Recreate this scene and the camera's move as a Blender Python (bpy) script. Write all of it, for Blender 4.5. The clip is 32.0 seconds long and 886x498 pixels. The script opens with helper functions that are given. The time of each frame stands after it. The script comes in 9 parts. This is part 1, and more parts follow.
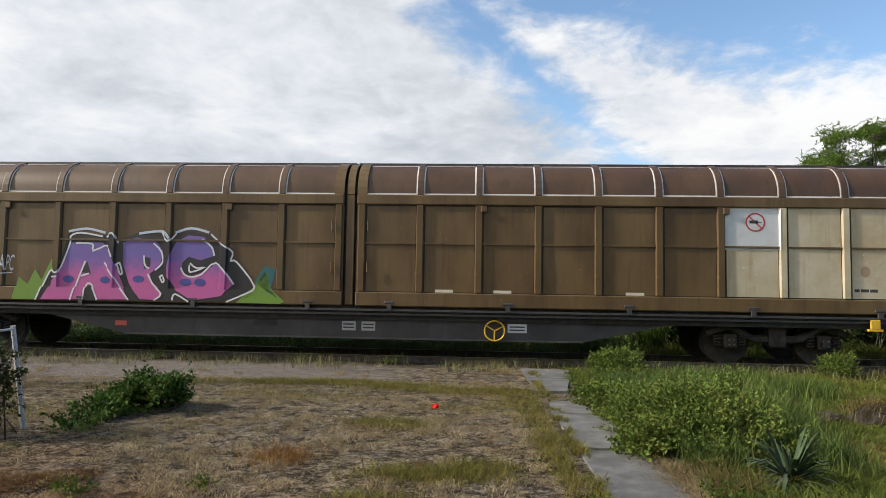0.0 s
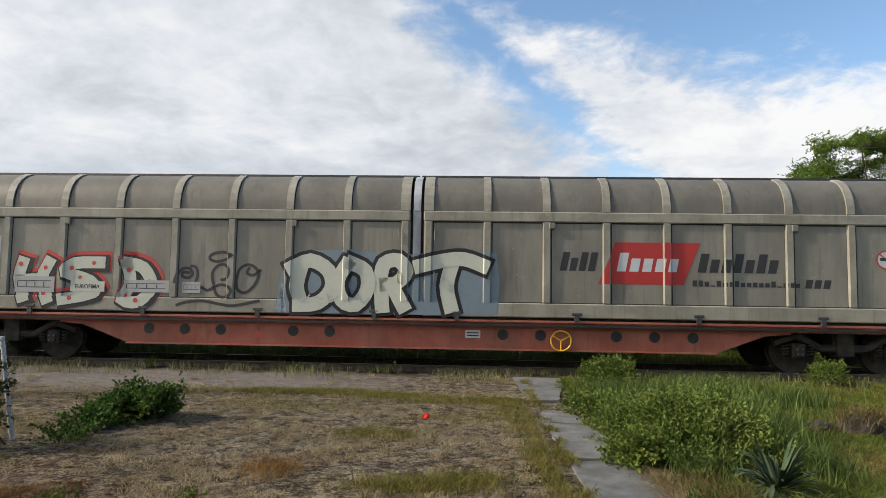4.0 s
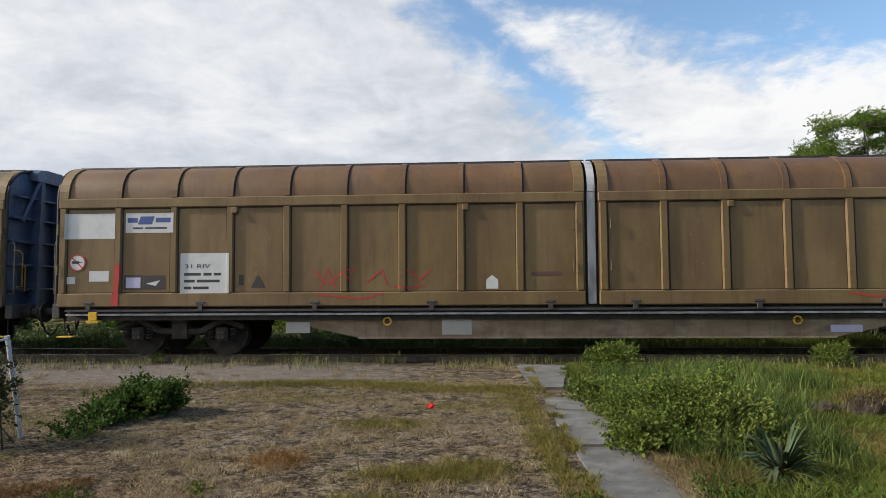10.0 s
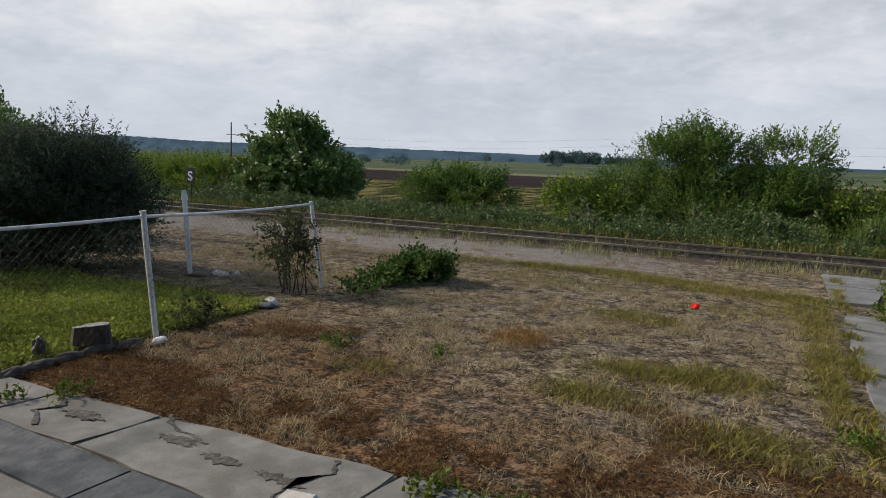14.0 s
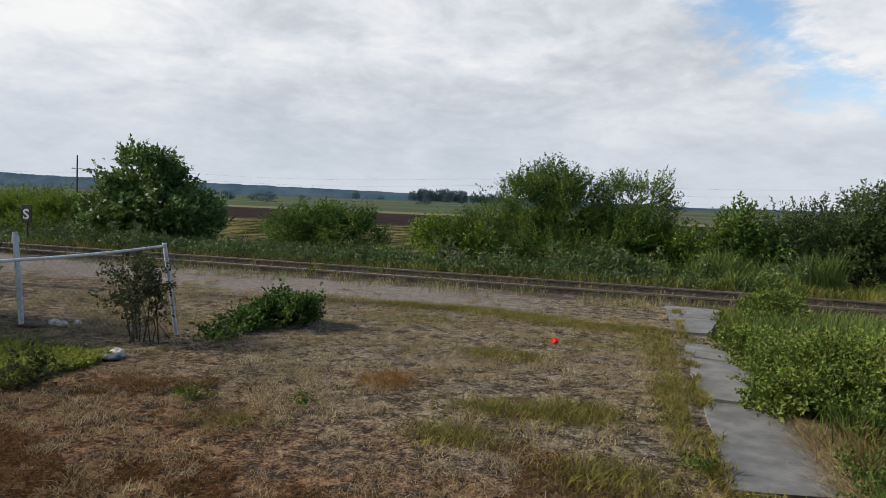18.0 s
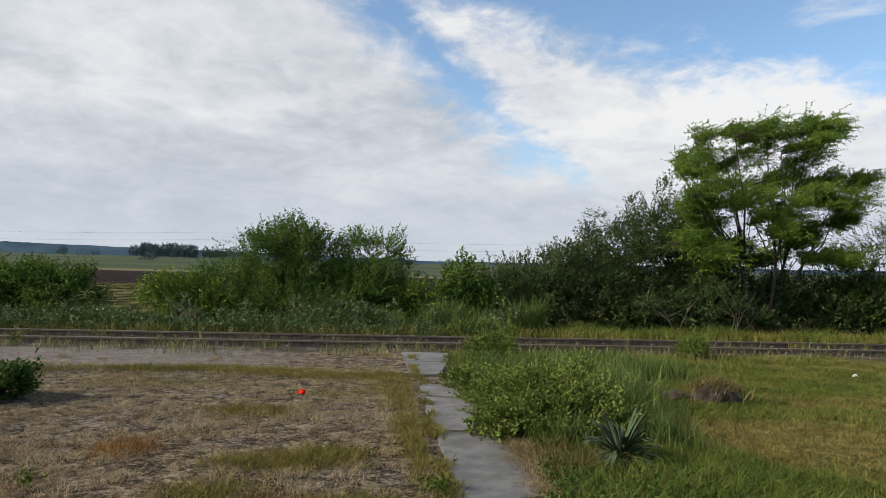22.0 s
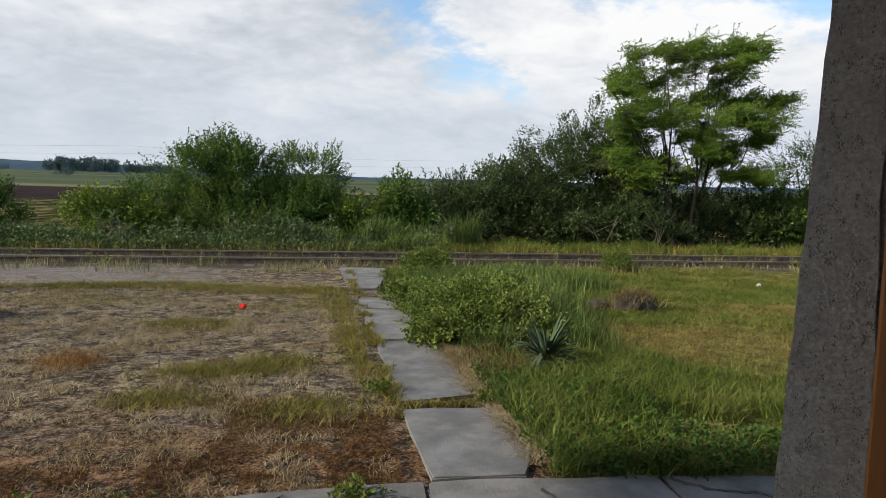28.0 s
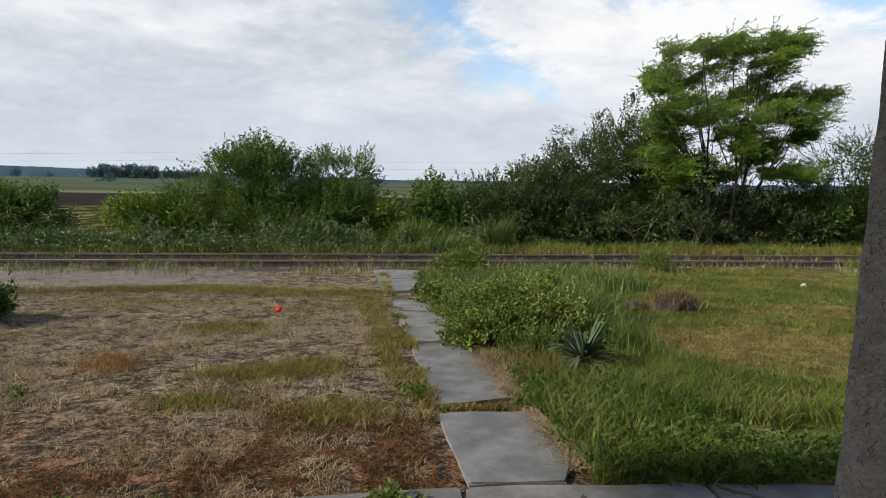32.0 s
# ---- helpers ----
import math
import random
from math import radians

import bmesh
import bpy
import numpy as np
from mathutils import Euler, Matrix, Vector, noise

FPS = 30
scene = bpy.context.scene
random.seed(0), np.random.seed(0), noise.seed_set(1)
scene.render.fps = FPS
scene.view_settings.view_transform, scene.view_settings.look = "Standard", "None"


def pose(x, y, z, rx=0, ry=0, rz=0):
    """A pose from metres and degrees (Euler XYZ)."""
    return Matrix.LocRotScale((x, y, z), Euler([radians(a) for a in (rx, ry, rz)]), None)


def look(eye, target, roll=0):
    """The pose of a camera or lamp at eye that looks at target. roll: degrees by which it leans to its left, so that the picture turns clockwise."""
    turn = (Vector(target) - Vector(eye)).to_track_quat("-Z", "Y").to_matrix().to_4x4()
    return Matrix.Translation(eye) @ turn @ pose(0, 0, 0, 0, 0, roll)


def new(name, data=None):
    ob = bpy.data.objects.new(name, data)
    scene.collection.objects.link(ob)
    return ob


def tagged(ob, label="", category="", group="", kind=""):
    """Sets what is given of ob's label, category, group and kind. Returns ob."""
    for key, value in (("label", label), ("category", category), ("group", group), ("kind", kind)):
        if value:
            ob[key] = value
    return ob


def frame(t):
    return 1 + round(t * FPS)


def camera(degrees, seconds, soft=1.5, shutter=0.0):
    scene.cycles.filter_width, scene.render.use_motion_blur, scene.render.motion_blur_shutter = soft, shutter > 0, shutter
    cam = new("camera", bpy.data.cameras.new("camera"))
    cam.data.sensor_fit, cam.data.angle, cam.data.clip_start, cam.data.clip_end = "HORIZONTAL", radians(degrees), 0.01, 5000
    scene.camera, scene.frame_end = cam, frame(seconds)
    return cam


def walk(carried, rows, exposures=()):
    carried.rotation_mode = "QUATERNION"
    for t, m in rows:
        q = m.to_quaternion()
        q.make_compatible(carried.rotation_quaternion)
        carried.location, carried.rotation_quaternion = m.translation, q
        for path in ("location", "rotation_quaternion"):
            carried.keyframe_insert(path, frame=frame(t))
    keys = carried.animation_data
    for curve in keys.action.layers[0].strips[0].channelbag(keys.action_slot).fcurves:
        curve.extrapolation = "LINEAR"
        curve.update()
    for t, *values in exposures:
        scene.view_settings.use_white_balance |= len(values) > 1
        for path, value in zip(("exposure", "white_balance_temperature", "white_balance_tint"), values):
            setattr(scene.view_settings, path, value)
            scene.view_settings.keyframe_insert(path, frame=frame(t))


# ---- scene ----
# The camera: held by hand on the porch, it watches the train, then turns left and right over the yard.
cam = camera(68.03, 32.0, 0.5)
PATH = [
    (0, (-0.317, 0.003, 1.528), (-0.631, 4.983, 1.845), 0.93),
    (1, (-0.274, 0.018, 1.571), (-0.615, 4.996, 1.891), 0.96),
    (2, (-0.382, 0.028, 1.583), (-0.650, 5.009, 1.922), 1.24),
    (3, (-0.280, -0.021, 1.559), (-0.557, 4.958, 1.929), 1.13),
    (6, (-0.268, -0.020, 1.589), (-0.538, 4.962, 1.915), 0.32),
    (7, (-0.270, -0.038, 1.575), (-0.598, 4.947, 1.796), 0.22),
    (8, (-0.212, -0.007, 1.624), (-0.581, 4.975, 1.830), -0.04),
    (9, (-0.213, -0.030, 1.578), (-0.557, 4.952, 1.821), -0.21),
    (10.5, (-0.262, -0.022, 1.577), (-0.548, 4.961, 1.870), -0.39),
    (11.5, (0.003, -0.023, 1.590), (-0.560, 4.937, 1.860), 0.36),
    (12, (0.136, 0.173, 1.643), (-1.037, 5.002, 2.194), -5.02),
    (12.5, (0.124, 0.206, 1.576), (-1.609, 4.891, 1.788), -2.05),
    (13, (0.094, 0.304, 1.548), (-2.117, 4.786, 1.385), -3.54),
    (13.5, (0.111, 0.337, 1.536), (-2.143, 4.745, 0.835), 2.23),
    (14, (0.090, 0.349, 1.533), (-2.298, 4.701, 0.935), 2.19),
    (14.5, (0.081, 0.369, 1.539), (-2.503, 4.618, 1.023), 0.51),
    (16.5, (0.139, 0.322, 1.544), (-2.506, 4.511, 0.869), -0.98),
    (17, (0.109, 0.349, 1.555), (-2.192, 4.748, 0.959), -0.72),
    (17.5, (0.112, 0.294, 1.560), (-1.775, 4.905, 1.134), 2.01),
    (18, (0.118, 0.391, 1.572), (-1.388, 5.151, 1.295), 2.32),
    (18.5, (0.072, 0.309, 1.548), (-1.010, 5.187, 1.709), 2.29),
    (19, (0.071, 0.354, 1.602), (-0.691, 5.285, 1.921), 0.36),
    (19.5, (0.115, 0.180, 1.584), (-0.504, 5.108, 2.161), 1.26),
    (20, (0.101, 0.035, 1.610), (-0.209, 4.984, 2.250), -1.34),
    (20.5, (0.086, -0.068, 1.542), (0.050, 4.911, 1.995), 1.14),
    (21, (0.043, -0.138, 1.571), (0.350, 4.844, 1.863), 1.29),
    (21.5, (0.083, -0.060, 1.539), (0.496, 4.920, 1.722), 0.71),
    (22, (0.090, -0.032, 1.573), (0.510, 4.947, 1.773), 1.48),
    (22.5, (0.106, -0.068, 1.554), (0.368, 4.924, 1.628), -1.78),
    (23, (0.030, -0.130, 1.561), (0.375, 4.858, 1.558), -1.35),
    (23.5, (0.054, -0.130, 1.571), (0.467, 4.853, 1.597), -1.54),
    (24, (0.046, -0.133, 1.576), (0.493, 4.844, 1.753), -2.30),
    (24.5, (0.043, -0.183, 1.574), (0.590, 4.785, 1.724), -2.39),
    (25, (0.050, -0.215, 1.594), (0.763, 4.732, 1.738), -1.37),
    (25.5, (0.037, -0.230, 1.564), (0.835, 4.706, 1.559), -2.42),
    (26, (0.051, -0.263, 1.562), (0.918, 4.654, 1.312), -0.93),
    (26.5, (0.048, -0.228, 1.559), (0.890, 4.687, 1.191), 1.14),
    (28.5, (0.022, -0.276, 1.586), (0.973, 4.612, 1.132), 1.29),
    (29, (0.004, -0.255, 1.567), (0.968, 4.622, 1.030), 0.78),
    (29.5, (0.051, -0.233, 1.566), (0.945, 4.646, 0.942), 0.46),
    (30, (0.045, -0.225, 1.558), (0.822, 4.685, 1.017), 0.75),
    (30.5, (0.029, -0.256, 1.579), (0.773, 4.666, 1.112), 1.02),
    (31, (0.029, -0.270, 1.572), (0.733, 4.663, 1.158), 0.96),
    (31.5, (0.029, -0.266, 1.570), (0.719, 4.670, 1.170), 1.24),
    (32, (0.038, -0.200, 1.569), (0.709, 4.737, 1.157), 0.89),
]
walk(cam, [(t, look(eye, target, roll)) for t, eye, target, roll in PATH], exposures=((0, 0.28), (3.5, 0.24), (9, 0.24), (12, 0.25), (13, 0.12), (17, 0.20), (19, 0.18), (23, 0.12), (26, 0.22), (32, 0.28)))


# ---- light: a bright, mostly clouded sky, a veiled low sun from the left ----
SUN_FROM = Vector((-0.85, -0.15, 0.50)).normalized()
sun = new("sun", bpy.data.lights.new("sun", "SUN"))
sun.data.energy, sun.data.angle, sun.data.color = 4.5, radians(3.0), (1.0, 0.88, 0.73)
sun.matrix_world = look(SUN_FROM * 60, (0, 0, 0))
scene.view_settings.exposure = 0.0


def node(tree, kind, **values):
    n = tree.nodes.new(kind)
    for key, value in values.items():
        if key in n.inputs:
            n.inputs[key].default_value = value
    return n


def calc(tree, op, a, b=None, c=None, clamp=False):
    n = tree.nodes.new("ShaderNodeMath")
    n.operation, n.use_clamp = op, clamp
    for slot, value in enumerate((a, b, c)):
        if value is None:
            continue
        if isinstance(value, (int, float)):
            n.inputs[slot].default_value = value
        else:
            tree.links.new(value, n.inputs[slot])
    return n.outputs[0]


def ramp_of(tree, fac, stops):
    n = tree.nodes.new("ShaderNodeValToRGB")
    e = n.color_ramp.elements
    while len(e) < len(stops):
        e.new(0.5)
    for el, (at, col) in zip(e, stops):
        el.position, el.color = at, (*col, 1)
    tree.links.new(fac, n.inputs[0])
    return n.outputs[0]


def blend(tree, fac, a, b):
    n = tree.nodes.new("ShaderNodeMix")
    n.data_type = "RGBA"
    for slot, value in ((0, fac), (6, a), (7, b)):
        if isinstance(value, (int, float)):
            n.inputs[slot].default_value = value
        elif isinstance(value, tuple):
            n.inputs[slot].default_value = (*value, 1)
        else:
            tree.links.new(value, n.inputs[slot])
    return n.outputs[2]


def smooth(tree, value, low, high):
    n = tree.nodes.new("ShaderNodeMapRange")
    n.interpolation_type = "SMOOTHSTEP"
    n.inputs[1].default_value, n.inputs[2].default_value = low, high
    tree.links.new(value, n.inputs[0])
    return n.outputs[0]


def make_world():
    world = bpy.data.worlds.new("sky")
    world.use_nodes = True
    scene.world = world
    t = world.node_tree
    t.nodes.clear()
    sky = t.nodes.new("ShaderNodeTexSky")
    sky.sky_type, sky.sun_disc = "NISHITA", False
    sky.sun_elevation = math.asin(SUN_FROM.z)
    sky.sun_rotation = math.atan2(SUN_FROM.x, SUN_FROM.y)
    sky.air_density, sky.dust_density, sky.ozone_density = 1.0, 0.6, 2.0
    geo = t.nodes.new("ShaderNodeTexCoord")
    sep = t.nodes.new("ShaderNodeSeparateXYZ")
    t.links.new(geo.outputs["Generated"], sep.inputs[0])
    x, y, z = sep.outputs
    el = calc(t, "MULTIPLY", calc(t, "ARCSINE", z), 57.2958)
    az = calc(t, "MULTIPLY", calc(t, "ARCTAN2", x, y), 57.2958)
    # cloud plane far above: noise spread out towards the horizon
    flat = calc(t, "ADD", calc(t, "ABSOLUTE", z), 0.26)
    spot = t.nodes.new("ShaderNodeCombineXYZ")
    t.links.new(calc(t, "DIVIDE", x, flat), spot.inputs[0])
    t.links.new(calc(t, "DIVIDE", y, flat), spot.inputs[1])

    def noise_at(scale, detail, rough=0.55, warp=0.3, shift=0.0):
        m = t.nodes.new("ShaderNodeMapping")
        m.inputs["Location"].default_value = (shift, shift * 0.7, shift * 1.3)
        t.links.new(spot.outputs[0], m.inputs[0])
        n = node(t, "ShaderNodeTexNoise", Scale=scale, Detail=detail, Roughness=rough, Distortion=warp)
        t.links.new(m.outputs[0], n.inputs["Vector"])
        return n.outputs["Fac"]

    big, mid, fine = noise_at(1.6, 5, 0.55, 0.4, 3.1), noise_at(4.2, 8, 0.60, 0.5, 1.7), noise_at(12.0, 6, 0.6, 0.3, 5.2)
    fray = calc(t, "ADD", calc(t, "MULTIPLY", calc(t, "SUBTRACT", mid, 0.5), 16.0), calc(t, "MULTIPLY", calc(t, "SUBTRACT", fine, 0.5), 9.0))
    # the wide cloud deck ends along a slanting line; a second bank stands low beyond the blue gap
    deck = calc(t, "ADD", calc(t, "SUBTRACT", calc(t, "SUBTRACT", 23.8, calc(t, "MULTIPLY", el, 1.22)), az), fray)
    deck = calc(t, "MULTIPLY", smooth(t, deck, -4.0, 4.5), smooth(t, y, -0.10, 0.05))
    # unseen cloud behind on the left, added to brighten the wagons' reflections
    behind = calc(t, "MULTIPLY", smooth(t, x, 0.30, -0.25), smooth(t, y, 0.05, -0.10))
    deck = calc(t, "MAXIMUM", deck, behind)
    bank = calc(t, "MINIMUM", calc(t, "SUBTRACT", 23.6, calc(t, "ADD", el, calc(t, "MULTIPLY", az, 0.24))),
                calc(t, "SUBTRACT", calc(t, "ADD", calc(t, "MULTIPLY", el, 1.05), az), 25.0))
    bank = smooth(t, calc(t, "ADD", bank, calc(t, "MULTIPLY", fray, 0.62)), -2.2, 2.6)
    low = smooth(t, calc(t, "ADD", calc(t, "SUBTRACT", 11.0, el), calc(t, "MULTIPLY", fray, 0.5)), -2.0, 4.0)
    # horizon cloud cleared behind on the right to darken reflections there
    low = calc(t, "MULTIPLY", low, calc(t, "MAXIMUM", smooth(t, y, -0.25, 0.05), smooth(t, x, 0.30, -0.25)))
    wisp = calc(t, "MULTIPLY", smooth(t, mid, 0.55, 0.75), 0.75)
    cover = calc(t, "MAXIMUM", calc(t, "MAXIMUM", deck, bank), calc(t, "MAXIMUM", low, wisp), clamp=True)
    # brightness of the clouds: soft grey bellies, bright rims
    tone = calc(t, "ADD", calc(t, "MULTIPLY", big, 0.62), calc(t, "ADD", calc(t, "MULTIPLY", mid, 0.36), calc(t, "MULTIPLY", fine, 0.17)))
    rim = calc(t, "ADD", calc(t, "MULTIPLY", smooth(t, az, -30.0, 20.0), 0.035), -0.015)
    glow = calc(t, "MULTIPLY", calc(t, "MULTIPLY", smooth(t, az, -24.0, -44.0), smooth(t, el, 4.0, 13.0)), 0.11)
    rim = calc(t, "ADD", calc(t, "ADD", rim, glow), calc(t, "MULTIPLY", smooth(t, el, 8.0, 20.0), 0.008))
    bright = calc(t, "MULTIPLY", calc(t, "MULTIPLY", bank, smooth(t, el, 3.0, 11.0)), 0.13)
    tone = calc(t, "ADD", calc(t, "ADD", tone, rim), bright)
    cloud = ramp_of(t, tone, [(0.36, (0.42, 0.465, 0.53)), (0.50, (0.57, 0.61, 0.665)), (0.61, (0.732, 0.76, 0.812)), (0.76, (0.95, 0.95, 0.95))])
    haze = smooth(t, el, 15.0, 1.0)
    cloud = blend(t, calc(t, "MULTIPLY", haze, 0.75), cloud, (0.60, 0.66, 0.745))
    # unseen bright patch below the veiled sun, added to brighten the wagon sides
    dot = t.nodes.new("ShaderNodeVectorMath")
    dot.operation = "DOT_PRODUCT"
    t.links.new(geo.outputs["Generated"], dot.inputs[0])
    dot.inputs[1].default_value = Vector((-0.85, -0.36, 0.27)).normalized()
    added_glare = calc(t, "MULTIPLY", calc(t, "POWER", smooth(t, dot.outputs["Value"], 0.74, 1.0), 1.2), 1.0)
    cloud = blend(t, added_glare, cloud, (2.6, 2.35, 1.95))
    blue = t.nodes.new("ShaderNodeMix")
    blue.data_type, blue.blend_type = "RGBA", "MULTIPLY"
    blue.inputs[0].default_value = 1.0
    t.links.new(sky.outputs[0], blue.inputs[6])
    blue.inputs[7].default_value = (0.19, 0.20, 0.20, 1)
    out = blend(t, cover, blue.outputs[2], cloud)
    bg, end = t.nodes.new("ShaderNodeBackground"), t.nodes.new("ShaderNodeOutputWorld")
    t.links.new(out, bg.inputs[0])
    bg.inputs[1].default_value = 0.86
    t.links.new(bg.outputs[0], end.inputs[0])


make_world()


# ---- materials ----
def surface(name, colours, scale=4.0, rough=0.8, metal=0.0, bump=0.2, bump_scale=40.0, spread=0.12, stretch=(1, 1, 1), stain=None, stain_scale=1.0, stain_amount=0.5, per_piece=0.0, translucent=0.0, streak=None):
    """A weathered surface: colours laid out by noise, a second, larger noise for stains, fine relief."""
    m = bpy.data.materials.new(name)
    m.use_nodes = True
    t = m.node_tree
    bsdf = t.nodes["Principled BSDF"]
    bsdf.inputs["Roughness"].default_value, bsdf.inputs["Metallic"].default_value = rough, metal
    co = t.nodes.new("ShaderNodeTexCoord")
    mp = t.nodes.new("ShaderNodeMapping")
    mp.inputs["Scale"].default_value = stretch
    t.links.new(co.outputs["Object"], mp.inputs[0])
    n = node(t, "ShaderNodeTexNoise", Scale=scale, Detail=6.0, Roughness=0.6)
    t.links.new(mp.outputs[0], n.inputs["Vector"])
    fac = smooth(t, n.outputs["Fac"], 0.5 - 1.6 * spread, 0.5 + 1.6 * spread)
    stops = [(i / max(1, len(colours) - 1), c) for i, c in enumerate(colours)]
    col = ramp_of(t, fac, stops)
    if stain:
        n2 = node(t, "ShaderNodeTexNoise", Scale=stain_scale, Detail=8.0, Roughness=0.65, Distortion=0.4)
        t.links.new(mp.outputs[0], n2.inputs["Vector"])
        col = blend(t, calc(t, "MULTIPLY", smooth(t, n2.outputs["Fac"], 0.46, 0.68), stain_amount), col, stain)
    if streak:
        bsdf.inputs["Specular IOR Level"].default_value = 0.45
        bsdf.inputs["Roughness"].default_value = rough - 0.12
        # grime that has run down with the rain, and pale scuffs
        mp2 = t.nodes.new("ShaderNodeMapping")
        mp2.inputs["Scale"].default_value = (6.0, 6.0, 0.45)
        t.links.new(co.outputs["Object"], mp2.inputs[0])
        n4 = node(t, "ShaderNodeTexNoise", Scale=1.6, Detail=7.0, Roughness=0.65)
        t.links.new(mp2.outputs[0], n4.inputs["Vector"])
        col = blend(t, calc(t, "MULTIPLY", smooth(t, n4.outputs["Fac"], 0.50, 0.74), 0.5), col, streak)
        n5 = node(t, "ShaderNodeTexNoise", Scale=9.0, Detail=8.0, Roughness=0.7)
        t.links.new(co.outputs["Object"], n5.inputs["Vector"])
        col = blend(t, calc(t, "MULTIPLY", smooth(t, n5.outputs["Fac"], 0.60, 0.74), 0.35), col, tuple(min(0.8, 2.2 * c) for c in colours[-1]))
    if per_piece:
        info = t.nodes.new("ShaderNodeNewGeometry").outputs["Random Per Island"] if per_piece > 0 else t.nodes.new("ShaderNodeObjectInfo").outputs["Random"]
        hsv = t.nodes.new("ShaderNodeHueSaturation")
        amount = abs(per_piece)
        t.links.new(calc(t, "ADD", calc(t, "MULTIPLY", info, 2 * amount), 1 - amount), hsv.inputs["Value"])
        t.links.new(calc(t, "ADD", calc(t, "MULTIPLY", info, 0.10 * amount), 0.5 - 0.05 * amount), hsv.inputs["Hue"])
        t.links.new(col, hsv.inputs["Color"])
        col = hsv.outputs[0]
    t.links.new(col, bsdf.inputs["Base Color"])
    if bump:
        n3 = node(t, "ShaderNodeTexNoise", Scale=bump_scale, Detail=4.0)
        t.links.new(co.outputs["Object"], n3.inputs["Vector"])
        b = node(t, "ShaderNodeBump", Strength=bump, Distance=0.01)
        t.links.new(n3.outputs["Fac"], b.inputs["Height"])
        t.links.new(b.outputs[0], bsdf.inputs["Normal"])
    if translucent:
        tr, mix = t.nodes.new("ShaderNodeBsdfTranslucent"), t.nodes.new("ShaderNodeMixShader")
        t.links.new(col, tr.inputs[0])
        mix.inputs[0].default_value = translucent
        t.links.new(bsdf.outputs[0], mix.inputs[1])
        t.links.new(tr.outputs[0], mix.inputs[2])
        t.links.new(mix.outputs[0], t.nodes["Material Output"].inputs[0])
    return m


def leaves(name, a, b, c, rough=0.7):
    m = surface(name, (a, b, c), scale=1.3, rough=rough, bump=0, per_piece=0.5, translucent=0.22, spread=0.16)
    m.node_tree.nodes["Principled BSDF"].inputs["Specular IOR Level"].default_value = 0.10
    return m


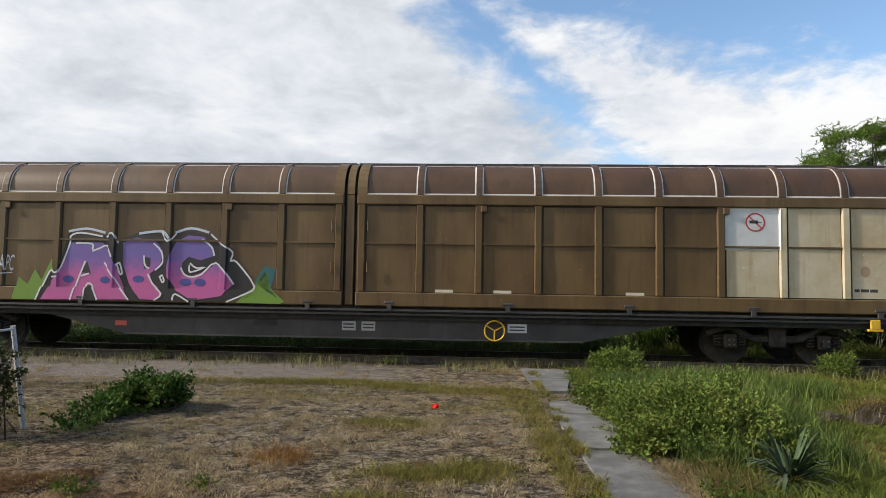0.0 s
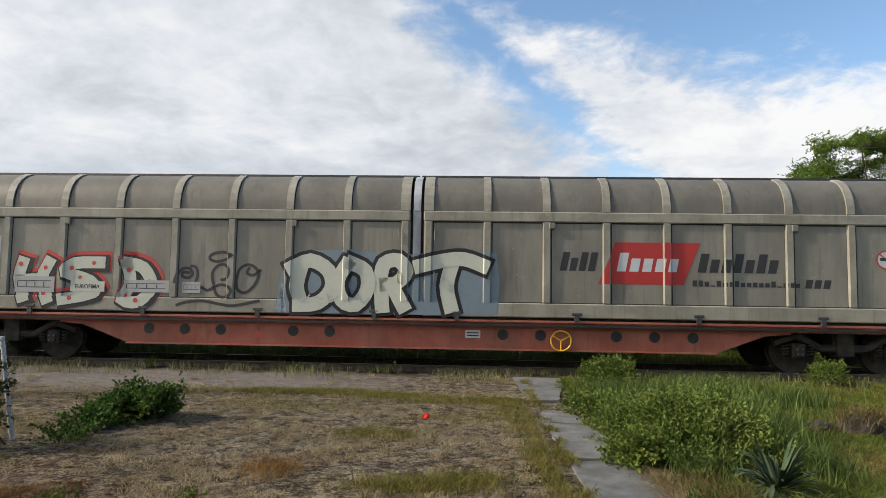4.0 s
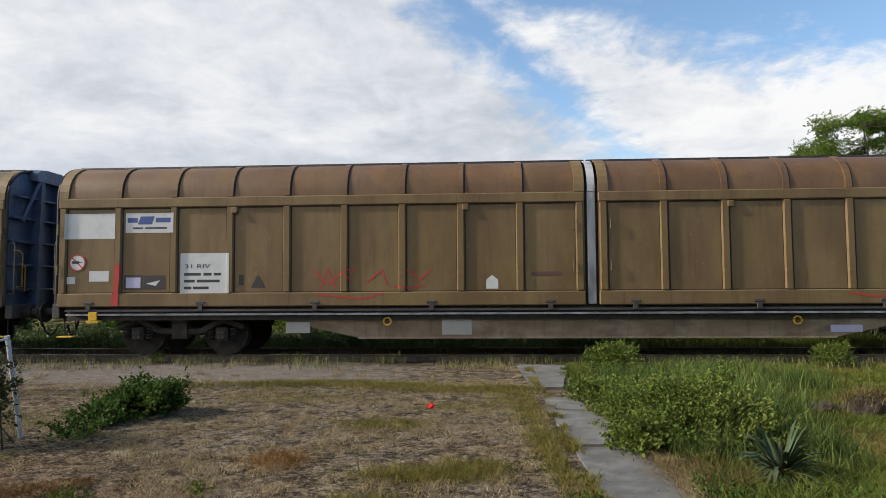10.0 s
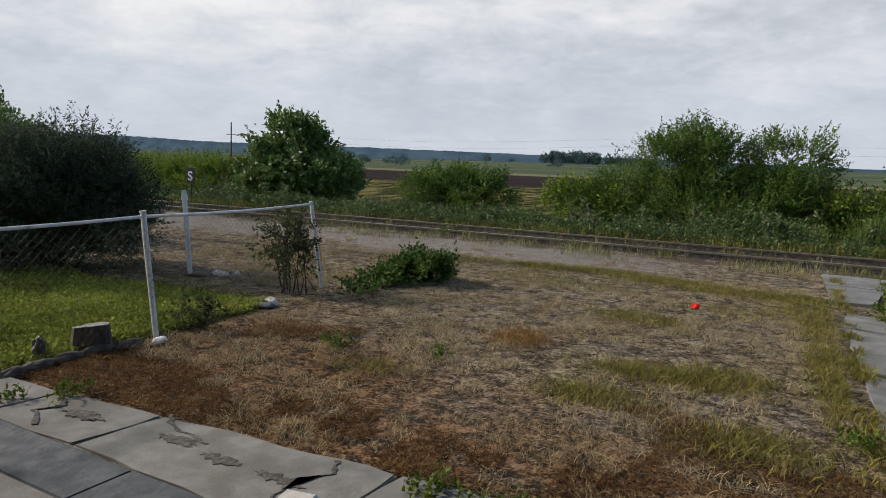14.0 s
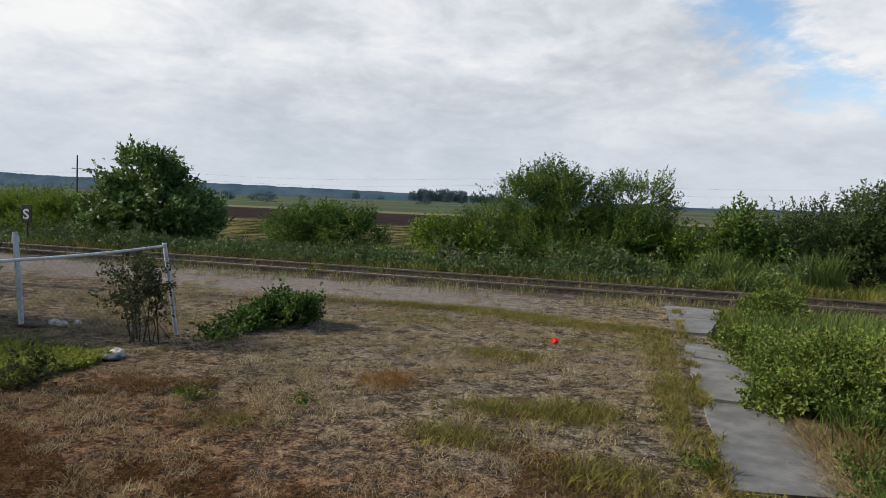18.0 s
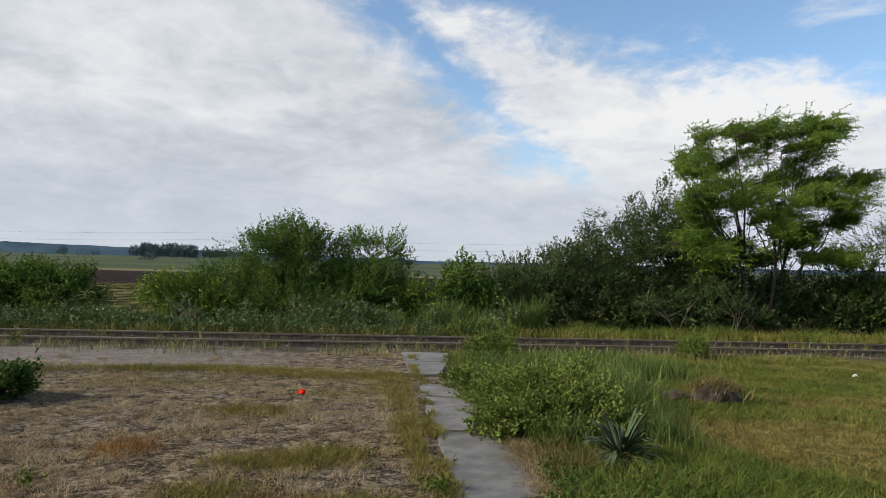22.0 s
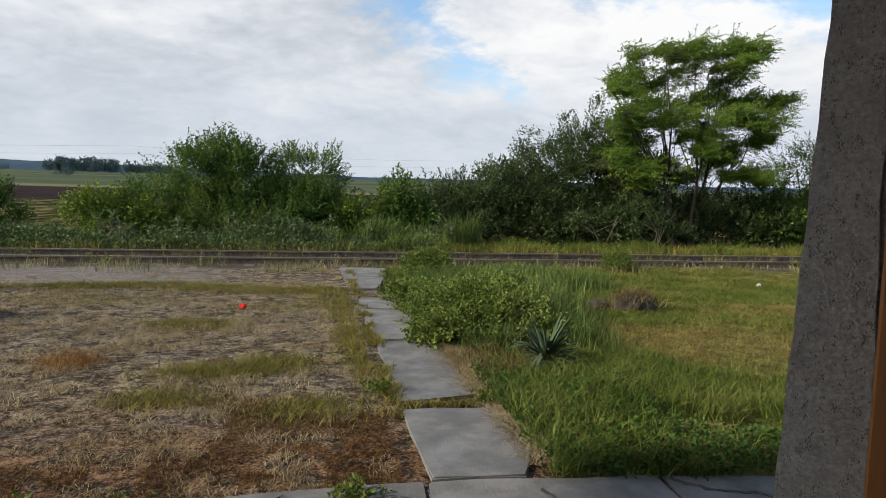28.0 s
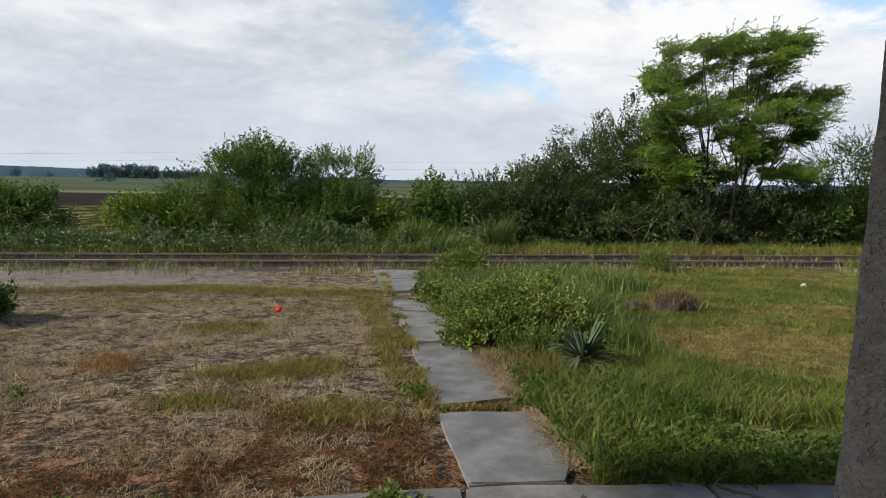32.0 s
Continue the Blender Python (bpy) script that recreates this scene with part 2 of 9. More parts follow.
M = {
    "brown": surface("brown_paint", ((0.112, 0.077, 0.030), (0.140, 0.098, 0.039), (0.168, 0.122, 0.054)), 1.2, 0.62, stretch=(1, 1, 0.35), stain=(0.10, 0.07, 0.045), stain_scale=0.8, stain_amount=0.5, bump=0.06, streak=(0.060, 0.042, 0.024)),
    "dark_brown": surface("dark_brown_paint", ((0.068, 0.041, 0.015), (0.098, 0.062, 0.023), (0.134, 0.089, 0.036)), 1.2, 0.6, stretch=(1, 1, 0.35), stain=(0.125, 0.080, 0.040), stain_scale=0.8, stain_amount=0.5, bump=0.06, streak=(0.036, 0.022, 0.013)),
    "rust_brown": surface("rust_brown_paint", ((0.122, 0.081, 0.034), (0.152, 0.104, 0.045), (0.185, 0.132, 0.061)), 1.2, 0.65, stretch=(1, 1, 0.35), stain=(0.11, 0.065, 0.04), stain_scale=0.7, stain_amount=0.5, bump=0.06, streak=(0.075, 0.046, 0.022)),
    "roof_brown": surface("brown_roof_paint", ((0.098, 0.054, 0.023), (0.125, 0.071, 0.031), (0.150, 0.088, 0.041)), 1.0, 0.6, stain=(0.09, 0.055, 0.04), stain_scale=0.9, bump=0.05, streak=(0.062, 0.036, 0.022)),
    "roof_taupe": surface("taupe_roof_paint", ((0.086, 0.064, 0.038), (0.106, 0.080, 0.050), (0.126, 0.098, 0.064)), 1.0, 0.62, stain=(0.07, 0.055, 0.04), stain_scale=0.9, bump=0.05, streak=(0.055, 0.042, 0.028)),
    "roof_dark": surface("dark_roof_paint", ((0.060, 0.034, 0.018), (0.080, 0.045, 0.024), (0.098, 0.058, 0.032)), 1.0, 0.6, stain=(0.06, 0.04, 0.03), stain_scale=0.9, bump=0.05, streak=(0.036, 0.022, 0.015)),
    "grey": surface("grey_paint", ((0.20, 0.192, 0.155), (0.25, 0.238, 0.19), (0.295, 0.28, 0.224)), 1.1, 0.55, stretch=(1, 1, 0.4), stain=(0.15, 0.138, 0.11), stain_scale=0.8, stain_amount=0.6, bump=0.05, streak=(0.095, 0.088, 0.072)),
    "grey_trim": surface("pale_grey_trim", ((0.225, 0.217, 0.182), (0.275, 0.264, 0.220), (0.32, 0.306, 0.256)), 1.1, 0.55, stain=(0.17, 0.155, 0.12), stain_scale=1.4, stain_amount=0.6, bump=0.05, streak=(0.11, 0.10, 0.078)),
    "seam": surface("worn_seam_metal", ((0.22, 0.24, 0.27), (0.34, 0.36, 0.40), (0.44, 0.46, 0.50)), 3, 0.45, stretch=(1, 1, 0.3), stain=(0.12, 0.10, 0.08), stain_scale=2, bump=0.05),
    "dark_grey": surface("dirty_grey_paint", ((0.17, 0.164, 0.14), (0.21, 0.202, 0.172), (0.255, 0.244, 0.206)), 1.1, 0.55, stretch=(1, 1, 0.4), stain=(0.14, 0.13, 0.115), stain_scale=0.8, stain_amount=0.6, bump=0.05, streak=(0.085, 0.080, 0.070)),
    "roof_grey": surface("dirty_grey_roof", ((0.105, 0.100, 0.086), (0.132, 0.126, 0.107), (0.16, 0.152, 0.128)), 1.1, 0.6, stain=(0.13, 0.12, 0.10), stain_scale=0.9, stain_amount=0.6, bump=0.05, streak=(0.075, 0.070, 0.060)),
    "cream": surface("cream_paint", ((0.38, 0.33, 0.225), (0.45, 0.40, 0.285), (0.50, 0.455, 0.36)), 1.1, 0.6, stain=(0.36, 0.26, 0.14), stain_scale=0.9, stain_amount=0.6, bump=0.05, streak=(0.26, 0.18, 0.09)),
    "blue_grey": surface("blue_grey_paint", ((0.045, 0.07, 0.13), (0.065, 0.095, 0.165), (0.085, 0.12, 0.19)), 1.5, 0.6, stain=(0.04, 0.04, 0.045), stain_scale=1.4, bump=0.05, streak=(0.022, 0.024, 0.030)),
    "underframe": surface("grimy_underframe", ((0.14, 0.105, 0.070), (0.20, 0.155, 0.110), (0.27, 0.220, 0.168)), 0.9, 0.8, stretch=(1, 1, 2), stain=(0.085, 0.060, 0.045), stain_scale=1.0, stain_amount=0.7, bump=0.15, streak=(0.05, 0.036, 0.028)),
    "underframe_grey": surface("grey_underframe", ((0.034, 0.034, 0.037), (0.050, 0.050, 0.053), (0.064, 0.064, 0.066)), 1.5, 0.75, stain=(0.04, 0.035, 0.03), stain_scale=1.0, stain_amount=0.5, bump=0.1, streak=(0.020, 0.019, 0.018)),
    "underframe_red": surface("red_underframe", ((0.30, 0.085, 0.055), (0.36, 0.11, 0.072), (0.40, 0.14, 0.095)), 1.5, 0.7, stain=(0.18, 0.08, 0.055), stain_scale=0.8, stain_amount=0.6, bump=0.1, streak=(0.10, 0.045, 0.032)),
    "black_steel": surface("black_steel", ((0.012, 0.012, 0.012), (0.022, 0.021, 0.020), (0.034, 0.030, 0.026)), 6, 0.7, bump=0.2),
    "bogie": surface("grimy_bogie_steel", ((0.016, 0.015, 0.014), (0.028, 0.025, 0.023), (0.050, 0.044, 0.037)), 6, 0.85, stain=(0.045, 0.036, 0.028), stain_scale=3, bump=0.25),
    "steel_rail": surface("worn_rail_steel", ((0.30, 0.29, 0.28), (0.42, 0.41, 0.40)), 8, 0.28, metal=0.9, bump=0.05),
    "rail_rust": surface("rusty_rail", ((0.060, 0.050, 0.043), (0.085, 0.070, 0.060), (0.11, 0.092, 0.080)), 9, 0.9, bump=0.3),
    "white": surface("white_paint", ((0.62, 0.64, 0.66), (0.70, 0.71, 0.72), (0.76, 0.76, 0.75)), 3, 0.55, stain=(0.50, 0.47, 0.42), stain_scale=2, stain_amount=0.35, bump=0.05),
    "signwhite": surface("sign_white", ((0.50, 0.53, 0.57), (0.58, 0.60, 0.63), (0.63, 0.64, 0.66)), 2, 0.5, stain=(0.42, 0.40, 0.36), stain_scale=1.6, stain_amount=0.35, bump=0),
    "yellow": surface("yellow_paint", ((0.60, 0.36, 0.02), (0.68, 0.44, 0.03)), 3, 0.5, stain=(0.35, 0.2, 0.03), stain_scale=6, bump=0.05),
    "red": surface("red_paint", ((0.45, 0.04, 0.03), (0.55, 0.06, 0.04)), 3, 0.5, bump=0.05),
    "ink": surface("black_lettering", ((0.018, 0.018, 0.020), (0.03, 0.03, 0.032)), 5, 0.5, bump=0),
    "sleeper": surface("weathered_sleeper_wood", ((0.050, 0.040, 0.032), (0.074, 0.060, 0.048), (0.098, 0.082, 0.066)), 5, 0.9, stretch=(6, 1, 6), stain=(0.05, 0.045, 0.04), stain_scale=3, bump=0.5, per_piece=-0.2),
    "concrete": surface("weathered_concrete", ((0.092, 0.096, 0.098), (0.130, 0.135, 0.138), (0.175, 0.180, 0.182)), 3.5, 0.9, stain=(0.09, 0.088, 0.08), stain_scale=2.2, stain_amount=0.8, bump=0.35, bump_scale=70, per_piece=-0.1),
    "apron": surface("cracked_apron_concrete", ((0.100, 0.101, 0.099), (0.140, 0.141, 0.137), (0.19, 0.189, 0.182)), 3.5, 0.9, stain=(0.09, 0.086, 0.075), stain_scale=2.4, stain_amount=0.75, bump=0.4, bump_scale=60, per_piece=-0.1),
    # dark slate, its colour deepened further in place of the eave's shade
    "slate": surface("shade_darkened_slate", ((0.030, 0.038, 0.050), (0.050, 0.060, 0.075), (0.076, 0.087, 0.104)), 9, 0.85, bump=0.7, bump_scale=25, per_piece=-0.12),
    "timber": surface("varnished_timber", ((0.20, 0.075, 0.022), (0.26, 0.105, 0.033), (0.30, 0.13, 0.045)), 3, 0.45, stretch=(8, 8, 0.6), bump=0.1),
    "roof_tiles": surface("weathered_roof_tiles", ((0.10, 0.055, 0.038), (0.15, 0.085, 0.058)), 6, 0.9, stretch=(1, 3, 3), bump=0.6, bump_scale=12),
    # black for rubber seals and for shade lines drawn along the ribs
    "seal_shade": surface("black_seal_and_shade", ((0.014, 0.013, 0.012), (0.026, 0.023, 0.020)), 6, 0.8, bump=0),
    "plaster": surface("pale_wall_plaster", ((0.42, 0.40, 0.35), (0.50, 0.48, 0.43)), 3, 0.9, bump=0.3),
    "post": surface("white_painted_steel_post", ((0.50, 0.52, 0.55), (0.60, 0.62, 0.64)), 4, 0.5, stain=(0.22, 0.17, 0.13), stain_scale=8, stain_amount=0.6, bump=0.1),
    "wire": surface("galvanised_wire", ((0.16, 0.165, 0.17), (0.24, 0.245, 0.25)), 10, 0.5, metal=0.6, bump=0),
    "old_wire": surface("dull_old_wire", ((0.045, 0.043, 0.040), (0.075, 0.070, 0.065)), 10, 0.8, bump=0),
    "bark": surface("grey_brown_bark", ((0.026, 0.021, 0.017), (0.044, 0.036, 0.029), (0.064, 0.053, 0.043)), 8, 0.95, stretch=(3, 3, 0.7), bump=0.6),
    "dead_wood": surface("bleached_dead_wood", ((0.10, 0.085, 0.068), (0.15, 0.13, 0.105)), 8, 0.9, stretch=(3, 3, 0.5), bump=0.4),
    "pole": surface("tarred_pole_wood", ((0.030, 0.025, 0.021), (0.050, 0.042, 0.035)), 5, 0.9, stretch=(5, 5, 0.4), bump=0.4),
    "petal": surface("poppy_red_petal", ((0.70, 0.012, 0.008), (0.80, 0.03, 0.012)), 12, 0.6, bump=0, translucent=0.35),
    "stone": surface("pale_field_stone", ((0.34, 0.33, 0.31), (0.46, 0.45, 0.43), (0.58, 0.57, 0.55)), 5, 0.9, stain=(0.18, 0.17, 0.15), stain_scale=4, bump=0.6),
    "leaf_mid": leaves("hedge_leaves", (0.034, 0.071, 0.017), (0.076, 0.130, 0.025), (0.148, 0.205, 0.043)),
    "leaf_elder": leaves("elder_leaves", (0.042, 0.081, 0.019), (0.080, 0.141, 0.032), (0.157, 0.222, 0.054)),
    "leaf_dark": leaves("dusty_dark_leaves", (0.027, 0.047, 0.017), (0.052, 0.079, 0.027), (0.096, 0.127, 0.049)),
    "leaf_acacia": leaves("acacia_leaves", (0.064, 0.117, 0.020), (0.107, 0.176, 0.027), (0.170, 0.250, 0.039)),
    "leaf_lime": leaves("fresh_lime_leaves", (0.085, 0.138, 0.020), (0.127, 0.184, 0.026), (0.169, 0.227, 0.037)),
    "leaf_juniper": leaves("grey_juniper_needles", (0.033, 0.050, 0.030), (0.056, 0.077, 0.047), (0.096, 0.120, 0.079), 0.7),
    "leaf_weed": leaves("nettle_and_bramble_leaves", (0.069, 0.101, 0.022), (0.114, 0.156, 0.033), (0.187, 0.223, 0.055)),
    "leaf_bramble": leaves("dusty_bramble_leaves", (0.038, 0.070, 0.017), (0.062, 0.104, 0.026), (0.101, 0.146, 0.045)),
    "leaf_rose": leaves("reddish_rose_leaves", (0.035, 0.046, 0.018), (0.055, 0.069, 0.026), (0.091, 0.079, 0.038)),
    "grass": leaves("green_grass_blades", (0.066, 0.096, 0.019), (0.103, 0.135, 0.025), (0.163, 0.181, 0.045), 0.6),
    "reed": leaves("blue_green_reed_grass", (0.063, 0.102, 0.027), (0.096, 0.140, 0.038), (0.148, 0.186, 0.050), 0.6),
    "straw": leaves("dry_straw_blades", (0.208, 0.160, 0.088), (0.302, 0.242, 0.147), (0.418, 0.349, 0.240), 0.8),
    "olive_grass": leaves("yellowing_grass_blades", (0.105, 0.102, 0.026), (0.158, 0.143, 0.037), (0.218, 0.179, 0.057), 0.7),
    "red_grass": leaves("rust_brown_dead_moss", (0.070, 0.036, 0.015), (0.118, 0.062, 0.024), (0.180, 0.104, 0.042), 0.9),
}


M["umbel"] = surface("creamy_flower_umbel", ((0.42, 0.44, 0.30), (0.55, 0.56, 0.42)), 6, 0.8, bump=0)
for key in ("leaf_bramble", "leaf_elder"):
    gloss = M[key].node_tree.nodes["Principled BSDF"].inputs
    gloss["Specular IOR Level"].default_value, gloss["Roughness"].default_value = 0.4, 0.5

M["leaf_dusty"] = leaves("dusty_weed_leaves", (0.085, 0.115, 0.055), (0.125, 0.160, 0.080), (0.190, 0.215, 0.120))
M["seed_grass"] = leaves("pale_seeding_grass", (0.130, 0.135, 0.060), (0.200, 0.195, 0.095), (0.290, 0.265, 0.150), 0.8)

M["leaf_ivy"] = leaves("glossy_ivy_leaves", (0.026, 0.056, 0.014), (0.060, 0.112, 0.022), (0.130, 0.190, 0.038), 0.5)


def roughcast():
    """Grey roughcast: a pale, coarse plaster with small pits, their shade painted as dark spots."""
    m = surface("grey_roughcast", ((0.23, 0.233, 0.248), (0.29, 0.293, 0.310), (0.36, 0.363, 0.38)), 60, 0.95, stain=(0.20, 0.198, 0.206), stain_scale=9, stain_amount=0.6, bump=1.0, bump_scale=70)
    t = m.node_tree
    bsdf = t.nodes["Principled BSDF"]
    co = t.nodes.new("ShaderNodeTexCoord")
    mp = t.nodes.new("ShaderNodeMapping")
    mp.inputs["Scale"].default_value = (1, 1, 0.5)
    t.links.new(co.outputs["Object"], mp.inputs[0])
    cells = node(t, "ShaderNodeTexVoronoi", Scale=190.0, Randomness=1.0)
    t.links.new(mp.outputs[0], cells.inputs["Vector"])
    patch = node(t, "ShaderNodeTexNoise", Scale=46.0, Detail=4.0)
    t.links.new(mp.outputs[0], patch.inputs["Vector"])
    size = calc(t, "MULTIPLY", smooth(t, patch.outputs["Fac"], 0.40, 0.66), 0.52)
    pit_shade = calc(t, "MULTIPLY", smooth(t, calc(t, "SUBTRACT", size, cells.outputs["Distance"]), -0.06, 0.20), 0.72)
    base = bsdf.inputs["Base Color"].links[0].from_socket
    t.links.new(blend(t, pit_shade, base, (0.05, 0.05, 0.055)), bsdf.inputs["Base Color"])
    return m


M["stucco"] = roughcast()


# ---- mesh helpers ----
def empty(name, m=None, label="", category="", group="", kind=""):
    ob = new(name)
    ob.empty_display_size = 0.2
    if m is not None:
        ob.matrix_world = m
    return tagged(ob, label, category, group, kind)


def as_mesh(name, source):
    if isinstance(source, bpy.types.Mesh):
        return source
    me = bpy.data.meshes.new(name)
    source.to_mesh(me)
    source.free()
    return me


def part(name, source, material, parent=None, label="", m=None):
    me = as_mesh(name, source)
    ob = new(name, me)
    if material is not None and not me.materials:
        me.materials.append(material)
    if parent is not None:
        ob.parent = parent
    if m is not None:
        ob.matrix_basis = m
    return tagged(ob, label)


def thing(name, source, material, label, category, m=None, group="", kind=""):
    ob = part(name, source, material, None, label, m)
    return tagged(ob, label, category, group, kind)


def raw(name, verts, faces, material=None, smooth_faces=False):
    """A mesh from arrays of corners and of equal-sized faces."""
    verts, faces = np.asarray(verts, np.float32), np.asarray(faces, np.int32)
    me = bpy.data.meshes.new(name)
    k = faces.shape[1]
    me.vertices.add(len(verts))
    me.vertices.foreach_set("co", verts.ravel())
    me.loops.add(faces.size)
    me.loops.foreach_set("vertex_index", faces.ravel())
    me.polygons.add(len(faces))
    me.polygons.foreach_set("loop_start", np.arange(0, faces.size, k, dtype=np.int32))
    me.polygons.foreach_set("use_smooth", np.full(len(faces), smooth_faces))
    me.update(calc_edges=True)
    if material is not None:
        me.materials.append(material)
    return me


def box(bm, x0, x1, y0, y1, z0, z1, bevel=0.0):
    r = bmesh.ops.create_cube(bm, size=1.0, matrix=Matrix.LocRotScale(((x0 + x1) / 2, (y0 + y1) / 2, (z0 + z1) / 2), None, (x1 - x0, y1 - y0, z1 - z0)))
    if bevel:
        edges = list({e for v in r["verts"] for e in v.link_edges})
        bmesh.ops.bevel(bm, geom=edges, offset=bevel, segments=1, affect="EDGES")
    return bm


def boxes(*rows, bevel=0.0):
    bm = bmesh.new()
    for row in rows:
        box(bm, *row, bevel=bevel)
    return bm


def rod(bm, a, b, r0, r1=None, sides=8, caps=True):
    """A tapered round bar from a to b."""
    a, b = Vector(a), Vector(b)
    way = b - a
    m = Matrix.Translation((a + b) / 2) @ way.to_track_quat("Z", "Y").to_matrix().to_4x4()
    bmesh.ops.create_cone(bm, cap_ends=caps, segments=sides, radius1=r0, radius2=r0 if r1 is None else r1, depth=way.length, matrix=m)
    return bm


def disc(bm, c, r, depth, axis="y", sides=24):
    turn = {"y": Euler((math.pi / 2, 0, 0)), "x": Euler((0, math.pi / 2, 0)), "z": Euler((0, 0, 0))}[axis]
    bmesh.ops.create_cone(bm, cap_ends=True, segments=sides, radius1=r, radius2=r, depth=depth, matrix=Matrix.LocRotScale(c, turn, None))
    return bm


def sweep(name, paths, sides=6, material=None):
    """Tapered tubes along lists of (x, y, z, radius), joined into one mesh."""
    vs, fs, base = [], [], 0
    for path in paths:
        p = np.array(path, float)
        for i in range(len(p)):
            d = p[min(i + 1, len(p) - 1), :3] - p[max(i - 1, 0), :3]
            d /= max(1e-6, np.linalg.norm(d))
            u = np.cross(d, (0.31, 0.95, 0.1) if abs(d[2]) > 0.9 else (0, 0, 1))
            u /= np.linalg.norm(u)
            w = np.cross(d, u)
            for k in range(sides):
                a = 2 * math.pi * k / sides
                vs.append(p[i, :3] + p[i, 3] * (math.cos(a) * u + math.sin(a) * w))
        for i in range(len(p) - 1):
            for k in range(sides):
                a, b = base + i * sides + k, base + i * sides + (k + 1) % sides
                fs.append((a, b, b + sides, a + sides))
        base += len(p) * sides
    return raw(name, vs, fs, material, True)


def blades(name, xy, height, width, lean, material, rng, z=None):
    """Blades of grass: two-step bent strips standing at the points xy."""
    n = len(xy)
    h = height * rng.uniform(0.55, 1.25, n) if np.isscalar(height) else height
    ang, tip = rng.uniform(0, 2 * math.pi, n), rng.normal(0, 1, (n, 2)) * lean
    side = np.stack([np.cos(ang), np.sin(ang), np.zeros(n)], 1) * (width * rng.uniform(0.6, 1.3, n))[:, None] / 2
    base = np.column_stack([xy, np.zeros(n) if z is None else z])
    mid = base + np.column_stack([tip * (h * 0.35)[:, None], h * 0.6])
    top = base + np.column_stack([tip * h[:, None], h])
    v = np.stack([base - side, base + side, mid + side * 0.8, mid - side * 0.8, top + side * 0.12, top - side * 0.12], 1).reshape(-1, 3)
    i = np.arange(n)[:, None] * 6
    f = np.concatenate([i + [0, 1, 2, 3], i + [3, 2, 4, 5]])
    return raw(name, v, f, material)


def foliage(name, tips, ways, length, count, leaf, wide, material, rng, droop=0.0):
    """Leafy shoots: each starts at a tip, runs along its way and carries leaves on both sides."""
    n = len(tips)
    ways = ways / np.linalg.norm(ways, axis=1, keepdims=True)
    ln = length * rng.uniform(0.6, 1.3, n)
    k = np.linspace(0.05, 1.0, count)
    at = tips[:, None] + ways[:, None] * (ln[:, None] * k)[..., None]
    at[..., 2] -= droop * (ln[:, None] * k) ** 2
    at = at.reshape(-1, 3)
    m = len(at)
    out = np.repeat(ways, count, 0) * 0.7 + rng.normal(0, 0.75, (m, 3))
    out /= np.linalg.norm(out, axis=1, keepdims=True)
    flat = np.cross(out, rng.normal(0, 1, (m, 3)) + (0, 0, 0.6))
    flat /= np.linalg.norm(flat, axis=1, keepdims=True)
    size = (leaf * rng.uniform(0.6, 1.3, m))[:, None]
    up = np.cross(flat, out) * size * 0.12
    v = np.stack([at, at + out * size * 0.45 + flat * size * wide + up, at + out * size, at + out * size * 0.45 - flat * size * wide + up], 1).reshape(-1, 3)
    f = np.arange(m * 4).reshape(m, 4)
    return raw(name, v, f, material)


def lobes(rng, n, blobs, shell=0.55, ragged=0.25, low=0.15, clump=0.0, gap=-0.12):
    """Points in a bunch of uneven ellipsoids with the ways out of them: centre, radii and weight each."""
    w = np.array([b[6] if len(b) > 6 else b[3] * b[4] * b[5] for b in blobs])
    pick = rng.choice(len(blobs), n, p=w / w.sum())
    b = np.array([x[:6] for x in blobs])[pick]
    d = rng.normal(0, 1, (n, 3))
    d /= np.linalg.norm(d, axis=1, keepdims=True)
    r = rng.uniform(shell**3, 1, n) ** (1 / 3)
    wob = np.array([noise.noise(Vector(q)) for q in (d * 1.7 + b[:, :3])]) * ragged * 2
    p = b[:, :3] + d * b[:, 3:6] * (r * (1 + wob))[:, None]
    ways = d * (0.9, 0.9, 0.5) + (0, 0, 0.55) + rng.normal(0, 0.35, (n, 3))
    keep = p[:, 2] > low
    if clump:
        # leaves gather in sprays, with dark hollows between them
        keep &= np.array([noise.noise(Vector(q) * clump) + 0.5 * noise.noise(Vector(q) * clump * 2.3) for q in p * (1, 1, 1.35)]) > gap
    return p[keep], ways[keep]


# ---- the ground: one sheet from the porch to the horizon ----
RAIL_Y, GAUGE, RAIL_TOP = 14.03, 1.507, 0.13
TRACK_Y = RAIL_Y + GAUGE / 2
RISE_AT = (-40, 17, 50, 100, 200, 400, 800, 1400, 3200)
RISE_Z = (0, 0, 0.5, 1.15, 2.6, 6.8, 15.0, 25.0, 34.0)


def ground_z(x, y):
    far = np.interp(y, RISE_AT, RISE_Z)
    near = 0.035 * noise.noise(Vector((x * 0.35, y * 0.35, 0.3))) + 0.012 * noise.noise(Vector((x * 1.7, y * 1.7, 4.0)))
    calm = 1.0 if 3.4 < y < 11.5 else 0.35
    if 0.3 < x < 1.6 and y < 13.4:
        calm = 0.0
    if y < 3.4:
        calm = 0.0
    if y > 19:
        near = 0.22 * noise.noise(Vector((x * 0.12, y * 0.12, 1.0))) if y < 60 else 0.0
        calm = 1.0
    return far + near * calm - 0.012


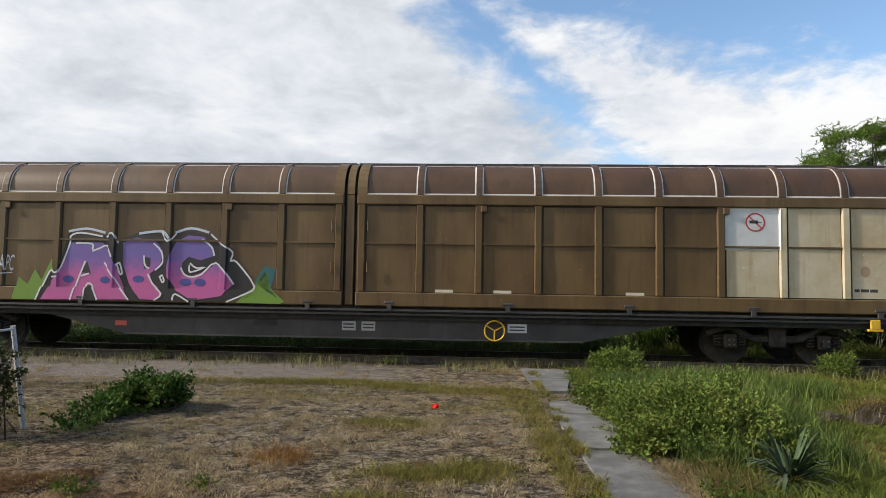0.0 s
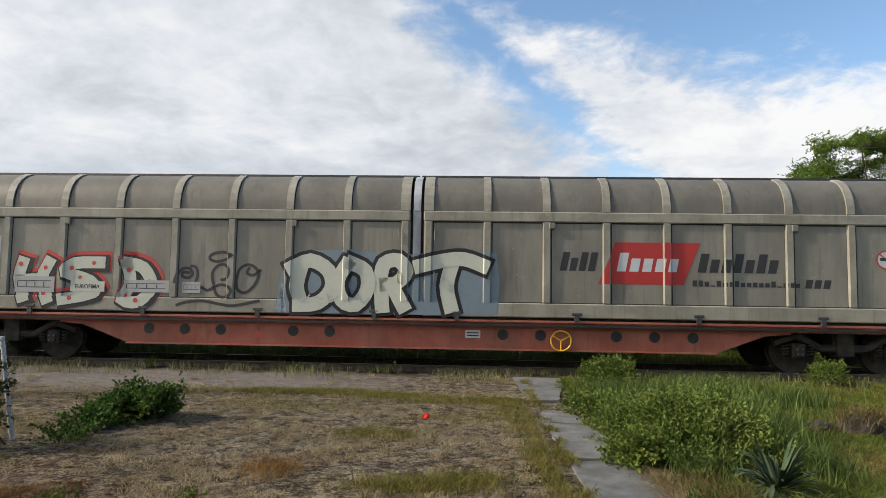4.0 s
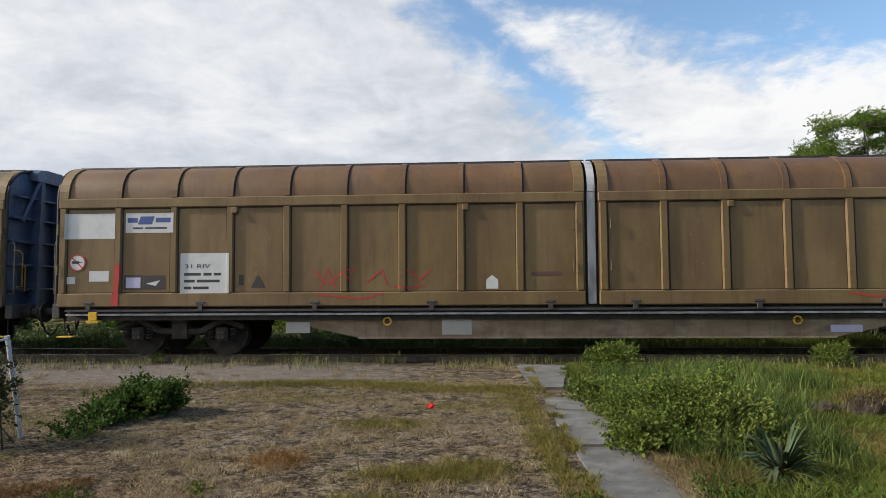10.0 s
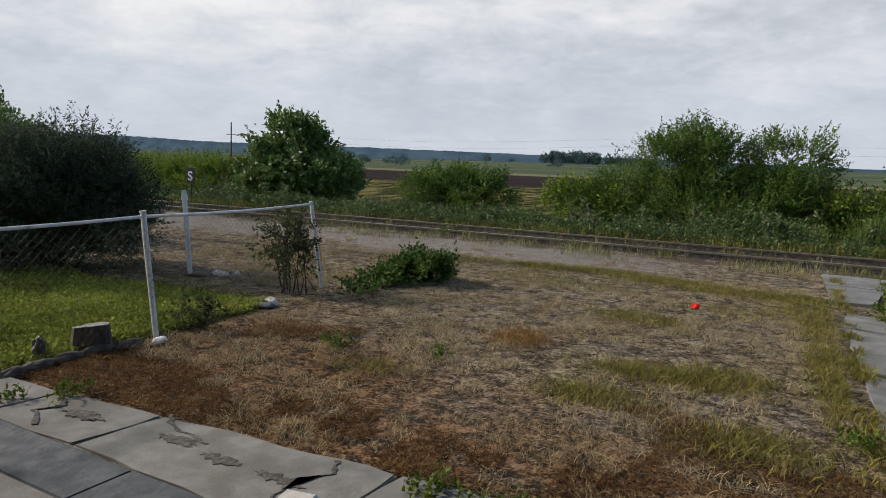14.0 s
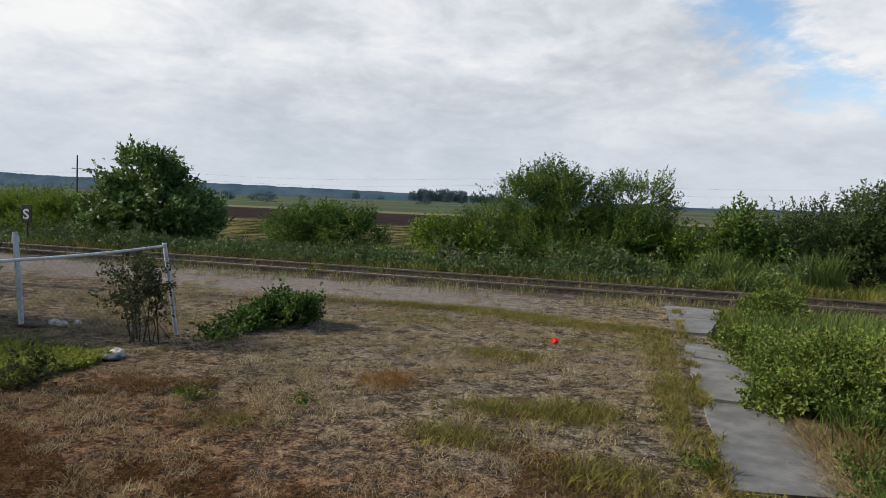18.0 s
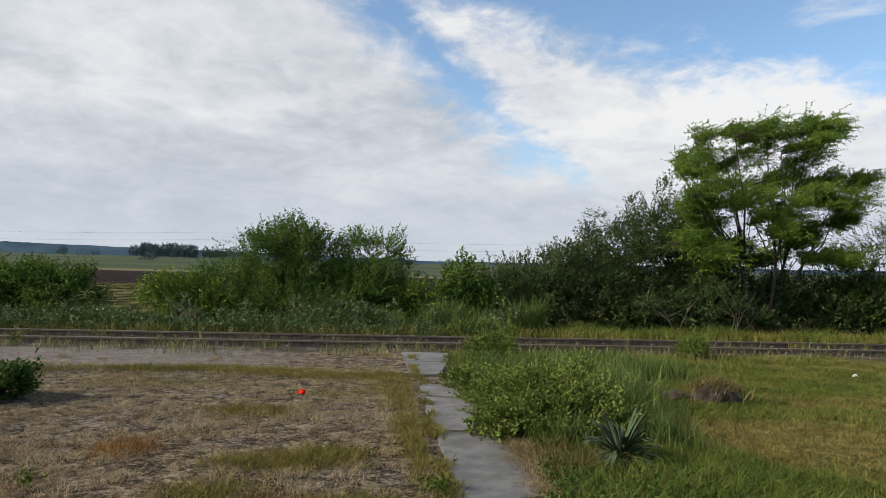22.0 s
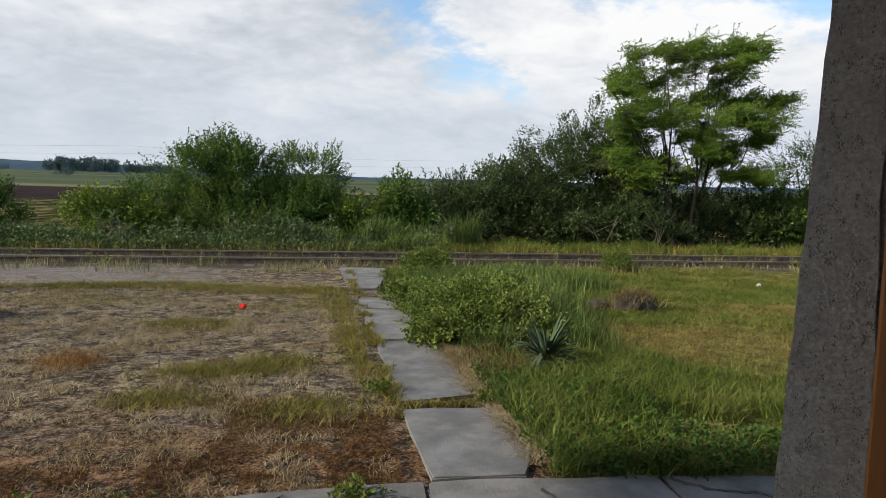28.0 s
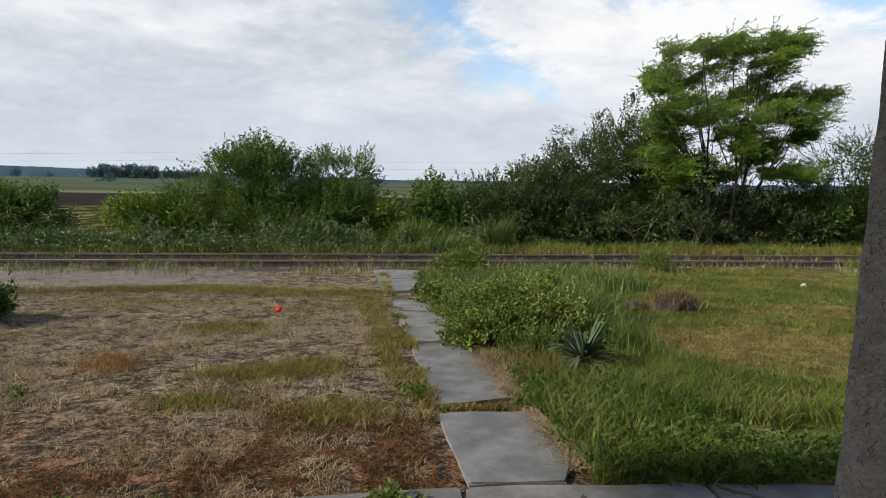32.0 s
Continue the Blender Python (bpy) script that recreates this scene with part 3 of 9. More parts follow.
def ground_material():
    m = bpy.data.materials.new("ground")
    m.use_nodes = True
    t = m.node_tree
    bsdf = t.nodes["Principled BSDF"]
    bsdf.inputs["Roughness"].default_value = 0.95
    bsdf.inputs["Specular IOR Level"].default_value = 0.0
    pos = t.nodes.new("ShaderNodeNewGeometry").outputs["Position"]
    sep = t.nodes.new("ShaderNodeSeparateXYZ")
    t.links.new(pos, sep.inputs[0])
    x, y = sep.outputs[0], sep.outputs[1]

    def nz(scale, detail=5, rough=0.6, dist=0.2, stretch=None):
        n = node(t, "ShaderNodeTexNoise", Scale=scale, Detail=detail, Roughness=rough, Distortion=dist)
        if stretch:
            mp = t.nodes.new("ShaderNodeMapping")
            mp.inputs["Scale"].default_value = stretch
            t.links.new(pos, mp.inputs[0])
            t.links.new(mp.outputs[0], n.inputs["Vector"])
        else:
            t.links.new(pos, n.inputs["Vector"])
        return n.outputs["Fac"]

    n1, n2, n3, n4 = nz(0.9, 6), nz(5.0, 7, 0.65), nz(52.0, 4), nz(15.0, 6, 0.7, 0.6)
    wob = calc(t, "MULTIPLY", calc(t, "SUBTRACT", n1, 0.5), 1.6)
    xw, yw = calc(t, "ADD", x, wob), calc(t, "ADD", y, calc(t, "MULTIPLY", wob, 1.5))
    # the dry yard: straw-coloured earth with grey bare spots
    mix = calc(t, "ADD", calc(t, "MULTIPLY", n2, 0.30), calc(t, "ADD", calc(t, "MULTIPLY", n4, 0.40), calc(t, "MULTIPLY", n3, 0.30)))
    dry = ramp_of(t, mix, [(0.435, (0.038, 0.032, 0.025)), (0.48, (0.092, 0.076, 0.054)), (0.52, (0.178, 0.146, 0.104)), (0.575, (0.34, 0.288, 0.208))])
    bare = smooth(t, n1, 0.46, 0.60)
    dry = blend(t, calc(t, "MULTIPLY", bare, 0.6), dry, ramp_of(t, mix, [(0.44, (0.040, 0.035, 0.030)), (0.5, (0.125, 0.110, 0.094)), (0.57, (0.29, 0.26, 0.22))]))
    lean = calc(t, "MULTIPLY", calc(t, "MAXIMUM", calc(t, "MINIMUM", calc(t, "ADD", x, 1.2), 0.0), -3.5), 0.45)
    rust = calc(t, "MULTIPLY", smooth(t, calc(t, "ADD", yw, lean), 5.0, 3.3), smooth(t, n2, 0.34, 0.52))
    dry = blend(t, calc(t, "MULTIPLY", rust, 0.62), dry, ramp_of(t, mix, [(0.45, (0.025, 0.014, 0.009)), (0.5, (0.12, 0.052, 0.022)), (0.57, (0.25, 0.13, 0.055))]))
    green = ramp_of(t, calc(t, "ADD", calc(t, "MULTIPLY", n2, 0.7), calc(t, "MULTIPLY", n3, 0.3)), [(0.36, (0.060, 0.075, 0.022)), (0.5, (0.12, 0.125, 0.038)), (0.64, (0.26, 0.21, 0.085))])
    col = blend(t, smooth(t, xw, 1.2, 2.2), dry, green)
    lawn = calc(t, "MULTIPLY", smooth(t, xw, -4.6, -5.2), calc(t, "MULTIPLY", smooth(t, yw, 6.3, 5.4), smooth(t, yw, 1.9, 2.2)))
    col = blend(t, lawn, col, ramp_of(t, n3, [(0.35, (0.035, 0.055, 0.012)), (0.65, (0.095, 0.125, 0.030))]))
    # grey gravel along the track, dark ballast under it
    gravel = ramp_of(t, calc(t, "ADD", calc(t, "MULTIPLY", n3, 0.7), calc(t, "MULTIPLY", n2, 0.3)), [(0.36, (0.09, 0.08, 0.073)), (0.5, (0.20, 0.183, 0.17)), (0.64, (0.32, 0.295, 0.275))])
    strip = calc(t, "MULTIPLY", smooth(t, yw, 10.2, 11.2), smooth(t, calc(t, "ADD", x, calc(t, "MULTIPLY", wob, 3)), -0.8, -3.2))
    col = blend(t, calc(t, "MULTIPLY", strip, 0.9), col, gravel)
    ballast = calc(t, "MULTIPLY", smooth(t, yw, 13.0, 13.7), 1.0)
    col = blend(t, ballast, col, ramp_of(t, n3, [(0.35, (0.045, 0.038, 0.030)), (0.65, (0.13, 0.11, 0.085))]))
    verge = ramp_of(t, n2, [(0.35, (0.030, 0.045, 0.016)), (0.65, (0.075, 0.090, 0.032))])
    col = blend(t, smooth(t, yw, 16.0, 17.0), col, verge)
    stubble = ramp_of(t, nz(1.2, 8, 0.7, 0.2, (1, 0.35, 1)), [(0.43, (0.020, 0.024, 0.012)), (0.50, (0.064, 0.068, 0.028)), (0.57, (0.15, 0.130, 0.062))])
    col = blend(t, smooth(t, y, 20.0, 24.0), col, stubble)
    edge = calc(t, "ADD", y, calc(t, "MULTIPLY", x, 0.05))
    plough = ramp_of(t, nz(0.5, 6, 0.7, 0.0, (0.3, 2.0, 1)), [(0.35, (0.022, 0.018, 0.019)), (0.65, (0.045, 0.037, 0.036))])
    col = blend(t, smooth(t, edge, 44.0, 50.0), col, plough)
    col = blend(t, smooth(t, edge, 92.0, 97.0), col, (0.15, 0.145, 0.085))
    field = ramp_of(t, nz(0.012, 6, 0.6, 0.4, (0.4, 1.6, 1)), [(0.35, (0.042, 0.066, 0.044)), (0.5, (0.066, 0.087, 0.056)), (0.65, (0.110, 0.116, 0.074))])
    col = blend(t, smooth(t, edge, 104.0, 125.0), col, field)
    t.links.new(col, bsdf.inputs["Base Color"])
    b = node(t, "ShaderNodeBump", Strength=1.0, Distance=0.03)
    t.links.new(calc(t, "ADD", n3, calc(t, "ADD", n4, calc(t, "MULTIPLY", n2, 0.8))), b.inputs["Height"])
    t.links.new(b.outputs[0], bsdf.inputs["Normal"])
    return m


def make_ground():
    xs = np.concatenate([-np.geomspace(3000, 22, 26), np.arange(-20, 22, 0.3), np.geomspace(23, 3000, 26)])
    ys = np.concatenate([[-60, -20, -5, 1.0], np.arange(2.0, 22, 0.25), np.geomspace(22.5, 3200, 60)])
    v = [(x, y, ground_z(x, y)) for y in ys for x in xs]
    w = len(xs)
    i = (np.arange(len(ys) - 1)[:, None] * w + np.arange(w - 1)[None]).ravel()[:, None]
    f = i + np.array([0, 1, w + 1, w])
    thing("ground", raw("ground", v, f, None, True), ground_material(), "dry mown yard, gravel strip and farm fields", "ground", kind="structure")


make_ground()


BEND_AT, BEND_R, BEND_END = -6.0, 300.0, -60.0


def track_y(x):
    """The track's middle line: straight before the porch, it bends slightly nearer to the left."""
    if x >= BEND_AT:
        return TRACK_Y
    if x >= BEND_END:
        return TRACK_Y - (BEND_AT - x) ** 2 / (2 * BEND_R)
    return TRACK_Y - (BEND_AT - BEND_END) ** 2 / (2 * BEND_R) - (BEND_END - x) * (BEND_AT - BEND_END) / BEND_R


def track_turn(x):
    return math.degrees((max(BEND_END, min(BEND_AT, x)) - BEND_AT) / -BEND_R)


def along(profile, xs, side):
    """A bar of the given cross-section that follows the track."""
    n = len(profile)
    v = [(x, track_y(x) + side + a, b) for x in xs for a, b in profile]
    f = [(i * n + k, i * n + (k + 1) % n, (i + 1) * n + (k + 1) % n, (i + 1) * n + k) for i in range(len(xs) - 1) for k in range(n)]
    return raw("bar", v, f)


def make_track():
    track = empty("railway_track", None, "single railway track on weedy sleepers", "railway track", kind="structure")
    prof = [(-0.065, -0.172), (0.065, -0.172), (0.065, -0.160), (0.012, -0.145), (0.010, -0.045), (0.036, -0.036), (0.036, -0.006), (0.028, 0), (-0.028, 0), (-0.036, -0.006), (-0.036, -0.036), (-0.010, -0.045), (-0.012, -0.145), (-0.065, -0.160)]
    xs = [-420, -300] + list(np.arange(-200, -5, 3.0)) + [-5, 20, 60, 400]
    for s in (-1, 1):
        rail = part("rail", along([(a, RAIL_TOP + b) for a, b in prof], xs, s * GAUGE / 2), M["rail_rust"], track, "rusty running rail")
        head = along([(-0.022, RAIL_TOP + 0.001), (0.022, RAIL_TOP + 0.001), (0.022, RAIL_TOP + 0.004), (-0.022, RAIL_TOP + 0.004)], xs, s * GAUGE / 2)
        part("rail_head", head, M["steel_rail"], rail, "polished rail head")
    sl = as_mesh("sleeper", boxes((-0.125, 0.125, -1.27, 1.27, -0.20, -0.018), bevel=0.015))
    rng = random.Random(3)
    clips = bmesh.new()
    for k in range(150):
        x = -52 + k * 0.61 + rng.uniform(-0.03, 0.03)
        part("sleeper", sl, M["sleeper"], track, m=pose(x, track_y(x) + rng.uniform(-0.05, 0.05), rng.uniform(-0.015, 0.022), 0, 0, track_turn(x) + rng.uniform(-1.5, 1.5)))
        for s in (-1, 1):
            for e in (-1, 1):
                y = track_y(x) + s * GAUGE / 2 + e * 0.095
                box(clips, x - 0.05, x + 0.05, y - 0.03, y + 0.03, -0.03, 0.03)
                disc(clips, (x, y, 0.045), 0.016, 0.03, "z", 6)
    tagged(part("rail_clips", clips, M["rail_rust"], track, "small rail clips and bolts"), kind="stuff")


make_track()


# ---- the train: sliding-wall freight wagons ----
HALF, PITCH = 11.05, 23.27
STRETCH = 1.02
SIDE, WALL0, WALL1, CORNICE = 1.37, 1.08, 3.15, 3.36
SHOULDER = [(1.37, 3.36), (1.358, 3.52), (1.32, 3.68), (1.25, 3.82), (1.14, 3.95), (0.99, 4.05), (0.80, 4.12), (0.56, 4.17)]


def strip_over(x0, x1, lift, lo=0, hi=None, flip=1, lift1=None):
    """A bent strip over the roof's shoulder between two places along the wagon."""
    pts = SHOULDER[lo:hi]
    v = [(x, -flip * (a + lift), b + lift * 0.6) for x in (x0, x1) for a, b in pts]
    n = len(pts)
    return v, [(k, k + 1, n + k + 1, n + k) for k in range(n - 1)]


def thick_strip(x0, x1, low, high, lo=0, hi=None, flip=1):
    """A bent bar with depth over the roof's shoulder."""
    pts = SHOULDER[lo:hi]
    n = len(pts)
    v = []
    for lift in (low, high):
        for x in (x0, x1):
            v += [(x, -flip * (a + lift * (0.5 + a / 2.8)), b + lift * (1.1 - a / 1.6)) for a, b in pts]
    f = []
    for k in range(n - 1):
        f += [(2 * n + k, 2 * n + k + 1, 3 * n + k + 1, 3 * n + k), (k, k + 1, 2 * n + k + 1, 2 * n + k), (n + k, 3 * n + k, 3 * n + k + 1, n + k + 1)]
    f += [(0, 2 * n, 3 * n, n), (n - 1, 2 * n - 1, 4 * n - 1, 3 * n - 1)]
    return raw("bar", v, f)


def rib_mesh(w=0.08, d=0.05, top=WALL1):
    v = []
    for z in (WALL0 + 0.29, top):
        v += [(-w, 0, z), (-w * 0.7, -d, z), (w * 0.7, -d, z), (w, 0, z)]
    return raw("rib", v, [(0, 1, 5, 4), (1, 2, 6, 5), (2, 3, 7, 6), (4, 5, 6, 7)])


RIB, LOW_RIB = rib_mesh(), rib_mesh(0.085, 0.05, 3.0)


def ribs_of(n, half):
    """Places of the ribs of one half of a wagon with n fields: from the seam at 0.24 to the end."""
    s, e = 0.235, HALF - 0.16
    xs = [s + (e - s) * k / n for k in range(n + 1)]
    return xs if half > 0 else [-x for x in xs]


BOLT = as_mesh("bolt", disc(bmesh.new(), (0, 0, 0), 0.013, 0.012, sides=8))


def bogie_parts(root, x, wheels):
    b = empty("bogie")
    b.parent = root
    b.location = (x, 0, 0)
    tagged(b, "black two-axle bogie")
    for s in (-1, 1):
        y = s * 1.0
        frame = bmesh.new()
        for a, c in (((-1.35, 0.62), (-0.9, 0.78)), ((-0.9, 0.78), (-0.45, 0.52)), ((-0.45, 0.52), (0.45, 0.52)), ((0.45, 0.52), (0.9, 0.78)), ((0.9, 0.78), (1.35, 0.62))):
            rod(frame, (a[0], y, a[1]), (c[0], y, c[1]), 0.085, sides=6)
        box(frame, -0.16, 0.16, y - 0.12, y + 0.12, 0.38, 0.86)
        part("side_frame", frame, M["bogie"], b)
        for e in (-1, 1):
            jb = boxes((e * 0.9 - 0.13, e * 0.9 + 0.13, y - 0.13, y + 0.13, 0.33, 0.62), bevel=0.03)
            disc(jb, (e * 0.9, y + s * 0.14, 0.46), 0.085, 0.05)
            box_ob = part("axle_box", jb, M["bogie"], b)
            for k in (-0.24, 0.24):
                coil = [(e * 0.9 + k + 0.06 * math.cos(0.9 * q), y + s * 0.06 + 0.06 * math.sin(0.9 * q), 0.36 + 0.0085 * q, 0.017) for q in range(29)]
                part("spring", sweep("spring", [coil], 5), M["black_steel"], box_ob)
            for dx, dz in ((-0.05, 0.05), (0.05, 0.05), (0.05, -0.05), (-0.05, -0.05)):
                part("bolt", BOLT, M["wire"], box_ob, m=pose(e * 0.9 + dx, y + s * 0.17, 0.46 + dz))
    part("bolster", boxes((-0.2, 0.2, -1.0, 1.0, 0.5, 0.85)), M["bogie"], b)
    for e in (-1, 1):
        bm = bmesh.new()
        rod(bm, (0, -1.0, 0), (0, 1.0, 0), 0.08, sides=10)
        for s in (-1, 1):
            disc(bm, (0, s * 0.75, 0), 0.46, 0.13, sides=28)
            disc(bm, (0, s * 0.70, 0), 0.49, 0.02, sides=28)
            for q in range(4):
                a = q * math.pi / 2
                disc(bm, (0.24 * math.cos(a), s * 0.82, 0.24 * math.sin(a)), 0.05, 0.02, sides=8)
        wheel = part("wheelset", bm, M["bogie"], b, "steel wheelset")
        wheel.location = (e * 0.9, 0, 0.46)
        wheels.append(wheel)


def end_wall(root, s, mat):
    """The ribbed steel end of a wagon with its ladders, rails and buffers."""
    x = s * (HALF - 0.06)
    prof = [(a, z) for a, z in [(SIDE - 0.03, WALL0)] + [(p - 0.03, q - 0.02) for p, q in SHOULDER]]
    prof = prof + [(-a, z) for a, z in reversed(prof)]
    n = len(prof)
    v = [(x + s * dx, a, z) for dx in (-0.04, 0) for a, z in prof]
    bm = bmesh.new()
    vs = [bm.verts.new(p) for p in v]
    bm.faces.new(vs[:n])
    bm.faces.new(vs[n:])
    wall = part("end_wall", bm, mat, root, "ribbed steel end wall")
    ring = [(a + (0.025 if a > 0 else -0.025), z) for a, z in prof]
    rv = [(s * (HALF - q), a, z) for q in (0.07, 0.055) for a, z in ring] + [(s * (HALF - 0.30), a, z) for a, z in ring]
    m = len(ring)
    rf = [(2 * m + k, 2 * m + k + 1, k + 1, k) for k in range(m - 1)] + [(k, k + 1, m + k + 1, m + k) for k in range(m - 1)]
    part("end_frame", raw("end_frame", rv, rf), mat, wall, "dark steel end frame")
    for z in (1.45, 1.98, 2.5, 3.02, 3.5):
        reach = 1.27 if z < 3.2 else 1.16
        part("cross_rib", boxes((min(x, x + s * 0.12), max(x, x + s * 0.12), -reach, reach, z - 0.025, z + 0.025), bevel=0.008), mat, wall)
    for side in (-1, 1):
        # posts that lean together towards the hood
        bm = bmesh.new()
        low, high = [], []
        for dx, dy in ((0, -0.075), (0.18, -0.06), (0.18, 0.06), (0, 0.075)):
            low.append(bm.verts.new((x + s * dx, side * 0.47 + dy, 1.0)))
            high.append(bm.verts.new((x + s * dx, side * 0.34 + dy, 4.02)))
        for k in range(4):
            bm.faces.new((low[k], low[(k + 1) % 4], high[(k + 1) % 4], high[k]))
        bm.faces.new(high)
        part("end_post", bm, mat, wall, "deep tapering end post")
        bm = bmesh.new()
        rod(bm, (x + s * 0.14, side * 0.40, 3.95), (x + s * 0.10, side * 0.95, 2.95), 0.04, sides=6)
        part("brace", bm, mat, wall)
    for side in (-1, 1):
        edge = [(x + s * 0.03, side * (p - 0.01), q, 0.035) for p, q in [(SIDE, WALL0 + 0.05), (SIDE, 2.4)] + SHOULDER]
        part("edge_rim", sweep("edge_rim", [edge], 6), M["black_steel"], wall, "dark rubber edge seal")
    part("valve_box", boxes((min(x + s * 0.02, x + s * 0.15), max(x + s * 0.02, x + s * 0.15), 0.55, 0.8, 1.12, 1.34), bevel=0.015), M["underframe_grey"], wall, "small brake valve box")
    for y, z0, z1, bent, mat2 in ((-1.26, 1.35, 2.45, 0.0, M["grey"]), (-0.98, 1.5, 2.3, 0.14, M["yellow"]), (-0.88, 1.4, 2.0, 0.1, M["yellow"]), (0.95, 1.4, 2.1, 0.12, M["grey"])):
        rail = [(x + s * 0.03, y, z0, 0.013), (x + s * 0.15, y, z0, 0.013), (x + s * 0.15, y, z1 - 0.06, 0.013), (x + s * 0.14, y - bent, z1, 0.013), (x + s * 0.03, y - bent, z1, 0.013)]
        part("grab_rail", sweep("grab_rail", [rail], 6), mat2, root, "bent grab rail")
    step = boxes((min(x - s * 0.30, x + s * 0.02), max(x - s * 0.30, x + s * 0.02), -1.36, -1.12, 0.42, 0.445), bevel=0.004)
    foot = part("step", step, M["yellow"], root, "yellow shunter's step")
    for q in (-0.26, -0.02):
        part("hanger", rod(bmesh.new(), (x + s * q, -1.14, 0.44), (x + s * q, -1.14, 0.84), 0.013, sides=6), M["black_steel"], foot, "steel hanger")
    hood = bmesh.new()
    low = SHOULDER[-1][1] - 4.17
    hp = [(p, q + low) for p, q in ((0.62, 4.14), (0.52, 4.22), (0.3, 4.26), (-0.3, 4.26), (-0.52, 4.22), (-0.62, 4.14), (-0.62, 3.97), (0.62, 3.97))]
    a = [hood.verts.new((x - s * 0.05, p, q)) for p, q in hp]
    b = [hood.verts.new((x + s * 0.2, p, q - 0.02)) for p, q in hp]
    hood.faces.new(a)
    hood.faces.new(b)
    for k in range(len(hp)):
        hood.faces.new((a[k], a[(k + 1) % len(hp)], b[(k + 1) % len(hp)], b[k]))
    part("end_hood", hood, mat, root)
    beam = boxes((min(x, x + s * 0.16), max(x, x + s * 0.16), -1.3, 1.3, 0.82, 1.12), bevel=0.015)
    part("buffer_beam", beam, M["underframe_grey"], root)
    for y in (-0.875, 0.875):
        bm = bmesh.new()
        disc(bm, (x + s * 0.24, y, 0.95), 0.13, 0.22, "x", 16)
        disc(bm, (x + s * 0.44, y, 0.95), 0.085, 0.24, "x", 14)
        disc(bm, (x + s * 0.57, y, 0.95), 0.225, 0.04, "x", 20)
        part("buffer", bm, M["black_steel"], root, "round steel buffer")
    bm = bmesh.new()
    rod(bm, (x + s * 0.1, 0, 0.95), (x + s * 0.62, 0, 0.85), 0.05, sides=8)
    disc(bm, (x + s * 0.6, 0, 0.78), 0.09, 0.06, "y", 12)
    part("coupling", bm, M["black_steel"], root, "screw coupling")
    hose = [(x + s * 0.12, -0.35 + 0.02 * k, 0.95 - 0.55 * math.sin(math.pi * k / 10), 0.025) for k in range(9)]
    hose = [(a + s * 0.05 * k, b, c, r) for k, (a, b, c, r) in enumerate(hose)]
    part("brake_hose", sweep("brake_hose", [hose], 6), M["black_steel"], root)


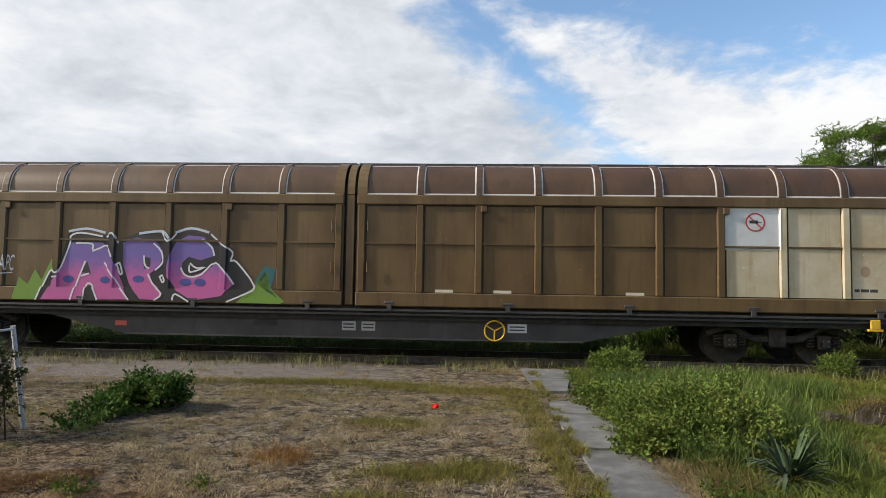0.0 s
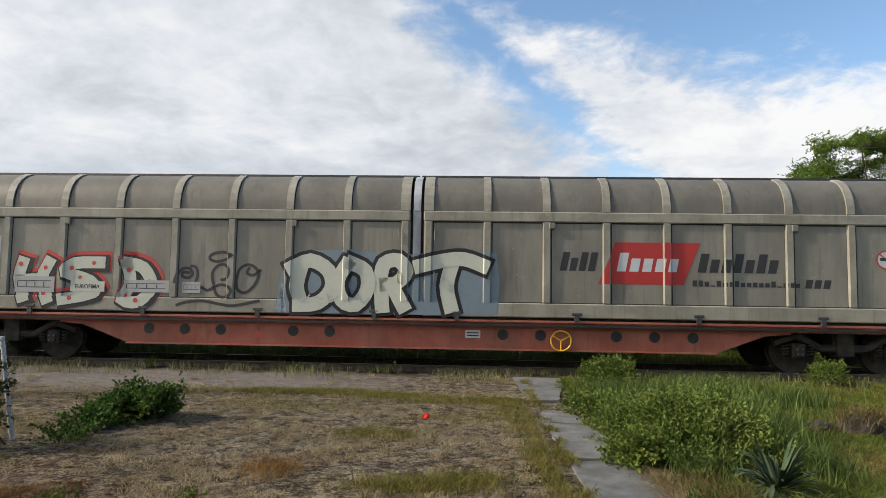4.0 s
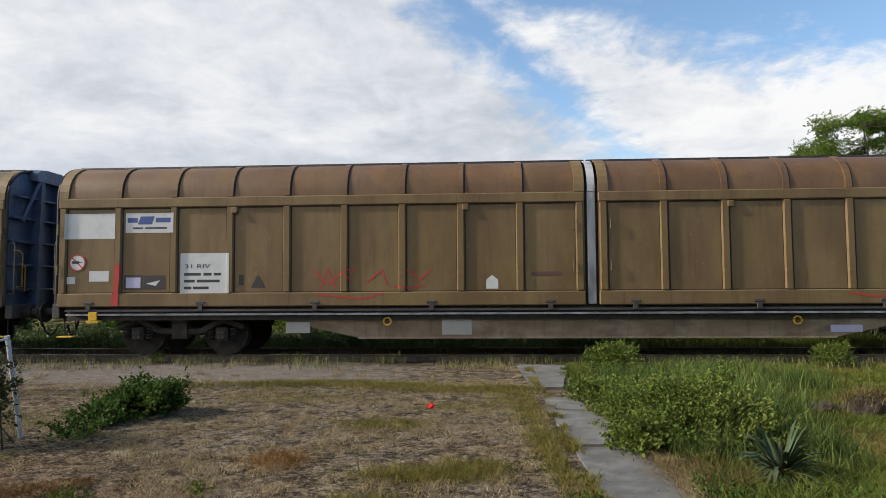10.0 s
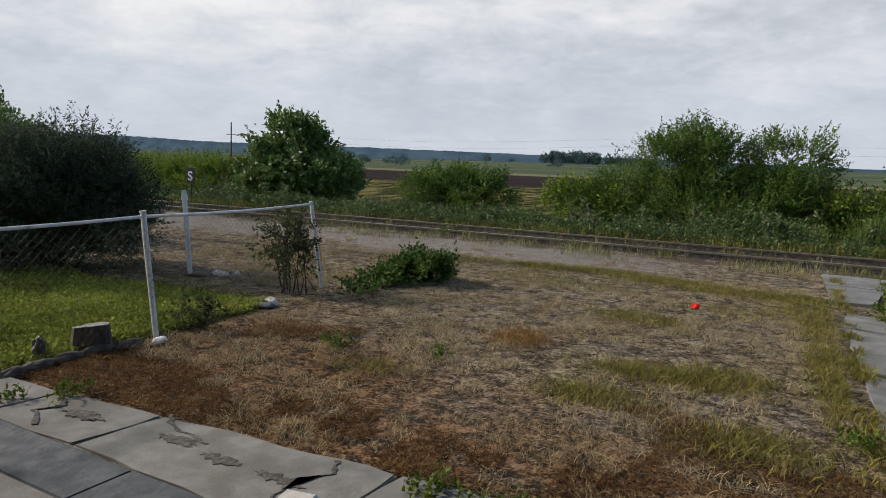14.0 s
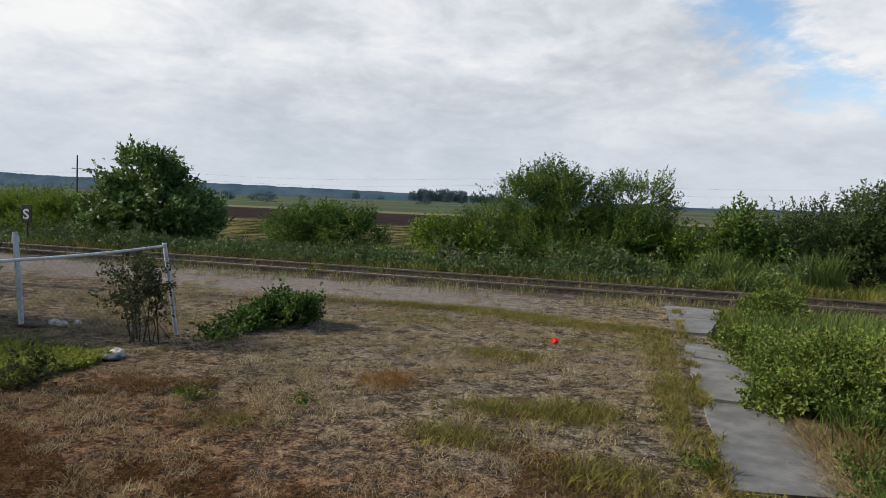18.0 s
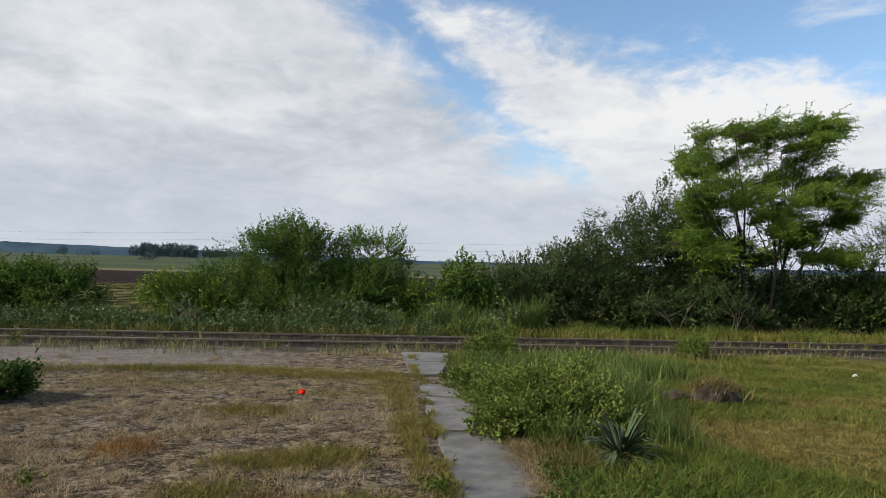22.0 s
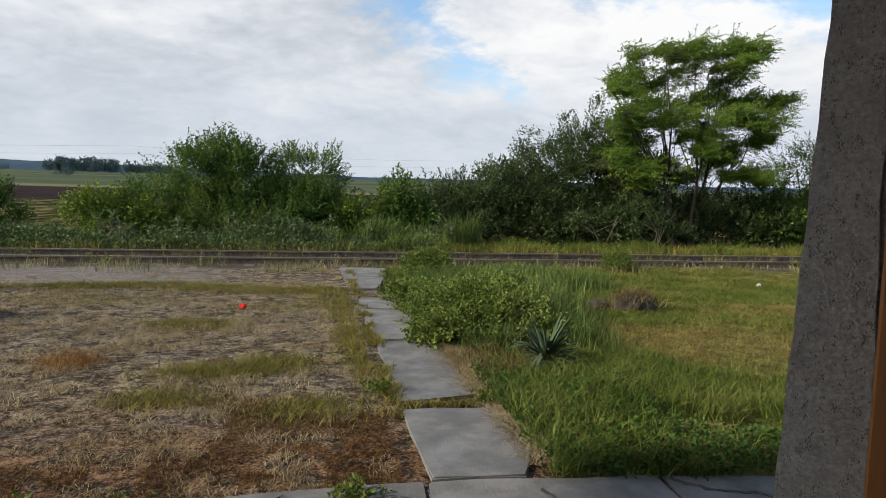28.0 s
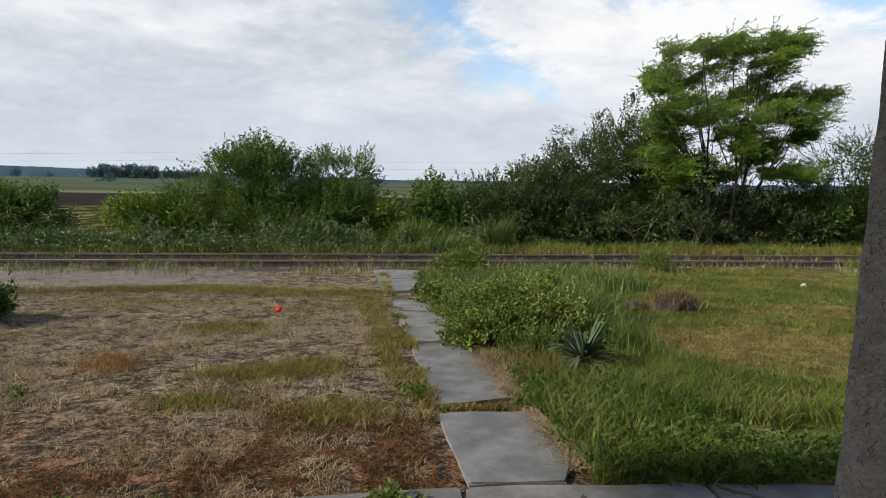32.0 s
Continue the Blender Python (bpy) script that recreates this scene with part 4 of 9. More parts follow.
def wagon(label, n, brake, body, roof, frame_mat, end_mat, outline=None, midrail=False, seam_mat=None, holes=False, panels=None, group="goods train", trim=None):
    """One wagon about its middle: z is 0 on the rail's top. Returns it with its wheelsets."""
    root = empty("freight_wagon", None, label, "freight wagon", group)
    wheels = []
    panels = panels or {}
    trim = trim or body
    full = list(SHOULDER)
    top_z, eave_z, bow, rib_of = (3.0, 3.21, 1.046, LOW_RIB) if holes else (WALL1, CORNICE, 0.95, RIB)
    SHOULDER[:] = [(a, eave_z + (z - CORNICE) * bow) for a, z in full]
    for half in (-1, 1):
        xs = ribs_of(n, half)
        a, b = sorted((xs[0] - half * 0.10, xs[-1] + half * 0.10))
        v = [(a, -SIDE, WALL0), (b, -SIDE, WALL0), (b, -SIDE, top_z), (a, -SIDE, top_z), (a, -SIDE + 0.06, WALL0), (b, -SIDE + 0.06, WALL0), (b, -SIDE + 0.06, top_z), (a, -SIDE + 0.06, top_z)]
        wall = part("sliding_wall", raw("sliding_wall", v, [(0, 1, 2, 3), (5, 4, 7, 6), (0, 4, 5, 1), (1, 5, 6, 2), (4, 0, 3, 7)]), body, root)
        sill = boxes((a, b, -SIDE - 0.045, -SIDE + 0.02, WALL0 - 0.02, WALL0 + 0.27), bevel=0.02)
        part("wall_sill", sill, trim, wall)
        part("cornice", boxes((a, b, -SIDE - 0.05, -SIDE + 0.03, top_z, eave_z), bevel=0.02), trim, wall)
        for k, x in enumerate(xs):
            rib = part("rib", rib_of, None, wall, m=pose(x, -SIDE, 0))
            if not rib_of.materials:
                rib_of.materials.append(body)
            rib.material_slots[0].link = "OBJECT"
            rib.material_slots[0].material = panels.get((half, k, "rib"), trim)
        # rubber seals round the fields, widened as painted shade beside ribs and under the cornice
        for k in range(len(xs) - 1):
            p, q = sorted((xs[k], xs[k + 1]))
            z0, z1 = WALL0 + 0.27, top_z
            part("field_seal_shade", boxes((p + 0.079, p + 0.104, -SIDE - 0.003, -SIDE - 0.0005, z0, z1), (q - 0.090, q - 0.079, -SIDE - 0.003, -SIDE - 0.0005, z0, z1), (p + 0.104, q - 0.09, -SIDE - 0.003, -SIDE - 0.0005, z1 - 0.026, z1), (p + 0.104, q - 0.09, -SIDE - 0.003, -SIDE - 0.0005, z0, z0 + 0.018)), M["seal_shade"], wall, "dark rubber seal with painted shade line")
        if midrail:
            part("mid_rail", boxes((a, b, -SIDE - 0.03, -SIDE, 2.34, 2.38)), body, wall)
        # fields of another colour
        for (h, k, *z), mat in panels.items():
            if h == half and len(z) == 2:
                p, q = sorted((xs[k], xs[k + 1]))
                part("field", boxes((p + 0.106, q - 0.092, -SIDE - 0.006, -SIDE - 0.001, z[0], z[1])), mat, wall, "repainted field")
        sv, sf = strip_over(a, b, 0.0)
        shoulder = part("roof_shoulder", raw("roof_shoulder", sv, sf, None, True), roof, wall)
        for k, x in enumerate(xs):
            w = 0.10 if k in (0, len(xs) - 1) else 0.075 if holes else 0.06
            part("roof_rib", thick_strip(x - w, x + w, 0.0, 0.035, 0, 7), roof if not holes and k not in (0, len(xs) - 1) else trim, shoulder)
        if not outline:
            for k in range(len(xs) - 1):
                p, q = sorted((xs[k], xs[k + 1]))
                # one dark strip beside each rib: seal with the rib's shade painted in
                sv, sf = strip_over(p + 0.06, p + 0.092, 0.005, 0, 7)
                part("roof_seal", raw("roof_seal", sv, sf, None, True), M["seal_shade"], shoulder, "dark seal and painted shade line beside a roof rib")
        if outline:
            for k in range(len(xs) - 1):
                lines = bmesh.new()
                p, q = sorted((xs[k], xs[k + 1]))
                for c in (p + 0.075, q - 0.075):
                    tmp = bpy.data.meshes.new("tmp")
                    bmt = bmesh.new()
                    sv, sf = strip_over(c - 0.014, c + 0.014, 0.006, 0, 6)
                    vv = [bmt.verts.new(pt) for pt in sv]
                    for fc in sf:
                        bmt.faces.new([vv[i] for i in fc])
                    bmt.to_mesh(tmp)
                    bmt.free()
                    lines.from_mesh(tmp)
                    bpy.data.meshes.remove(tmp)
                box(lines, p + 0.075, q - 0.075, -SIDE - 0.012, -SIDE, eave_z + 0.004, eave_z + 0.03)
                (a5, z5), (a6, z6) = SHOULDER[5], SHOULDER[6]
                lines.faces.new([lines.verts.new((c, -(a5 + (a6 - a5) * d) - 0.006, z5 + (z6 - z5) * d + 0.006)) for c, d in ((p + 0.075, 0.0), (q - 0.075, 0.0), (q - 0.075, 0.16), (p + 0.075, 0.16))])
                part("roof_seal", lines, outline, shoulder, "pale sealing line round a roof field")
        # small lugs, latches and handles
        for k in (2, max(3, n - 3)):
            bm = boxes((xs[k] + 0.04, xs[k] + 0.16, -SIDE - 0.07, -SIDE - 0.02, top_z - 0.14, top_z - 0.01), bevel=0.012)
            part("lifting_lug", bm, body, wall)
        for x in (xs[0] + half * 0.03, xs[-1] - half * 0.02):
            for z in (1.75, 2.6):
                bm = bmesh.new()
                rod(bm, (x + half * 0.10, -SIDE - 0.075, z), (x + half * 0.10, -SIDE - 0.075, z + 0.2), 0.011, sides=6)
                for q in (z, z + 0.2):
                    rod(bm, (x + half * 0.10, -SIDE - 0.075, q), (x + half * 0.10, -SIDE, q), 0.011, sides=6)
                part("handle", bm, body, wall, "bent steel handle")
        for k in range(0, n, 2):
            x = (xs[k] + xs[k + 1]) / 2
            bm = boxes((x - 0.10, x + 0.10, -SIDE - 0.06, -SIDE - 0.03, WALL0 + 0.03, WALL0 + 0.09), bevel=0.01)
            box(bm, x - 0.045, x + 0.045, -SIDE - 0.07, -SIDE - 0.02, WALL0 - 0.10, WALL0 + 0.03)
            part("roller_latch", bm, M["underframe_grey"], wall)
        # the far side, closed
        part("sliding_wall", boxes((a, b, SIDE - 0.06, SIDE, WALL0, eave_z)), body, root)
        fv, ff = strip_over(a, b, 0.0, 0, None, -1)
        part("roof_shoulder", raw("roof_shoulder", fv, ff, None, True), roof, root)
        end_wall(root, half, end_mat)
    # seam, ridge, floor
    part("seam_post", boxes((-0.08, 0.08, -SIDE - 0.01, -SIDE + 0.05, WALL0, eave_z), bevel=0.01), seam_mat or body, root)
    part("seam_post", thick_strip(-0.075, 0.075, -0.005, 0.02, 0, 8), seam_mat or body, root)
    part("seam_backing", boxes((-0.3, 0.3, -SIDE + 0.07, SIDE - 0.07, WALL0, eave_z + 0.2), (-0.3, 0.3, -0.85, 0.85, eave_z + 0.2, SHOULDER[6][1] - 0.05)), M["black_steel"], root, "dark bulkhead behind the seam")
    ridge = bmesh.new()
    top = SHOULDER[-1][1]
    rp = [(-0.74, top - 0.06), (-0.72, top + 0.015), (-0.3, top + 0.05), (0.3, top + 0.05), (0.72, top + 0.015), (0.74, top - 0.06)]
    for s in (-1, 1):
        e0, e1 = (s * 0.03, s * (HALF - 0.1)) if s > 0 else (s * (HALF - 0.1), s * 0.03)
        va = [ridge.verts.new((e0, p, q)) for p, q in rp]
        vb = [ridge.verts.new((e1, p, q)) for p, q in rp]
        for k in range(len(rp) - 1):
            ridge.faces.new((va[k], va[k + 1], vb[k + 1], vb[k]))
        ridge.faces.new(va)
        ridge.faces.new(vb)
        ridge.faces.new((va[0], vb[0], vb[5], va[5]))
    part("ridge_cap", ridge, M["black_steel"], root, "dark ridge cap")
    part("floor", boxes((-HALF + 0.2, HALF - 0.2, -SIDE + 0.08, SIDE - 0.08, 1.0, 1.1)), M["black_steel"], root)
    # running rails below the walls
    for y, z, mat in ((-SIDE - 0.03, 0.985, frame_mat), (-SIDE + 0.0, 0.90, M["underframe_grey"])):
        part("wall_track", boxes((-HALF + 0.25, HALF - 0.25, y - 0.02, y + 0.02, z - 0.02, z + 0.02)), mat if holes else M["seam"] if y == -SIDE and frame_mat is M["underframe"] else M["underframe_grey"], root, "running rail of the sliding walls")
    # shade under the walls built as a black beam; red on holed wagons
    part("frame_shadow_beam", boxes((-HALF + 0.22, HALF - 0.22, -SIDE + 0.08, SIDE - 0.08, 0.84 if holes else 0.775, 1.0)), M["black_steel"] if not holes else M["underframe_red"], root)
    # fish-belly side sills
    for s in (-1, 1):
        y = s * (SIDE - 0.16)
        z0, t0, t1 = (0.40, 4.7, 6.3) if not holes else (0.40, 5.95, 6.9)
        poly = [(-7.4, 0.86), (-7.4, 0.80), (-t1, 0.76), (-t0, z0), (t0, z0), (t1, 0.76), (7.4, 0.80), (7.4, 0.86)]
        bm = bmesh.new()
        va = [bm.verts.new((p, y - 0.02, q)) for p, q in poly]
        vb = [bm.verts.new((p, y + 0.02, q)) for p, q in poly]
        bm.faces.new(va)
        bm.faces.new(vb)
        for k in range(len(poly)):
            bm.faces.new((va[k], va[(k + 1) % len(poly)], vb[(k + 1) % len(poly)], vb[k]))
        sill = part("side_sill", bm, frame_mat, root, "fish-belly side sill")
        part("bottom_flange", boxes((-t0, t0, y - 0.08, y + 0.08, z0 - 0.015, z0 + 0.012)), frame_mat, sill)
        if s < 0:
            if holes:
                # the dark inside of the holes, drawn as black discs on the sill
                for k in (-5.5, -4.75, -4.0, -2.5, -1.75, 1.75, 2.5, 4.0, 4.75, 5.5):
                    bm = bmesh.new()
                    disc(bm, (k, y - 0.022, 0.70), 0.11, 0.012, sides=20)
                    part("hole", bm, M["ink"], sill, "black disc drawn for a lightening hole")
            for bx, r in brake:
                z = 0.60 if r > 0.1 else 0.74
                ring = [(bx + r * math.cos(a), y - 0.10, z + r * math.sin(a), 0.018) for a in np.linspace(0, 2 * math.pi, 25)]
                if r < 0.1:
                    part("brake_ring", sweep("brake_ring", [ring], 6), M["yellow"], root, "small yellow brake pull")
                    continue
                wheel = part("brake_wheel", sweep("brake_wheel", [ring], 6), M["yellow"], root, "yellow hand-brake wheel")
                wh = bmesh.new()
                for q in range(3):
                    a = q * 2.094 + 0.5
                    rod(wh, (bx, y - 0.10, z), (bx + r * math.cos(a), y - 0.10, z + r * math.sin(a)), 0.012, sides=6)
                part("spokes", wh, M["yellow"], wheel)
    for x in (-8.5, 8.5):
        bogie_parts(root, x, wheels)
    for x in (-HALF + 0.85, HALF - 0.85):
        bm = boxes((x - 0.09, x + 0.09, -SIDE - 0.06, -SIDE - 0.02, 0.78, 0.96), bevel=0.01)
        box(bm, x - 0.13, x + 0.13, -SIDE - 0.07, -SIDE, 0.74, 0.78)
        part("corner_bracket", bm, M["yellow"], root, "yellow towing bracket")
    SHOULDER[:] = full
    root.scale = (STRETCH, 1, 1)
    return root, wheels


TRAIN = []


def make_train():
    cream = {(1, k, WALL0 + 0.29, WALL1): M["cream"] for k in (6, 7, 8)}
    cream.update({(1, k, "rib"): M["cream"] for k in (7, 8)})
    TRAIN.append(wagon("dark brown sliding-wall wagon with violet graffiti and cream fields", 9, [(2.94, 0.2)], M["dark_brown"], M["roof_dark"], M["underframe_grey"], M["black_steel"], M["white"], True, panels=cream))
    TRAIN.append(wagon("pale grey sliding-wall wagon on a red underframe", 9, [(-3.1, 0.2)], M["grey"], M["roof_grey"], M["underframe_red"], M["dark_grey"], None, False, M["seam"], True, trim=M["grey_trim"]))
    TRAIN.append(wagon("dirty grey sliding-wall wagon with black and silver graffiti", 9, [(2.9, 0.2)], M["dark_grey"], M["roof_grey"], M["underframe_red"], M["dark_grey"], None, False, M["seam"], True, trim=M["grey_trim"]))
    TRAIN.append(wagon("brown sliding-wall wagon with pink and yellow graffiti", 10, [(3.2, 0.17)], M["dark_brown"], M["roof_brown"], M["underframe"], M["black_steel"], M["white"], False, M["seam"]))
    TRAIN.append(wagon("tan-brown sliding-wall wagon with turquoise and red graffiti", 10, [(-3.4, 0.17)], M["brown"], M["roof_taupe"], M["underframe"], M["blue_grey"], M["grey"], False, M["grey"]))
    TRAIN.append(wagon("brown sliding-wall wagon with white data panels", 9, [(-4.1, 0.075), (3.95, 0.075)], M["rust_brown"], M["roof_brown"], M["underframe"], M["blue_grey"], None, False, M["seam"]))


make_train()


# ---- bushes and trees beyond the track ----
def shrub(name, label, x, y, blobs, stems, leaf_mat, seed, shoots=1500, leaf=0.09, wide=0.32, length=0.34, count=9, category="bush", base_z=0.0, shell=0.3, ragged=0.28, bark="bark", stem_r=0.035, low=0.1, clump=0.0, gap=-0.12):
    rng = np.random.default_rng(seed)
    root = empty(name, pose(x, y, base_z), label, category)
    paths = []
    for _ in range(stems):
        b = blobs[rng.integers(len(blobs))]
        top = np.array(b[:3]) + rng.normal(0, 0.35, 3) * b[3:6]
        foot = np.array([top[0] * 0.35 + rng.normal(0, 0.12), top[1] * 0.3 + rng.normal(0, 0.1), -0.05])
        mid = (foot + top) / 2 + rng.normal(0, 0.12, 3) * min(1.0, b[3])
        r = stem_r * rng.uniform(0.7, 1.4)
        paths.append([(*foot, r), (*mid, r * 0.65), (*top, r * 0.2)])
        for _ in range(3):
            k = rng.uniform(0.4, 0.9)
            s = mid + (top - mid) * k
            e = s + rng.normal(0, 0.35, 3) * np.array(b[3:6]) + (0, 0, 0.1)
            paths.append([(*s, r * 0.3), (*((s + e) / 2 + rng.normal(0, 0.05, 3) * min(1.0, b[3])), r * 0.2), (*e, r * 0.08)])
    part("trunk", sweep("trunk", paths, 5), M[bark], root, "branching woody stems")
    p, w = lobes(rng, shoots, blobs, shell, ragged, low, clump, gap)
    part("crown", foliage("crown", p, w, length, count, leaf, wide, M[leaf_mat], rng), None, root, "ragged leafy crown")
    return root


def make_bushes():
    b = shrub("bush", "broad green hedge bush behind the track", -2.95, 19.6,
              [(-2.7, -0.1, 0.65, 0.85, 0.9, 0.65), (-1.75, 0, 0.85, 0.75, 0.9, 0.75), (-0.45, 0.2, 1.75, 0.75, 1.0, 1.05), (0.15, 0.2, 2.2, 0.7, 0.9, 0.85), (0.8, 0.3, 1.75, 0.75, 1.1, 1.0), (2.15, 0.3, 1.75, 0.65, 0.9, 0.95), (2.95, 0.3, 1.85, 0.62, 0.8, 0.9), (2.6, 0.2, 0.9, 1.3, 1.0, 0.85), (4.3, 0.3, 0.5, 0.8, 0.8, 0.5), (0.6, -0.3, 0.65, 2.6, 1.0, 0.7)], 34, "leaf_mid", 11, 13500, 0.070, 0.24, 0.40, 11, clump=1.25, gap=-0.20)
    rng = np.random.default_rng(5)
    p, w = lobes(rng, 1300, [(-2.9, -0.7, 0.75, 0.85, 0.6, 0.7), (-2.0, -0.8, 0.6, 0.8, 0.5, 0.55), (4.0, -0.4, 0.8, 0.6, 0.5, 0.5)], 0.2, clump=1.6)
    part("lower_growth", foliage("lower_growth", p, w, 0.32, 8, 0.085, 0.3, M["leaf_lime"], rng), None, b, "fresh yellow-green shoots")
    tips, ways = [], []
    for x0, z0, spread, n in ((-0.5, 2.3, 1.0, 26), (0.6, 2.4, 0.9, 22), (2.2, 2.3, 0.7, 18), (2.9, 2.35, 0.8, 20), (-1.9, 1.35, 0.8, 10)):
        for _ in range(n):
            lean = rng.normal(0, 0.55)
            tips.append((x0 + lean * spread * 0.8, 0.2 + rng.normal(0, 0.45), z0 + rng.uniform(-0.25, 0.15) - 0.25 * abs(lean)))
            ways.append((lean * 0.9 + rng.normal(0, 0.12), rng.normal(0, 0.3), 1.0))
    tagged(part("top_growth", foliage("top_growth", np.array(tips), np.array(ways), 0.66, 32, 0.080, 0.22, M["leaf_mid"], rng), None, b, "long upright shoots"), kind="stuff")
    shrub("bush", "small round green bush at the field's edge", -10.0, 19.3,
          [(-0.9, 0, 0.7, 1.0, 0.9, 0.65), (0.7, 0, 0.8, 1.15, 0.9, 0.7), (0.0, 0.1, 1.1, 0.7, 0.6, 0.45), (0.25, 0, 1.6, 0.12, 0.12, 0.3)], 12, "leaf_mid", 12, 4600, 0.08, 0.26, clump=1.6, gap=-0.14)
    e = shrub("elder_bush", "tall elder bush with pale flower heads", -16.9, 19.5,
              [(0, 0, 1.1, 1.9, 1.5, 1.1), (-0.1, 0, 2.2, 1.2, 1.1, 0.95), (1.7, 0, 0.95, 1.0, 1.0, 0.8), (-1.4, 0.1, 1.0, 1.0, 1.0, 0.9), (-0.7, 0, 3.0, 0.45, 0.45, 0.5), (0.5, 0, 2.8, 0.45, 0.45, 0.45)], 16, "leaf_elder", 13, 8200, 0.15, 0.27, 0.40, 10, clump=1.3, gap=-0.06)
    rng = np.random.default_rng(7)
    pts, _ = lobes(rng, 22, [(0, -0.9, 1.8, 1.7, 0.9, 1.4)], 0.92, 0.1)
    for p in pts:
        bm = bmesh.new()
        for _ in range(11):
            a, r = rng.uniform(0, 6.28), rng.uniform(0, 0.065)
            disc(bm, (p[0] + r * math.cos(a), p[1] - 0.15 + rng.normal(0, 0.02), p[2] + 0.7 * r * math.sin(a)), 0.020, 0.012, "y", 6)
        part("flower_head", bm, M["umbel"], e, "flat creamy flower head")
    shrub("bush", "young upright bush behind the track", 2.2, 19.3, [(0, 0, 0.8, 0.55, 0.5, 0.75), (0.15, 0, 1.55, 0.35, 0.3, 0.5), (0.7, 0, 0.7, 0.45, 0.5, 0.6)], 8, "leaf_mid", 14, 900, 0.11, 0.24, 0.42, 11)
    shrub("thicket", "dense dusty dark thicket of shrubs", 6.2, 20.3,
          [(-2.7, 0, 1.0, 0.8, 1.0, 0.8), (-1.9, 0, 1.45, 0.7, 1.0, 0.75), (-0.9, 0, 1.5, 0.9, 1.1, 0.95), (0.2, 0.2, 1.9, 0.9, 1.2, 1.05), (0.35, 0.2, 3.25, 0.28, 0.3, 0.6), (1.5, 0.3, 2.3, 0.95, 1.2, 1.2), (2.7, 0.4, 2.7, 1.1, 1.2, 1.45), (3.6, 0.4, 3.1, 1.0, 1.0, 1.3), (4.4, 0.4, 1.9, 1.1, 1.0, 1.4), (3.4, 0.4, 1.4, 1.3, 1.0, 1.1), (0.5, -0.3, 0.9, 3.1, 0.9, 0.8), (1.5, -0.5, 0.5, 4.0, 0.8, 0.55)], 44, "leaf_dark", 15, 21000, 0.072, 0.30, ragged=0.48, clump=1.25, gap=-0.2)
    shrub("thicket", "dark undergrowth below the acacia", 12.3, 19.3,
          [(-4.6, 0.3, 0.5, 1.4, 0.9, 0.6), (-2.6, 0, 0.6, 1.2, 0.9, 0.75), (-0.5, 0.4, 0.6, 1.5, 0.8, 0.7), (-1.9, 0.5, 1.5, 0.8, 0.8, 0.8), (0.3, 0.4, 1.3, 0.7, 0.7, 0.6), (2.0, 0.2, 0.7, 1.5, 0.9, 0.8), (2.4, 0.3, 1.6, 0.8, 0.7, 0.7), (4.6, 0, 0.6, 1.6, 1.0, 0.6), (4.2, 0, 1.3, 0.6, 0.7, 0.6), (7.4, 0, 0.8, 1.7, 1.0, 0.8), (10.5, 0.3, 0.9, 2.0, 1.0, 1.0)], 26, "leaf_dark", 16, 19500, 0.080, 0.32, low=0.02, ragged=0.5, clump=1.4, gap=-0.26)
    shrub("bush", "green bushes below the acacia", 15.2, 19.2,
          [(0, 0, 0.9, 1.0, 0.8, 0.8), (1.4, 0, 1.2, 1.0, 0.8, 0.9), (2.6, 0, 0.8, 1.2, 0.8, 0.8)], 12, "leaf_mid", 17, 3000, 0.085, clump=1.5)
    shrub("bush", "light locust bush reaching over the thicket", 16.2, 20.0, [(0, 0, 2.9, 1.2, 0.8, 0.35), (0.9, 0, 3.3, 1.0, 0.7, 0.35), (-0.6, 0, 2.3, 1.2, 0.7, 0.3), (2.0, 0, 2.6, 1.4, 0.8, 0.6)], 12, "leaf_acacia", 18, 800, 0.06, 0.26, 0.45, 18)
    for k, (x, w) in enumerate(((-21.2, 1.6), (-23.8, 1.9), (-26.8, 2.0), (-30.0, 2.2))):
        shrub("bush", "yellow-green willow scrub behind the track", x, 19.6 + 0.5 * k, [(0, 0, 0.7, w, 0.9, 0.8), (0.4, 0, 1.1, w * 0.6, 0.7, 0.7), (-w * 0.5, 0, 0.9, w * 0.6, 0.7, 0.7)], 12, "leaf_lime", 19 + k, 2200, 0.085, 0.26, clump=1.5)


